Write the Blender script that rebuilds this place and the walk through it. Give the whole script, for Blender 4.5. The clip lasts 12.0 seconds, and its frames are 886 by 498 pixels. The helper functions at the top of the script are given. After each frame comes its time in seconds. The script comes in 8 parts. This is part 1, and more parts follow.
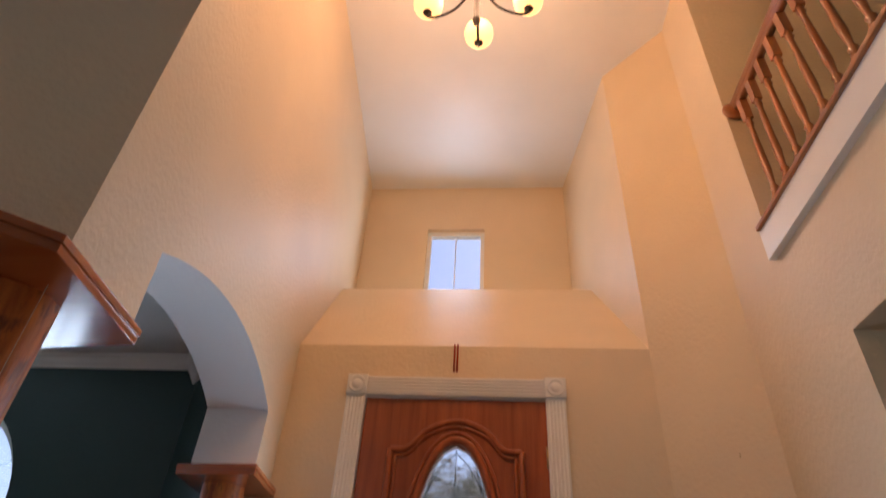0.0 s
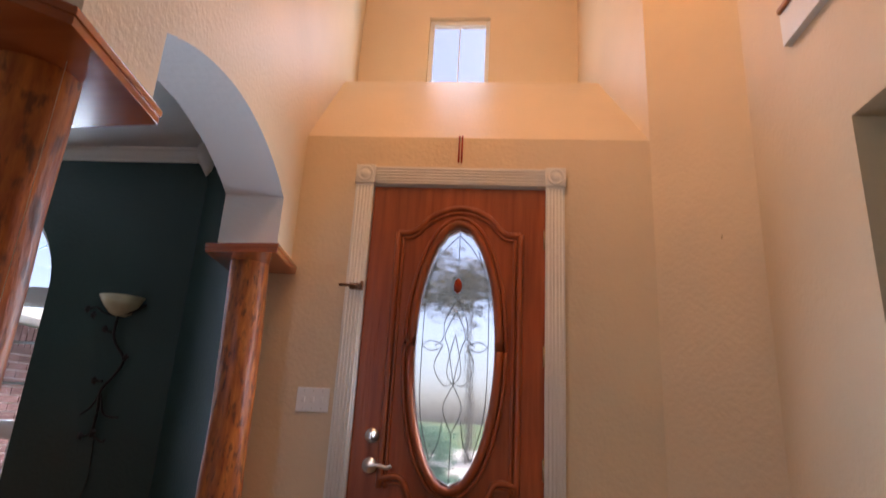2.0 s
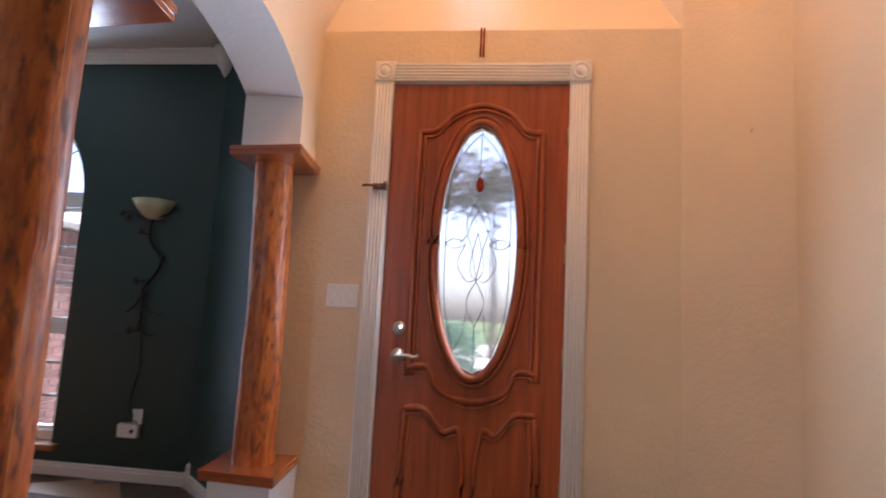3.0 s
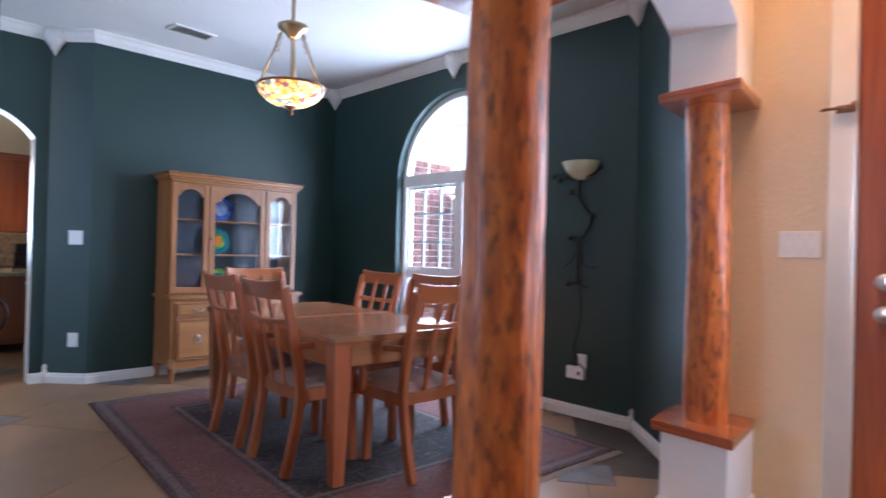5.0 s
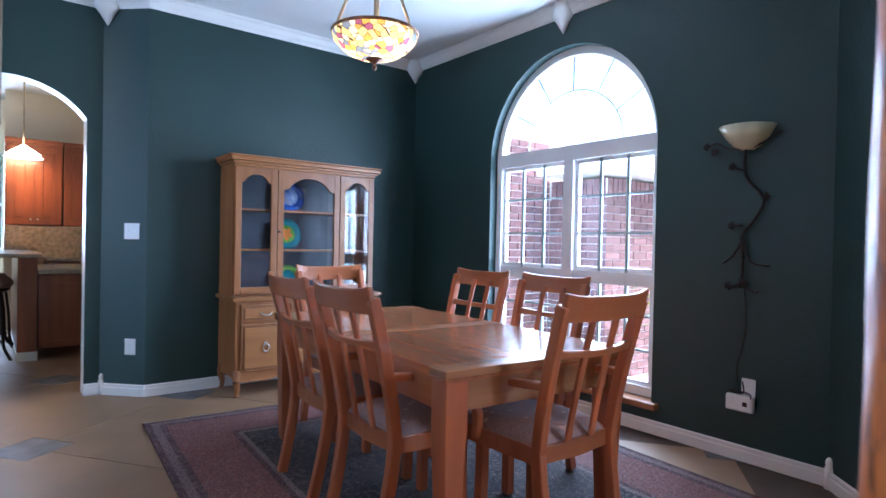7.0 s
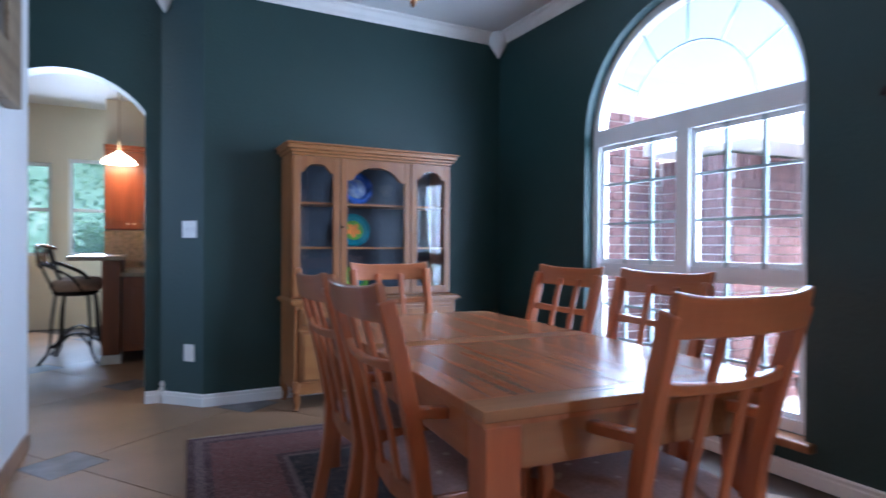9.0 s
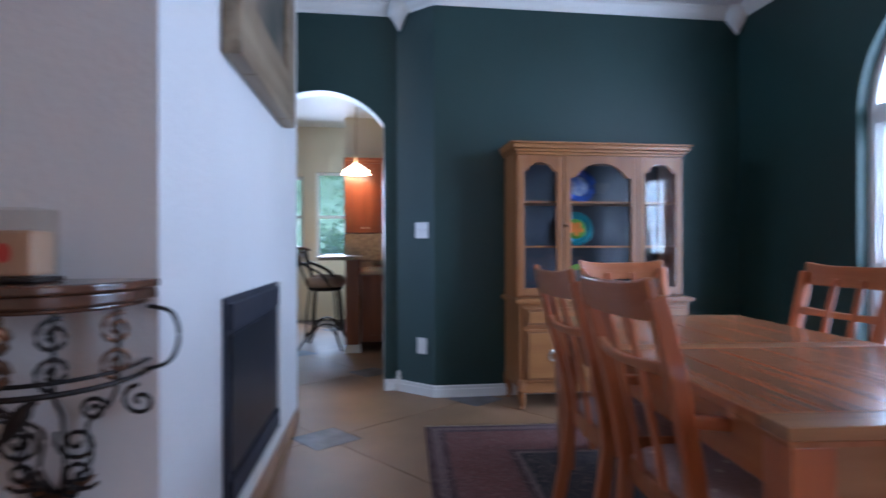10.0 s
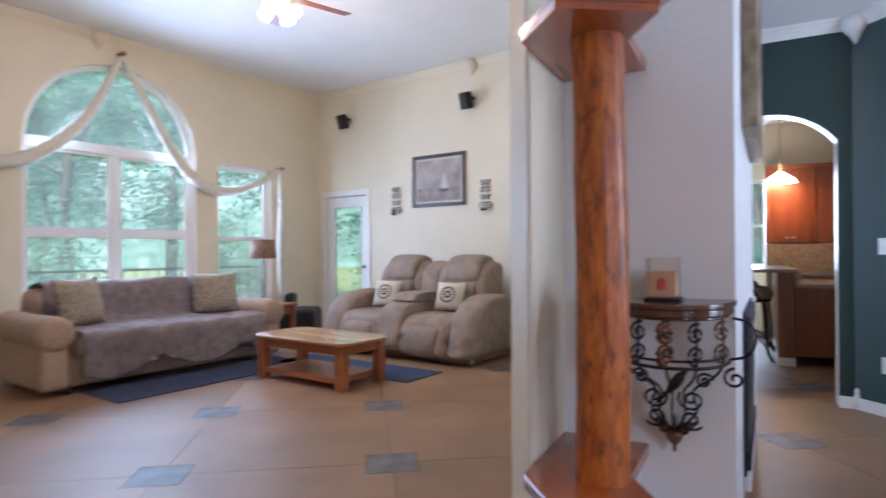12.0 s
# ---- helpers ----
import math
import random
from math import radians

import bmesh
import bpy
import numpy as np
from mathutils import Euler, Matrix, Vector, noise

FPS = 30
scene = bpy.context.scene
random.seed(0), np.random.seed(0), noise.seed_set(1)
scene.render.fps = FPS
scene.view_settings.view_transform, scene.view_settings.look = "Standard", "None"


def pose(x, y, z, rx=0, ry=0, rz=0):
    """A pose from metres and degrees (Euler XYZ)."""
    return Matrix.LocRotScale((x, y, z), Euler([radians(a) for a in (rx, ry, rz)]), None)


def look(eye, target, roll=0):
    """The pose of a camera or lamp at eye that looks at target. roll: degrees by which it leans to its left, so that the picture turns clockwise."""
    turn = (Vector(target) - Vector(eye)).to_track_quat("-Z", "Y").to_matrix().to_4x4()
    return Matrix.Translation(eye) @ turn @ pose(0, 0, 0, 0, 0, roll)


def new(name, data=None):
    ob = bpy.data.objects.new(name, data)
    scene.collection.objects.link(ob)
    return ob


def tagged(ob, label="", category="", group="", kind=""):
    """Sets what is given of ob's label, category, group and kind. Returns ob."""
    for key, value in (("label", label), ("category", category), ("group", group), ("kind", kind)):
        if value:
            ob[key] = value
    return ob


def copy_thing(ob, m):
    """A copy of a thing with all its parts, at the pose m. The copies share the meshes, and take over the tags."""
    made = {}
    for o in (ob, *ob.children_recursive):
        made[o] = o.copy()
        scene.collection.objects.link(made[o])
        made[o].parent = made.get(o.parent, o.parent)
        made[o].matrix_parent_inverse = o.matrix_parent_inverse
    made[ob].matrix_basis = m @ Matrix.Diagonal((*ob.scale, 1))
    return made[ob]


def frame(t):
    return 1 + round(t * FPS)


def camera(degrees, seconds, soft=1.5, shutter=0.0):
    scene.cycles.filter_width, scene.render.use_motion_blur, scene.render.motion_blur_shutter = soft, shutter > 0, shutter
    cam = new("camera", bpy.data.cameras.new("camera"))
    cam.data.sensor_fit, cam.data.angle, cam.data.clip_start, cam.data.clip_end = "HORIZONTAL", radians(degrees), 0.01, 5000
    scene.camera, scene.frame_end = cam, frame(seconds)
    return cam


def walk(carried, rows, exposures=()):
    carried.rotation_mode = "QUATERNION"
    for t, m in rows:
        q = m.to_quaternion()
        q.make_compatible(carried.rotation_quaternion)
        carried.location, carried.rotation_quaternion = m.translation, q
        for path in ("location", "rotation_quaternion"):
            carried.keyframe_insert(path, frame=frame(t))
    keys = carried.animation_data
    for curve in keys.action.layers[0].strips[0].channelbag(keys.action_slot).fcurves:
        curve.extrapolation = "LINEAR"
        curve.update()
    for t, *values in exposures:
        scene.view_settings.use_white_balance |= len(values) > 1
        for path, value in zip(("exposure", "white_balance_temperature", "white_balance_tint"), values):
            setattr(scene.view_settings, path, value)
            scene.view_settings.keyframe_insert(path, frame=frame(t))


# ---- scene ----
cam = camera(74.8, 12.0, shutter=0.6)
PATH = [
    (0, (0.066, 0.171, 1.252), (-0.118, 1.778, 2.429), 3.8),
    (0.2, (0.065, 0.159, 1.247), (-0.116, 1.813, 2.357), 4.2),
    (0.5, (0.053, 0.16, 1.229), (-0.121, 1.868, 2.254), 3.4),
    (1, (0.06, 0.15, 1.222), (-0.121, 1.943, 2.091), 3.5),
    (1.5, (0.064, 0.125, 1.188), (-0.119, 1.984, 1.901), 3.5),
    (2, (0.047, 0.126, 1.168), (-0.127, 2.035, 1.741), 3.3),
    (2.5, (0.054, 0.098, 1.139), (-0.128, 2.049, 1.536), 3.3),
    (2.7, (0.054, 0.098, 1.141), (-0.133, 2.064, 1.456), 3.2),
    (4.3, (0.096, 0.128, 1.154), (-0.955, 1.828, 1.211), 1.6),
    (4.5, (0.051, 0.111, 1.141), (-1.153, 1.707, 1.194), 1.8),
    (5, (-0.093, 0.079, 1.161), (-1.517, 1.483, 1.175), 1.5),
    (5.5, (-0.296, 0.058, 1.16), (-1.818, 1.356, 1.158), 1.4),
    (6, (-0.533, 0.133, 1.137), (-2.1, 1.375, 1.134), 1.4),
    (6.5, (-0.735, 0.273, 1.185), (-2.311, 1.505, 1.16), 1.3),
    (8.3, (-1.216, 0.899, 1.103), (-2.778, 2.147, 1.104), 0.5),
    (8.5, (-1.247, 0.938, 1.102), (-2.864, 2.116, 1.102), 0.6),
    (9, (-1.326, 0.99, 1.104), (-3.1, 1.914, 1.094), 0.3),
    (9.5, (-1.39, 0.961, 1.076), (-3.287, 1.596, 1.075), 0.0),
    (10, (-1.417, 0.865, 1.081), (-3.399, 1.134, 1.077), -0.1),
    (10.5, (-1.268, 0.673, 1.109), (-3.268, 0.66, 1.109), -0.1),
    (11, (-1.022, 0.498, 1.136), (-3.005, 0.239, 1.138), 0.0),
    (11.5, (-0.75, 0.473, 1.156), (-2.65, -0.153, 1.16), -0.1),
    (11.7, (-0.659, 0.473, 1.157), (-2.502, -0.305, 1.165), -0.3),
    (11.9, (-0.618, 0.438, 1.182), (-2.407, -0.455, 1.197), -0.6),
    (12, (-0.559, 0.437, 1.185), (-2.324, -0.503, 1.196), -0.3),
]
EXPOSE = [
    (0, 1.35, 6450, 18), (1.0, 1.45, 6550, 18), (2.0, 1.62, 6650, 21), (2.7, 1.92, 6600, 23), (4.3, 2.8, 6200, 25), (5.0, 2.85, 6000, 24), (5.5, 2.95, 5750, 23), (6.5, 2.9, 5500, 19),
    (8.3, 2.9, 5550, 19), (9.2, 2.38, 5500, 21), (9.6, 2.25, 5500, 22), (10.0, 2.35, 5550, 22), (10.5, 2.6, 5950, 27), (11.0, 2.85, 6100, 28), (11.4, 2.85, 6050, 26), (12, 2.8, 6050, 25),
]
walk(cam, [(t, look(eye, target, roll)) for t, eye, target, roll in PATH], EXPOSE)

# ---- world ----
world = bpy.data.worlds.new("world")
scene.world = world
world.use_nodes = True
wn = world.node_tree.nodes
sky = wn.new("ShaderNodeTexSky")
sky.sky_type, sky.sun_disc = "NISHITA", False
sky.sun_elevation, sky.sun_rotation = radians(58), radians(86)
sky.air_density, sky.dust_density = 0.7, 4.0
world.node_tree.links.new(sky.outputs[0], wn["Background"].inputs[0])
wn["Background"].inputs[1].default_value = 0.15

sun = new("sun", bpy.data.lights.new("sun", "SUN"))
sun.data.energy, sun.data.angle, sun.data.color = 1.5, radians(12), (1.0, 0.96, 0.90)
sun.matrix_world = look((5, 0.35, 8), (0, 0, 0))


def area(name, eye, target, sx, sy, watts, color):
    ob = new(name, bpy.data.lights.new(name, "AREA"))
    ob.data.shape, ob.data.size, ob.data.size_y, ob.data.energy, ob.data.color = "RECTANGLE", sx, sy, watts, color
    ob.matrix_world = look(eye, target)
    return ob


def bulb(name, eye, watts, color, radius=0.04):
    ob = new(name, bpy.data.lights.new(name, "POINT"))
    ob.data.energy, ob.data.color, ob.data.shadow_soft_size = watts, color, radius
    ob.location = eye
    return ob


COOL, WARM, AMBER = (0.62, 0.82, 1.0), (1.0, 0.72, 0.42), (1.0, 0.58, 0.32)
area("dining_window_light", (-3.71, 4.0, 1.3), (-3.71, 0.0, 0.9), 1.4, 2.1, 30, COOL)
living_sky = area("living_window_light", (-4.83, -6.148, 1.75), (-4.2, -1.0, 2.0), 1.8, 2.2, 17, (0.48, 0.72, 1.0))
living_sky.data.spread = radians(140)
area("side_window_light", (-6.557, -5.935, 1.45), (-6.2, -3.0, 1.5), 0.75, 1.6, 5, (0.48, 0.72, 1.0))
area("clerestory_light", (-0.29, 4.2, 4.05), (-0.2, 1.5, 3.9), 0.45, 0.75, 3.8, COOL)
door_sky = area("entrance_glass_light", (-0.13, 2.93, 1.515), (-0.8, 0.0, 1.2), 0.36, 1.2, 5.5, COOL)
door_sky.data.shape = "ELLIPSE"
area("kitchen_window_light", (-10.2, 0.3, 1.6), (-7.0, 0.6, 1.0), 0.5, 1.2, 9, COOL)

# ---- materials ----


def material(name, base, rough=0.5, metal=0.0, vary=0.12, scale=6.0, bump=0.0, bump_scale=60.0, base2=None, stretch=(1, 1, 1), coat=0.0, spec=0.5, island=0.0, detail=6.0):
    m = bpy.data.materials.new(name)
    m.use_nodes = True
    nt, n = m.node_tree, m.node_tree.nodes
    b = n["Principled BSDF"]
    b.inputs["Roughness"].default_value, b.inputs["Metallic"].default_value = rough, metal
    b.inputs["Coat Weight"].default_value, b.inputs["Specular IOR Level"].default_value = coat, spec
    b.inputs["Coat Roughness"].default_value = 0.12
    tc, mp = n.new("ShaderNodeTexCoord"), n.new("ShaderNodeMapping")
    mp.inputs["Scale"].default_value = stretch
    nt.links.new(tc.outputs["Object"], mp.inputs[0])
    tex = n.new("ShaderNodeTexNoise")
    tex.inputs["Scale"].default_value, tex.inputs["Detail"].default_value = scale, detail
    nt.links.new(mp.outputs[0], tex.inputs[0])
    ramp = n.new("ShaderNodeMix")
    ramp.data_type = "RGBA"
    dark = base2 or [c * (1 - vary) for c in base]
    light = base if base2 else [min(1, c * (1 + vary)) for c in base]
    ramp.inputs[6].default_value, ramp.inputs[7].default_value = (*dark, 1), (*light, 1)
    mr = n.new("ShaderNodeMapRange")
    mr.inputs[1].default_value, mr.inputs[2].default_value = 0.32, 0.68
    nt.links.new(tex.outputs[0], mr.inputs[0])
    nt.links.new(mr.outputs[0], ramp.inputs[0])
    out = ramp.outputs[2]
    if island:
        info, hsv = n.new("ShaderNodeObjectInfo"), n.new("ShaderNodeHueSaturation")
        r2 = n.new("ShaderNodeMapRange")
        r2.inputs[3].default_value, r2.inputs[4].default_value = 1 - island, 1 + island
        nt.links.new(info.outputs["Random"], r2.inputs[0])
        nt.links.new(r2.outputs[0], hsv.inputs["Value"])
        nt.links.new(out, hsv.inputs["Color"])
        out = hsv.outputs[0]
    nt.links.new(out, b.inputs["Base Color"])
    if bump:
        t2, bp = n.new("ShaderNodeTexNoise"), n.new("ShaderNodeBump")
        t2.inputs["Scale"].default_value, t2.inputs["Detail"].default_value = bump_scale, 4
        nt.links.new(mp.outputs[0], t2.inputs[0])
        bp.inputs["Strength"].default_value, bp.inputs["Distance"].default_value = bump, 0.01
        nt.links.new(t2.outputs[0], bp.inputs["Height"])
        nt.links.new(bp.outputs[0], b.inputs["Normal"])
    return m


def wood(name, base, dark, rough=0.35, axis=2, scale=9.0, ring=1.0, coat=0.0, knots=0.0, bump=0.15, along=0.07):
    """Grain that runs along one axis, with fine pores and broad light and dark bands."""
    st = [1.0, 1.0, 1.0]
    st[axis] = along
    m = material(name, base, rough, 0, 0, scale, bump, 55, base2=dark, stretch=st, coat=coat)
    nt, n = m.node_tree, m.node_tree.nodes
    b = n["Principled BSDF"]
    src = b.inputs["Base Color"].links[0].from_socket
    t = n.new("ShaderNodeTexNoise")
    t.inputs["Scale"].default_value, t.inputs["Detail"].default_value = 1.8 * ring, 3
    nt.links.new(n["Mapping"].outputs[0], t.inputs[0])
    mr = n.new("ShaderNodeMapRange")
    mr.inputs[1].default_value, mr.inputs[2].default_value = 0.3, 0.7
    mr.inputs[3].default_value, mr.inputs[4].default_value = 0.72, 1.12
    nt.links.new(t.outputs[0], mr.inputs[0])
    hs = n.new("ShaderNodeHueSaturation")
    nt.links.new(mr.outputs[0], hs.inputs["Value"])
    nt.links.new(src, hs.inputs["Color"])
    out = hs.outputs[0]
    if knots:
        t3, mp3 = n.new("ShaderNodeTexNoise"), n.new("ShaderNodeMapping")
        mp3.inputs["Scale"].default_value = (1, 1, 0.36)
        nt.links.new(n["Texture Coordinate"].outputs["Object"], mp3.inputs[0])
        t3.inputs["Scale"].default_value, t3.inputs["Detail"].default_value = 46, 9
        nt.links.new(mp3.outputs[0], t3.inputs[0])
        r3 = n.new("ShaderNodeMapRange")
        r3.inputs[1].default_value, r3.inputs[2].default_value = 0.53, 0.66
        r3.inputs[3].default_value, r3.inputs[4].default_value = 0.0, knots
        nt.links.new(t3.outputs[0], r3.inputs[0])
        mx = n.new("ShaderNodeMix")
        mx.data_type = "RGBA"
        nt.links.new(r3.outputs[0], mx.inputs[0])
        nt.links.new(out, mx.inputs[6])
        mx.inputs[7].default_value = (0.07, 0.026, 0.012, 1)
        out = mx.outputs[2]
    nt.links.new(out, b.inputs["Base Color"])
    return m


def glass_mat(name, color=(1, 1, 1), rough=0.0, mixing=0.9):
    """Thin pane: mostly clear, with real gloss on top."""
    m = bpy.data.materials.new(name)
    m.use_nodes = True
    nt, n = m.node_tree, m.node_tree.nodes
    n.remove(n["Principled BSDF"])
    tr, gl, mx, lw = n.new("ShaderNodeBsdfTransparent"), n.new("ShaderNodeBsdfGlossy"), n.new("ShaderNodeMixShader"), n.new("ShaderNodeLayerWeight")
    tr.inputs[0].default_value = (*color, 1)
    gl.inputs["Roughness"].default_value = rough
    pw, sc = n.new("ShaderNodeMath"), n.new("ShaderNodeMath")
    pw.operation, pw.inputs[1].default_value = "POWER", 4.0
    sc.operation, sc.inputs[1].default_value, sc.inputs[2].default_value = "MULTIPLY_ADD", 0.9, 0.045
    lw.inputs[0].default_value = 0.5
    nt.links.new(lw.outputs["Facing"], pw.inputs[0])
    nt.links.new(pw.outputs[0], sc.inputs[0])
    nt.links.new(sc.outputs[0], mx.inputs[0])
    nt.links.new(tr.outputs[0], mx.inputs[1])
    nt.links.new(gl.outputs[0], mx.inputs[2])
    nt.links.new(mx.outputs[0], n["Material Output"].inputs[0])
    return m


def glow(name, color, strength):
    m = bpy.data.materials.new(name)
    m.use_nodes = True
    b = m.node_tree.nodes["Principled BSDF"]
    b.inputs["Base Color"].default_value = (*color, 1)
    b.inputs["Emission Color"].default_value, b.inputs["Emission Strength"].default_value = (*color, 1), strength
    b.inputs["Roughness"].default_value = 0.3
    return m


def hazed_glass(name, haze):
    """A pane with pale translucent haze mixed in, imitating glare from outside."""
    m = glass_mat(name)
    nt, n = m.node_tree, m.node_tree.nodes
    tl, mx = n.new("ShaderNodeBsdfTranslucent"), n.new("ShaderNodeMixShader")
    tl.inputs[0].default_value = (0.62, 0.80, 0.82, 1)
    mx.inputs[0].default_value = haze
    out = n["Material Output"].inputs[0]
    nt.links.new(out.links[0].from_socket, mx.inputs[1])
    nt.links.new(tl.outputs[0], mx.inputs[2])
    nt.links.new(mx.outputs[0], out)
    return m


M_HAZED = hazed_glass("hazed_glass", 0.17)
M_CREAM = material("cream_wall_paint", (0.74, 0.60, 0.42), 0.48, bump=0.34, bump_scale=48, vary=0.035, scale=2)
M_PALE = material("pale_wall_paint", (0.80, 0.78, 0.77), 0.5, bump=0.2, bump_scale=45, vary=0.025, scale=2)
M_LIVING = material("living_wall_paint", (0.76, 0.68, 0.52), 0.55, bump=0.2, bump_scale=45, vary=0.03, scale=2)
M_GREEN = material("dark_green_paint", (0.0145, 0.044, 0.039), 0.50, bump=0.25, bump_scale=50, vary=0.10, scale=1.5)
M_CEIL = material("ceiling_paint", (0.80, 0.79, 0.77), 0.45, bump=0.12, bump_scale=90, vary=0.02, scale=3)
M_TRIM = material("white_trim_paint", (0.80, 0.78, 0.74), 0.35, bump=0.06, bump_scale=30, vary=0.03, scale=5)
M_FLOOR = material("stained_concrete", (0.33, 0.185, 0.10), 0.48, vary=0, base2=(0.225, 0.132, 0.07), scale=1.6, bump=0.05, bump_scale=14, island=0.10, detail=9)
M_SLATE = material("slate_stain", (0.125, 0.115, 0.115), 0.5, vary=0.35, scale=7, bump=0.08, bump_scale=20, island=0.15)
M_GROUT = material("score_line", (0.10, 0.07, 0.05), 0.8, vary=0.2)
M_LOG = wood("varnished_log", (0.68, 0.20, 0.034), (0.34, 0.068, 0.012), 0.46, 2, 38, 3.0, coat=0.08, knots=0.70, bump=0.3, along=0.2)
M_CAP = wood("varnished_cap_wood", (0.52, 0.13, 0.03), (0.38, 0.08, 0.018), 0.2, 0, 12, 1.2, coat=0.7)
M_OAK = wood("oak_door", (0.46, 0.115, 0.035), (0.29, 0.062, 0.018), 0.36, 2, 26, 2.0, coat=0.15, bump=0.3)
M_RAIL = wood("orange_oak_rail", (0.50, 0.20, 0.07), (0.36, 0.12, 0.04), 0.3, 2, 18, 1.5, coat=0.3)
M_CHAIR = wood("honey_chair_wood", (0.52, 0.165, 0.062), (0.38, 0.10, 0.037), 0.32, 2, 15, 1.6, coat=0.2)
M_TABLE = wood("honey_table_wood", (0.50, 0.185, 0.075), (0.34, 0.108, 0.042), 0.24, 0, 16, 1.8, coat=0.35)
M_HUTCH = wood("pale_hutch_wood", (0.35, 0.138, 0.042), (0.25, 0.085, 0.024), 0.38, 2, 10, 1.0, coat=0.1)
M_HUTCHIN = material("hutch_lining", (0.022, 0.032, 0.050), 0.4, vary=0.15)
M_SEAT = material("mauve_seat_fabric", (0.36, 0.235, 0.215), 0.9, vary=0.18, scale=120, bump=0.3, bump_scale=300)
M_WINDOW = material("white_vinyl", (0.82, 0.83, 0.83), 0.3, vary=0.02)
M_GLASS = glass_mat("clear_glass")
M_BRICK = material("red_brick", (0.175, 0.098, 0.098), 0.85, vary=0.3, scale=30, bump=0.4, bump_scale=80, island=0.22)
M_MORTAR = material("mortar", (0.62, 0.58, 0.54), 0.9, vary=0.12, scale=25, bump=0.3)
M_IRON = material("wrought_iron", (0.030, 0.024, 0.022), 0.42, 0.6, vary=0.3, scale=30, bump=0.15)
M_BRONZE = material("bronze_patina", (0.20, 0.10, 0.055), 0.38, 0.7, vary=0.4, scale=25, bump=0.1)
M_STEEL = material("satin_nickel", (0.62, 0.60, 0.57), 0.28, 1.0, vary=0.05)
M_BRASS = material("aged_brass", (0.52, 0.40, 0.24), 0.32, 1.0, vary=0.1)
M_PLASTIC = material("white_plastic", (0.80, 0.79, 0.77), 0.35, vary=0.02)
M_CONC = material("outdoor_concrete", (0.52, 0.50, 0.47), 0.85, vary=0.12, scale=4, bump=0.2)
M_GRASS = material("lawn", (0.075, 0.12, 0.035), 0.95, vary=0.4, scale=12, bump=0.5)

# ---- mesh helpers ----


def quad(bm, pts, mi=0):
    f = bm.faces.new([bm.verts.new(p) for p in pts])
    f.material_index = mi
    return f


def box(bm, x0, x1, y0, y1, z0, z1, m=None, mi=0):
    vs = [bm.verts.new(p) for p in ((x0, y0, z0), (x1, y0, z0), (x1, y1, z0), (x0, y1, z0), (x0, y0, z1), (x1, y0, z1), (x1, y1, z1), (x0, y1, z1))]
    for ix in ((0, 3, 2, 1), (4, 5, 6, 7), (0, 1, 5, 4), (1, 2, 6, 5), (2, 3, 7, 6), (3, 0, 4, 7)):
        bm.faces.new([vs[i] for i in ix]).material_index = mi
    if m:
        bmesh.ops.transform(bm, matrix=m, verts=vs)
    return vs


def rbox(bm, x0, x1, y0, y1, z0, z1, r=0.008, m=None, seg=2):
    """A box with rounded edges."""
    vs = box(bm, x0, x1, y0, y1, z0, z1)
    es = list({e for v in vs for e in v.link_edges})
    res = bmesh.ops.bevel(bm, geom=es, offset=r, segments=seg, profile=0.5, affect="EDGES")
    if m:
        bmesh.ops.transform(bm, matrix=m, verts=list({v for f in res["faces"] for v in f.verts} | {v for v in vs if v.is_valid}))


def prism(bm, pts, z0, z1, m=None, mi=0):
    """A flat outline in x and y raised from z0 to z1."""
    lo, hi = [bm.verts.new((x, y, z0)) for x, y in pts], [bm.verts.new((x, y, z1)) for x, y in pts]
    n = len(pts)
    bm.faces.new(lo[::-1]).material_index = mi
    bm.faces.new(hi).material_index = mi
    for i in range(n):
        bm.faces.new((lo[i], lo[(i + 1) % n], hi[(i + 1) % n], hi[i])).material_index = mi
    if m:
        bmesh.ops.transform(bm, matrix=m, verts=lo + hi)
    return lo + hi


def lathe(bm, prof, m=None, seg=24, a0=0.0, a1=360.0):
    """A profile of (radius, height) turned round z."""
    full = a1 - a0 >= 359.9
    n = seg if full else seg + 1
    rings = []
    for r, z in prof:
        rings.append([bm.verts.new((r * math.cos(radians(a0 + (a1 - a0) * i / seg)), r * math.sin(radians(a0 + (a1 - a0) * i / seg)), z)) for i in range(n)])
    for a, b in zip(rings, rings[1:]):
        for i in range(seg):
            j = (i + 1) % n
            bm.faces.new((a[i], a[j], b[j], b[i])).smooth = True
    if full:
        for ring, flip in ((rings[0], True), (rings[-1], False)):
            if prof[0 if flip else -1][0] > 1e-4:
                bm.faces.new(ring[::-1] if flip else ring)
    if m:
        bmesh.ops.transform(bm, matrix=m, verts=[v for r in rings for v in r])


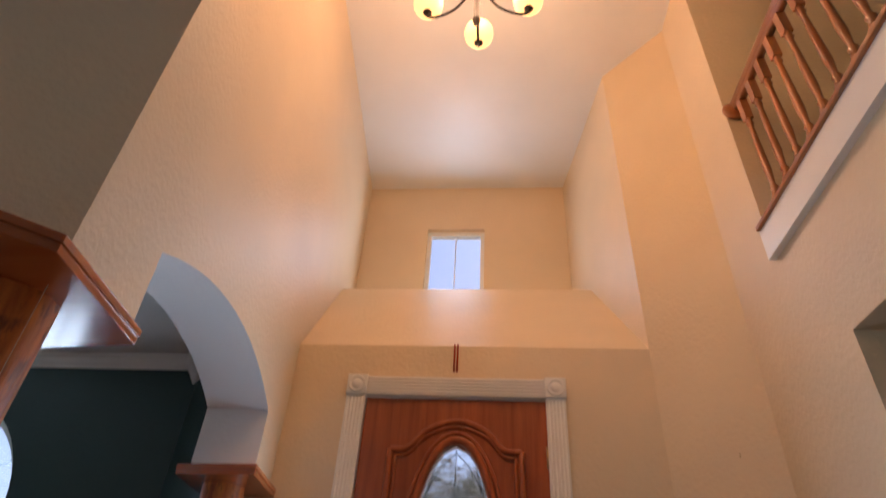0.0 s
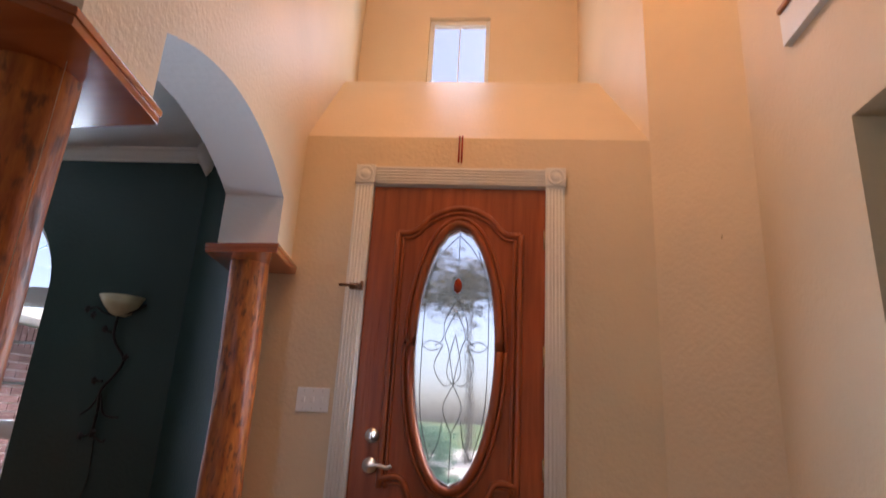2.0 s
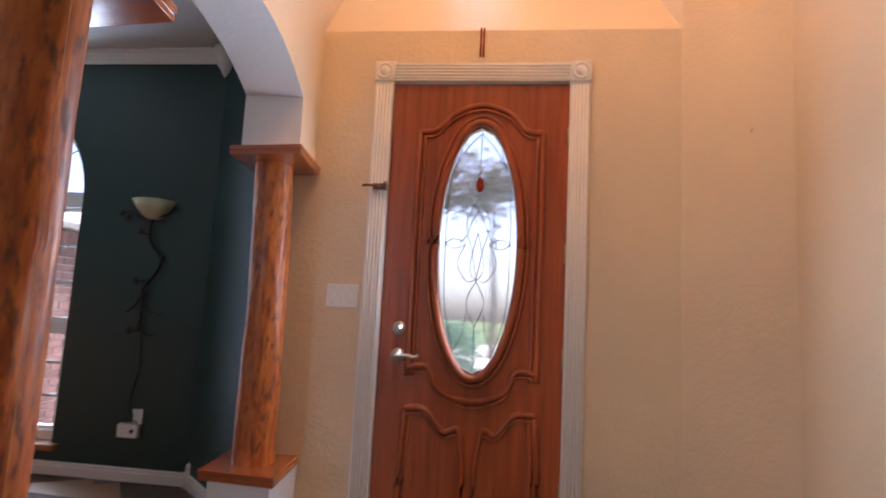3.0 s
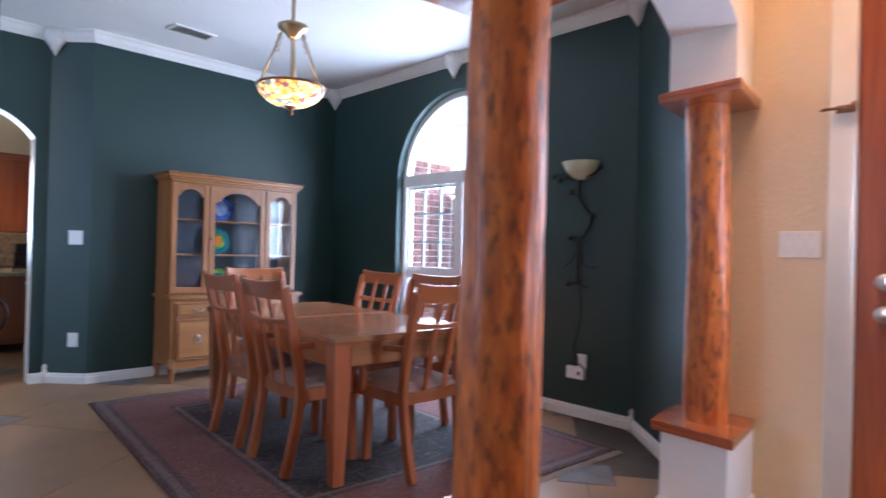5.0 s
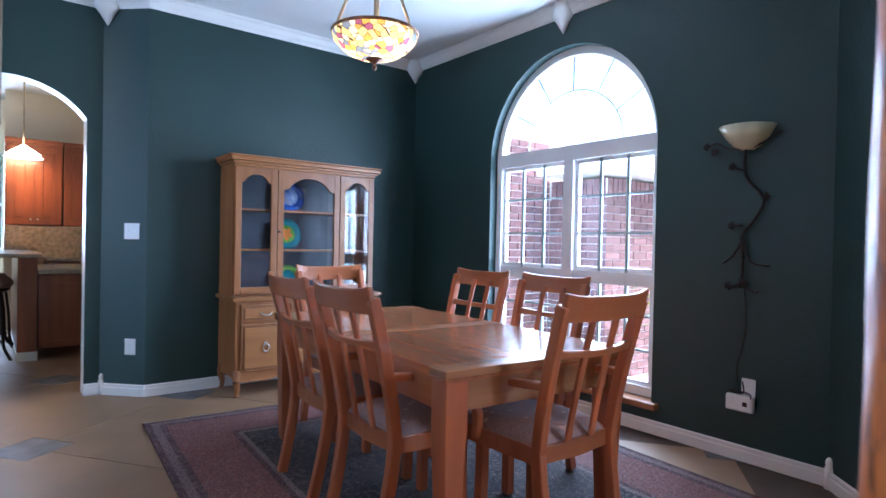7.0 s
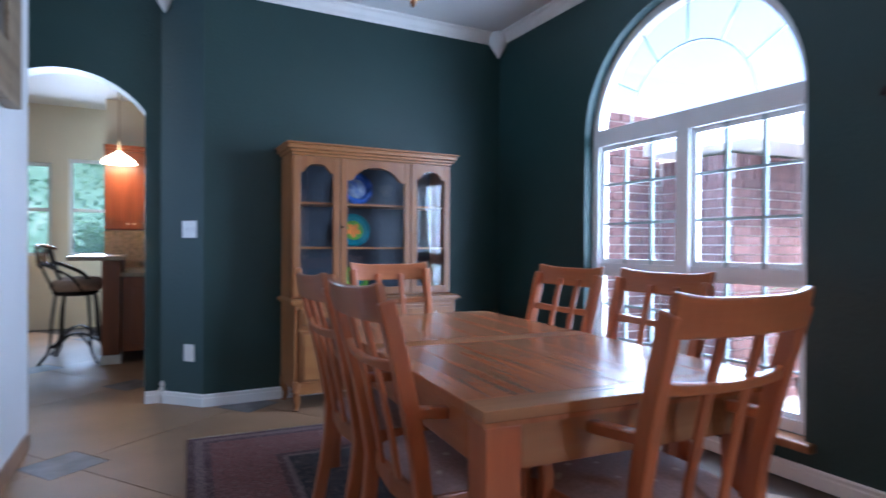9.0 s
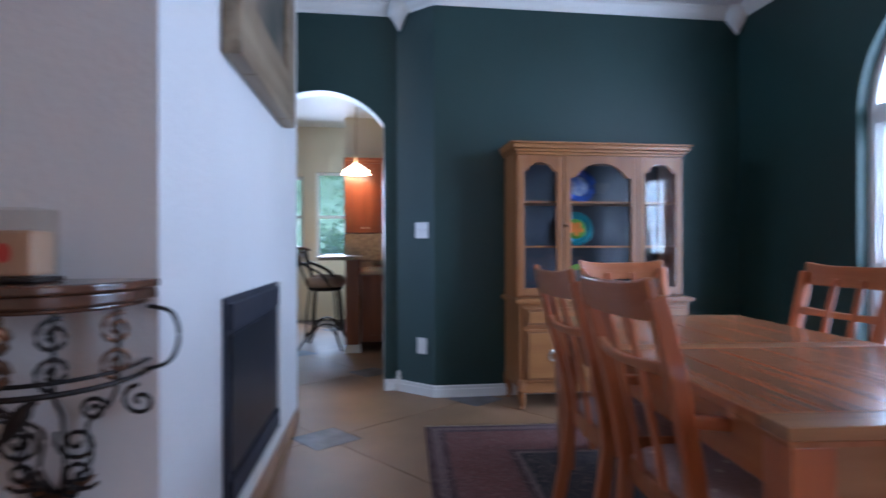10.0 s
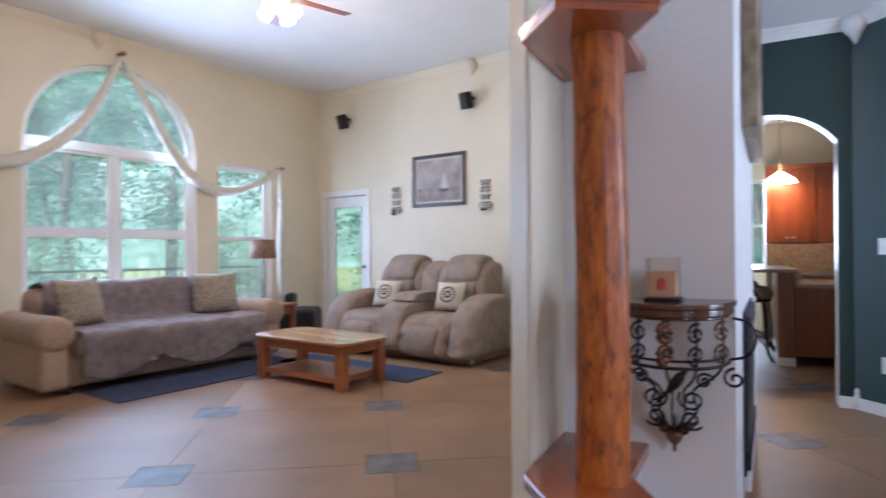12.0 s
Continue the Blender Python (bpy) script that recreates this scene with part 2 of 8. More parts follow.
def tube(bm, pts, r, seg=8, taper=None):
    """A round bar along points; taper gives a radius for each point."""
    pts = [Vector(p) for p in pts]
    rings, up = [], Vector((0, 0, 1))
    for i, p in enumerate(pts):
        d = (pts[min(i + 1, len(pts) - 1)] - pts[max(i - 1, 0)]).normalized()
        a = d.cross(up)
        if a.length < 1e-3:
            a = d.cross(Vector((1, 0, 0)))
        a.normalize()
        b = d.cross(a)
        rad = taper[i] if taper else r
        rings.append([bm.verts.new(p + (a * math.cos(2 * math.pi * k / seg) + b * math.sin(2 * math.pi * k / seg)) * rad) for k in range(seg)])
    for a, b in zip(rings, rings[1:]):
        for k in range(seg):
            bm.faces.new((a[k], a[(k + 1) % seg], b[(k + 1) % seg], b[k])).smooth = True
    bm.faces.new(rings[0][::-1])
    bm.faces.new(rings[-1])


def spiral(cx, cz, r0, r1, a0, turns, n=20):
    """Points of a flat scroll in the x-z plane."""
    return [(cx + (r0 + (r1 - r0) * i / n) * math.cos(a0 + turns * 2 * math.pi * i / n), 0.0, cz + (r0 + (r1 - r0) * i / n) * math.sin(a0 + turns * 2 * math.pi * i / n)) for i in range(n + 1)]


def smooth_path(pts, n=6):
    out, P = [], [Vector(p) for p in pts]
    for i in range(len(P) - 1):
        a, b, c, d = P[max(i - 1, 0)], P[i], P[i + 1], P[min(i + 2, len(P) - 1)]
        for k in range(n):
            t = k / n
            out.append(0.5 * ((2 * b) + (c - a) * t + (2 * a - 5 * b + 4 * c - d) * t * t + (3 * b - a - 3 * c + d) * t ** 3))
    return out + [P[-1]]


def mesh_ob(name, bm, mats, parent=None, m=None, fix=True):
    me = bpy.data.meshes.new(name)
    if fix:
        bmesh.ops.recalc_face_normals(bm, faces=bm.faces[:])
    bm.to_mesh(me)
    bm.free()
    for mt in mats if isinstance(mats, (list, tuple)) else [mats]:
        me.materials.append(mt)
    ob = new(name, me)
    if parent:
        ob.parent = parent
    if m is not None:
        ob.matrix_basis = m
    return ob


def part(name, bm, mat, parent, label="", m=None):
    return tagged(mesh_ob(name, bm, mat, parent, m), label)


def thing(name, m, label, category, group="", kind=""):
    ob = new(name)
    ob.empty_display_size = 0.05
    ob.matrix_basis = m if isinstance(m, Matrix) else pose(*m)
    return tagged(ob, label, category, group, kind)


def struct(name, bm, mats, label, category):
    return tagged(mesh_ob(name, bm, mats), label, category, kind="structure")


def bent(ob, width=0.006, seg=2, angle=35):
    md = ob.modifiers.new("bevel", "BEVEL")
    md.width, md.segments, md.limit_method, md.angle_limit = width, seg, "ANGLE", radians(angle)
    return ob


def wall(name, p, q, thick, z0, z1, openings=(), mats=None, label="", category="wall"):
    """A wall from p to q in plan. Its front lies on that line; it is thick to the right of the way from p to q.
    openings: (u0, u1, bottom, spring, rise), rise 0 for a flat head. Slots: front, back, reveals."""
    p, q = Vector((*p, 0)), Vector((*q, 0))
    L, d = (q - p).length, (q - p).normalized()
    nrm = Vector((d.y, -d.x, 0)) * thick
    bm = bmesh.new()

    def P(u, z, back=False):
        return p + d * u + Vector((0, 0, z)) + (nrm if back else Vector((0, 0, 0)))

    def panel(u0, u1, a0, a1, b0, b1):
        if max(b0 - a0, b1 - a1) < 1e-4:
            return
        quad(bm, (P(u0, a0), P(u1, a1), P(u1, b1), P(u0, b0)), 0)
        quad(bm, (P(u1, a1, 1), P(u0, a0, 1), P(u0, b0, 1), P(u1, b1, 1)), 1)

    def reveal(u0, za, u1, zb):
        quad(bm, (P(u0, za), P(u1, zb), P(u1, zb, 1), P(u0, za, 1)), 2)

    cuts = sorted(openings)
    u, prev = 0.0, z0
    for u0, u1, zb, zs, rise in cuts:
        if u0 - u > 1e-4:
            panel(u, u0, z0, z0, z1, z1)
        if zb > z0 + 1e-4:
            panel(u0, u1, z0, z0, zb, zb)
            reveal(u0, zb, u1, zb)
        touch = u0 < 0.01 or (u > 0 and u0 - u < 0.01)
        if touch and u0 > 0.01:
            reveal(u0, prev, u0, zs)
        elif not touch:
            reveal(u0, zb, u0, zs)
        follows = any(abs(o[0] - u1) < 0.01 for o in cuts) or L - u1 < 0.01
        if not follows:
            reveal(u1, zs, u1, zb)
        prev = zs
        n = 28 if rise else 1
        last = None
        for i in range(n + 1):
            x = -math.cos(math.pi * i / n) if rise else 2 * i / n - 1
            uu = (u0 + u1) / 2 + (u1 - u0) / 2 * x
            zz = zs
            if rise:
                hw = (u1 - u0) / 2
                rad = (hw * hw + rise * rise) / (2 * rise)
                zz = zs + math.sqrt(max(0, rad * rad - (x * hw) ** 2)) - (rad - rise)
            if last:
                panel(last[0], uu, last[1], zz, z1, z1)
                reveal(last[0], last[1], uu, zz)
            last = (uu, zz)
        u = u1
    if L - u > 1e-4:
        panel(u, L, z0, z0, z1, z1)
    reveal(0, z1, L, z1)
    for uu in (0, L):
        low = [o[3] for o in cuts if abs(o[0] - uu) < 0.01 or abs(o[1] - uu) < 0.01]
        reveal(uu, low[0] if low else z0, uu, z1)
    bmesh.ops.remove_doubles(bm, verts=bm.verts[:], dist=1e-5)
    ob = mesh_ob(name, bm, mats, fix=False)
    return tagged(ob, label, category, kind="structure")


# ---- the large structure ----
DX, DY, DTOP = -5.576, 3.75, 2.93
HALL, TALL, LIV = 3.0, 4.95, 3.74
WX0, WX1, WZ0, WZS = -4.475, -2.945, 0.19, 1.86
WR = (WX1 - WX0) / 2

# dining room
wall("wall_north", (-1.97, DY), (DX, DY), 0.2, 0, DTOP, [(-1.97 - WX1, -1.97 - WX0, WZ0, WZS, WR)], [M_GREEN, M_BRICK, M_GREEN], "dark green painted dining wall with an arched window")
wall("wall_west", (DX, DY), (DX, 1.366), 0.14, 0, DTOP, (), [M_GREEN, M_PALE, M_GREEN], "dark green painted dining wall behind the hutch")
wall("wall_angle", (DX, 1.366), (-5.835, 1.112), 0.14, 0, DTOP, (), [M_GREEN, M_PALE, M_GREEN], "short angled dark green wall with switch and outlet")
wall("wall_kitchen_arch", (-5.835, 1.112), (-5.835, -1.5), 0.16, 0, DTOP, [(0.10, 1.02, 0, 2.02, 0.24)], [M_GREEN, M_LIVING, M_TRIM], "dark green wall with a white arched opening to the kitchen")
wall("wall_bay", (-1.22, 3.0), (-1.97, DY), 0.14, 0, DTOP, (), [M_GREEN, M_BRICK, M_GREEN], "short angled dark green wall beside the log column")
bm = bmesh.new()
prism(bm, [(-2.86, 0.385), (-5.15, 0.445), (-5.15, -0.42), (-2.9, -0.42), (-2.52, -0.33), (-2.42, -0.232), (-2.86, -0.232)], 0.0, LIV)
bm.normal_update()
bmesh.ops.recalc_face_normals(bm, faces=bm.faces[:])
# cream also on end and notch faces, warm light put into their colour
for f in bm.faces:
    f.material_index = 1 if f.normal.y < -0.3 or (f.normal.y > 0.3 and f.calc_center_median().y < 0) else 0
fire_wall = struct("wall_fireplace", bm, [M_PALE, M_LIVING], "pale lavender-white chimney wall between dining and living room", "wall")

# foyer: the side wall with an arch between the log columns, and the slanted one
P1, P2, P3 = (-0.88, 1.14), (-1.02, 3.015), (-2.33, -0.13)
wall("wall_foyer_arch", P1, P2, -0.29, 0, TALL, [(0.0, 0.335, 0, 1.912, 0), (0.335, 1.605, 0, 2.195, 0.15), (1.605, 1.8802, 0, 1.912, 0)], [M_CREAM, M_GREEN, M_PALE], "cream two-storey foyer wall with an arch on log columns")
wall("wall_slant_arch", P3, P1, -0.29, 0, HALL, [(0.0, 0.34, 0, 1.912, 0), (0.34, 1.60, 0, 2.195, 0.15), (1.60, 1.9263, 0, 1.912, 0)], [M_CREAM, M_PALE, M_PALE], "slanted cream wall with an arch between log columns")
DRX0, DRX1, DRZ = -0.61, 0.316, 2.392
wall("wall_front", (-1.25, 3.015), (0.865, 3.015), -0.2, 0, 2.68, [(DRX0 + 1.25, DRX1 + 1.25, 0, DRZ, 0)], [M_CREAM, M_BRICK, M_TRIM], "cream front wall round the entrance door")
bm = bmesh.new()
quad(bm, [(-1.02, 3.015, 2.68), (0.865, 3.015, 2.68), (0.80, 3.80, 3.54), (-1.10, 3.80, 3.54)])
quad(bm, [(-1.10, 3.80, 3.54), (0.80, 3.80, 3.54), (0.66, 4.25, 3.54), (-1.10, 4.25, 3.54)])
struct("wall_ledge", bm, M_CREAM, "sloping cream ledge under the high window", "wall")
wall("wall_clerestory", (-1.12, 4.25), (0.68, 4.25), -0.16, 2.6, TALL, [(0.57, 1.08, 3.62, 4.46, 0)], [M_CREAM, M_BRICK, M_CREAM], "cream wall with a small high window")
wall("wall_niche_left", (-1.02, 3.015), (-1.12, 4.25), -0.15, 2.3, TALL, (), [M_CREAM, M_BRICK, M_CREAM], "cream side wall of the high window niche")
wall("wall_niche_right", (0.68, 4.25), (0.865, 3.015), -0.15, 2.3, TALL, (), [M_CREAM, M_BRICK, M_CREAM], "cream side wall of the high window niche")
wall("wall_foyer_slant", (0.865, 3.015), (1.22, 2.64), -0.14, 0, TALL, (), [M_CREAM] * 3, "slanted cream foyer wall")
wall("wall_foyer_right", (1.22, 2.64), (1.22, -3.0), -0.14, 0, 2.73, [(0.70, 1.9, 0, 2.22, 0)], [M_CREAM] * 3, "cream foyer wall with a plain opening under the landing")
wall("wall_landing_end", (1.22, 2.64), (1.22, 2.23), -0.14, 2.73, TALL, (), [M_CREAM] * 3, "cream wall beside the landing rail")
wall("wall_landing_north", (1.36, 2.23), (3.2, 2.23), -0.1, 2.73, TALL, (), [M_CREAM] * 3, "cream wall of the upstairs landing")
wall("wall_landing_east", (3.2, 2.3), (3.2, -3.0), -0.1, 0, TALL, (), [M_CREAM] * 3, "cream wall of the landing and the passage")
wall("wall_passage_north", (1.36, 2.3), (3.2, 2.3), -0.1, 0, 2.6, (), [M_CREAM] * 3, "cream wall of the side passage")
bm = bmesh.new()
box(bm, -0.88, 1.22, 1.0, 1.14, HALL, TALL)
struct("wall_upper_south", bm, M_CREAM, "cream upper wall over the hall", "wall")

# living room: its own square, turned a little
LT = pose(-7.91, -5.8, 0, 0, 0, -7)


def lp(a, b):
    v = LT @ Vector((a, b, 0))
    return (v.x, v.y)


LW = dict(a0=2.13, a1=4.10, z0=0.5, zs=2.42, rise=0.985)
wall("wall_living_windows", lp(6.6, 0), lp(0, 0), -0.16, 0, LIV, [(6.6 - LW["a1"], 6.6 - LW["a0"], LW["z0"], LW["zs"], LW["rise"]), (6.6 - 1.80, 6.6 - 0.92, 0.5, 2.42, 0)], [M_LIVING, M_BRICK, M_TRIM], "warm cream living room wall with tall windows")
wall("wall_living_pictures", lp(0, 0), lp(0, 5.0), -0.16, 0, LIV, [(0.21, 1.08, 0, 2.07, 0)], [M_LIVING, M_BRICK, M_TRIM], "warm cream living room wall with a glazed patio door")
E2 = lp(0, 5.0)
wall("wall_living_north", E2, (-5.99, -1.5), -0.14, 0, LIV, (), [M_LIVING] * 3, "cream wall between living room and kitchen")
wall("wall_living_east", (1.22, -3.0), lp(6.6, 0), -0.14, 0, LIV, (), [M_LIVING] * 3, "cream wall closing the living room")
bm = bmesh.new()
box(bm, -5.995, -5.835, -1.5, 1.2, DTOP, LIV)
box(bm, -5.835, -5.15, -0.5, -0.42, DTOP, LIV)
box(bm, 1.22, 1.36, -3.0, 1.0, 2.73, LIV)
struct("wall_header", bm, M_LIVING, "plain cream header between the rooms", "wall")

# plain unseen roof slab and east skirt, added to keep stray sun out
bm = bmesh.new()
box(bm, -10.5, 3.42, -6.75, 4.42, 5.10, 5.25)
box(bm, 3.31, 3.42, -6.75, 2.9, 2.5, 5.10)
struct("roof", bm, M_MORTAR, "unseen flat slab and skirt added to block sun", "roof")
# ceilings
bm = bmesh.new()
prism(bm, [(-5.99, -0.45), (-5.15, -0.42), (-5.15, 0.44), (-2.86, 0.38), (-2.5, -0.05), (-1.12, 1.2), (-1.3, 3.2), (-1.95, 3.95), (-5.75, 3.95), (-5.99, 1.2)], DTOP, DTOP + 0.1)
struct("ceiling_dining", bm, M_CEIL, "white dining room ceiling", "ceiling")
bm = bmesh.new()
prism(bm, [(-0.88, 1.14), (1.3, 1.14), (1.3, -3.0), (-0.9, -3.3), (-2.52, -0.33), (-2.33, -0.13)], HALL, HALL + 0.1)
struct("ceiling_hall", bm, M_CEIL, "white hall ceiling", "ceiling")
bm = bmesh.new()
box(bm, -1.5, 3.3, 1.0, 4.5, TALL, TALL + 0.1)
struct("ceiling_foyer", bm, M_CEIL, "high white foyer ceiling", "ceiling")
bm = bmesh.new()
prism(bm, [lp(-0.2, -0.2), lp(6.8, -0.2), (1.3, -2.9), (-0.9, -3.3), (-2.62, -0.42), (-5.9, -0.42), (-6.0, -1.4), E2], LIV, LIV + 0.1)
box(bm, -1.2, 1.4, -3.4, -3.0, HALL + 0.1, LIV)
struct("ceiling_living", bm, M_CEIL, "white living room ceiling", "ceiling")
bm = bmesh.new()
box(bm, 1.36, 3.3, -3.0, 2.3, 2.6, 2.73)
struct("landing_floor", bm, M_CREAM, "upstairs landing slab", "floor")
bm = bmesh.new()
box(bm, 1.3, 3.3, -3.0, 2.35, 4.949, 5.0)
struct("ceiling_landing", bm, M_CEIL, "white landing ceiling", "ceiling")

# kitchen shell
wall("wall_kitchen_west", (-10.3, 3.2), (-10.3, -2.2), 0.15, 0, 2.9, [(2.57, 3.05, 0.95, 2.22, 0), (3.24, 3.75, 0.95, 2.15, 0)], [M_LIVING, M_BRICK, M_TRIM], "cream kitchen wall with windows")
wall("wall_kitchen_north", (-5.75, 3.2), (-10.3, 3.2), 0.15, 0, 2.9, (), [M_LIVING] * 3, "cream kitchen wall")
wall("wall_kitchen_south", (-10.3, -2.2), (-7.57, -2.2), 0.15, 0, 2.9, (), [M_LIVING] * 3, "cream kitchen wall")
bm = bmesh.new()
prism(bm, [(-10.4, -2.3), (-7.60, -2.3), (-7.38, -0.80), (-5.99, -1.42), (-5.75, 3.3), (-10.4, 3.3)], 2.9, 3.0)
struct("ceiling_kitchen", bm, M_CEIL, "white kitchen ceiling", "ceiling")

# ground: one sheet to the horizon, and the house slab
bm = bmesh.new()
box(bm, -1500, 1500, -1500, 1500, -0.5, -0.25)
struct("ground", bm, M_GRASS, "mown lawn round the house", "ground")
bm = bmesh.new()
box(bm, -10.6, 3.4, -7.2, 3.96, -0.3, -0.012)
struct("floor", bm, M_GROUT, "dark scored joints of the stained concrete floor", "floor")

# ---- trim ----


def run(name, pts, prof, mat, label, category, closed=False):
    """A moulding: a profile of (out, up) swept along plan points, out to the left of the way."""
    bm = bmesh.new()
    P = [Vector((*p, 0)) for p in pts]
    rings = []
    for i, p in enumerate(P):
        d0 = (P[i] - P[i - 1]).normalized() if i else (P[1] - P[0]).normalized()
        d1 = (P[i + 1] - P[i]).normalized() if i < len(P) - 1 else d0
        n0, n1 = Vector((-d0.y, d0.x, 0)), Vector((-d1.y, d1.x, 0))
        n = (n0 + n1).normalized()
        n = n / max(0.3, n.dot(n0))
        rings.append([bm.verts.new(p + n * o + Vector((0, 0, z))) for o, z in prof])
    k = len(prof)
    for a, b in zip(rings, rings[1:]):
        for i in range(k):
            bm.faces.new((a[i], a[(i + 1) % k], b[(i + 1) % k], b[i]))
    bm.faces.new(rings[0][::-1])
    bm.faces.new(rings[-1])
    return struct(name, bm, mat, label, category)


BASE = [(-0.002, 0.0), (0.016, 0.0), (0.016, 0.055), (0.012, 0.062), (0.012, 0.078), (0.006, 0.085), (-0.002, 0.085)]
CROWN = [(-0.002, DTOP - 0.001), (-0.002, DTOP - 0.095), (0.008, DTOP - 0.095), (0.014, DTOP - 0.08), (0.03, DTOP - 0.06), (0.045, DTOP - 0.03), (0.06, DTOP - 0.015), (0.06, DTOP - 0.001)]
ring = [(-1.29, 3.07), (-1.97, DY), (DX, DY), (DX, 1.366), (-5.835, 1.112)]
run("baseboard", ring + [(-5.835, 1.014)], BASE, M_TRIM, "white moulded baseboard round the dining room", "baseboard")
run("crown_moulding", ring + [(-5.835, -0.42), (-5.15, -0.42)], CROWN, M_TRIM, "white crown moulding round the dining ceiling", "crown moulding")
run("baseboard_front", [(0.865, 3.015), (0.40, 3.015)], BASE, M_TRIM, "white baseboard beside the entrance door", "baseboard")
run("baseboard_side", [(1.22, 2.64), (0.865, 3.015)], BASE, M_TRIM, "white baseboard of the slanted wall", "baseboard")
run("baseboard_entry", [(-0.725, 3.015), (-0.93, 3.015)], BASE, M_TRIM, "white baseboard beside the entrance door", "baseboard")
run("baseboard_living", [lp(0, 4.9), lp(0, 0.93)], BASE, M_TRIM, "white living room baseboard", "baseboard")
run("baseboard_windows", [lp(0, 0), lp(6.5, 0)], BASE, M_TRIM, "white living room baseboard", "baseboard")
LCROWN = [(o, z - DTOP + LIV) for o, z in CROWN]
run("crown_living", [lp(0, 4.9), lp(0, 0), lp(6.5, 0)], LCROWN, M_LIVING, "cream crown moulding of the living room", "crown moulding")


def corbel(p, out, top, mat, label):
    """A faceted pointed drop under the crown."""
    t = thing("corbel", (p[0], p[1], 0, 0, 0, out), label, "corbel", "crown corbels")
    bm = bmesh.new()
    lathe(bm, [(0.004, top - 0.215), (0.05, top - 0.14), (0.085, top - 0.10), (0.085, top - 0.002)], seg=8)
    part("drop", bm, mat, t)
    return t


for p in ((-3.72, DY - 0.01), (DX + 0.04, DY - 0.04), (-5.80, 1.13), (-1.96, DY - 0.05)):
    corbel(p, 0, DTOP, M_TRIM, "white faceted corbel under the crown moulding")
for a, b in ((0.03, 3.0), (3.35, 0.03)):
    corbel(lp(a, b), 0, LIV, M_LIVING, "cream faceted corbel under the living crown moulding")
for p in ((-1.95, DY - 0.03), (-5.822, 1.125)):
    t = thing("baseboard_post", (*p, 0), "small white turned post at the baseboard corner", "baseboard post", "baseboard posts")
    bm = bmesh.new()
    lathe(bm, [(0.022, 0.0), (0.022, 0.10), (0.014, 0.115), (0.02, 0.125), (0.014, 0.145), (0.003, 0.155)], seg=12)
    part("post", bm, M_TRIM, t)

# ---- log columns ----


def log_column(name, x, y, z0, z1, r, seed, lean=(0, 0)):
    t = thing(name, (x, y, 0), "knotty varnished log column between wooden ledge and cap", "column", "log columns")
    bm = bmesh.new()
    rings = []
    for i in range(46):
        f = i / 45
        z = z0 + (z1 - z0) * f
        cx = 0.006 * math.sin(4.0 * f + seed) + lean[0] * (f - 0.5)
        cy = 0.006 * math.cos(3.2 * f + 2 * seed) + lean[1] * (f - 0.5)
        row = []
        for k in range(36):
            a = 2 * math.pi * k / 36
            q = Vector((math.cos(a) * 1.3, math.sin(a) * 1.3, z * 3.0 + seed * 7))
            rr = r * (1 + 0.06 * noise.noise(q) + 0.05 * noise.noise(q * Vector((3, 3, 1.2))) + 0.04 * (1 - 2 * f))
            row.append(bm.verts.new((cx + rr * math.cos(a), cy + rr * math.sin(a), z)))
        rings.append(row)
    for a, b in zip(rings, rings[1:]):
        for k in range(36):
            bm.faces.new((a[k], a[(k + 1) % 36], b[(k + 1) % 36], b[k])).smooth = True
    part("log", bm, M_LOG, t)
    return t


def board(name, pts, z0, z1, parent):
    """A thick board with a stepped, rounded edge."""
    o = parent.location
    c = Vector((sum(p[0] for p in pts) / len(pts), sum(p[1] for p in pts) / len(pts)))
    bm = bmesh.new()
    h, rings = z1 - z0, []
    for f, s in ((0, 0.985), (0.40, 0.99), (0.42, 0.982), (0.5, 0.982), (0.52, 1.0), (0.94, 1.0), (1.0, 0.992)):
        rings.append([bm.verts.new((c.x + (p[0] - c.x) * s - o.x, c.y + (p[1] - c.y) * s - o.y, z0 + h * f)) for p in pts])
    n = len(pts)
    for a, b2 in zip(rings, rings[1:]):
        for k in range(n):
            bm.faces.new((a[k], a[(k + 1) % n], b2[(k + 1) % n], b2[k]))
    bm.faces.new(rings[0][::-1])
    bm.faces.new(rings[-1])
    return bent(part(name, bm, M_CAP, parent, "glossy varnished board"), 0.004, 2)


def pedestal(name, pts, h, label):
    bm = bmesh.new()
    prism(bm, pts, 0.0, h)
    struct(name, bm, M_PALE, label, "pedestal")
    run(name.replace("pedestal", "baseboard"), pts + [pts[0]], [(-o, z) for o, z in BASE], M_TRIM, "white baseboard round the column pedestal", "baseboard")


C1, C2, C3 = (-1.009, 1.192), (-1.14, 2.82), (-2.44, 0.008)
cap1 = [(-0.83, 1.42), (-0.78, 1.02), (-0.93, 0.88), (-1.12, 0.86), (-1.32, 1.06), (-1.26, 1.46)]
cap2 = [(-0.93, 2.585), (-0.98, 3.005), (-1.34, 3.005), (-1.295, 2.62)]
cap3 = [(-2.345, -0.225), (-2.13, -0.045), (-2.30, 0.215), (-2.50, 0.09), (-2.855, 0.09), (-2.855, -0.235)]
for nm, c, cp, zb, zt, r, sd, ln in (("log_column", C1, cap1, 0.45, 1.868, 0.101, 1.0, (0.02, 0.0)), ("log_column", C2, cap2, 0.432, 1.868, 0.093, 5.3, (-0.03, 0)), ("log_column", C3, cap3, 0.46, 1.868, 0.083, 9.1, (0, 0))):
    col = log_column(nm, c[0], c[1], zb, zt, r, sd, ln)
    board("cap", cp, 1.868, 1.911, col)
    board("ledge", cp, zb - 0.045, zb, col)
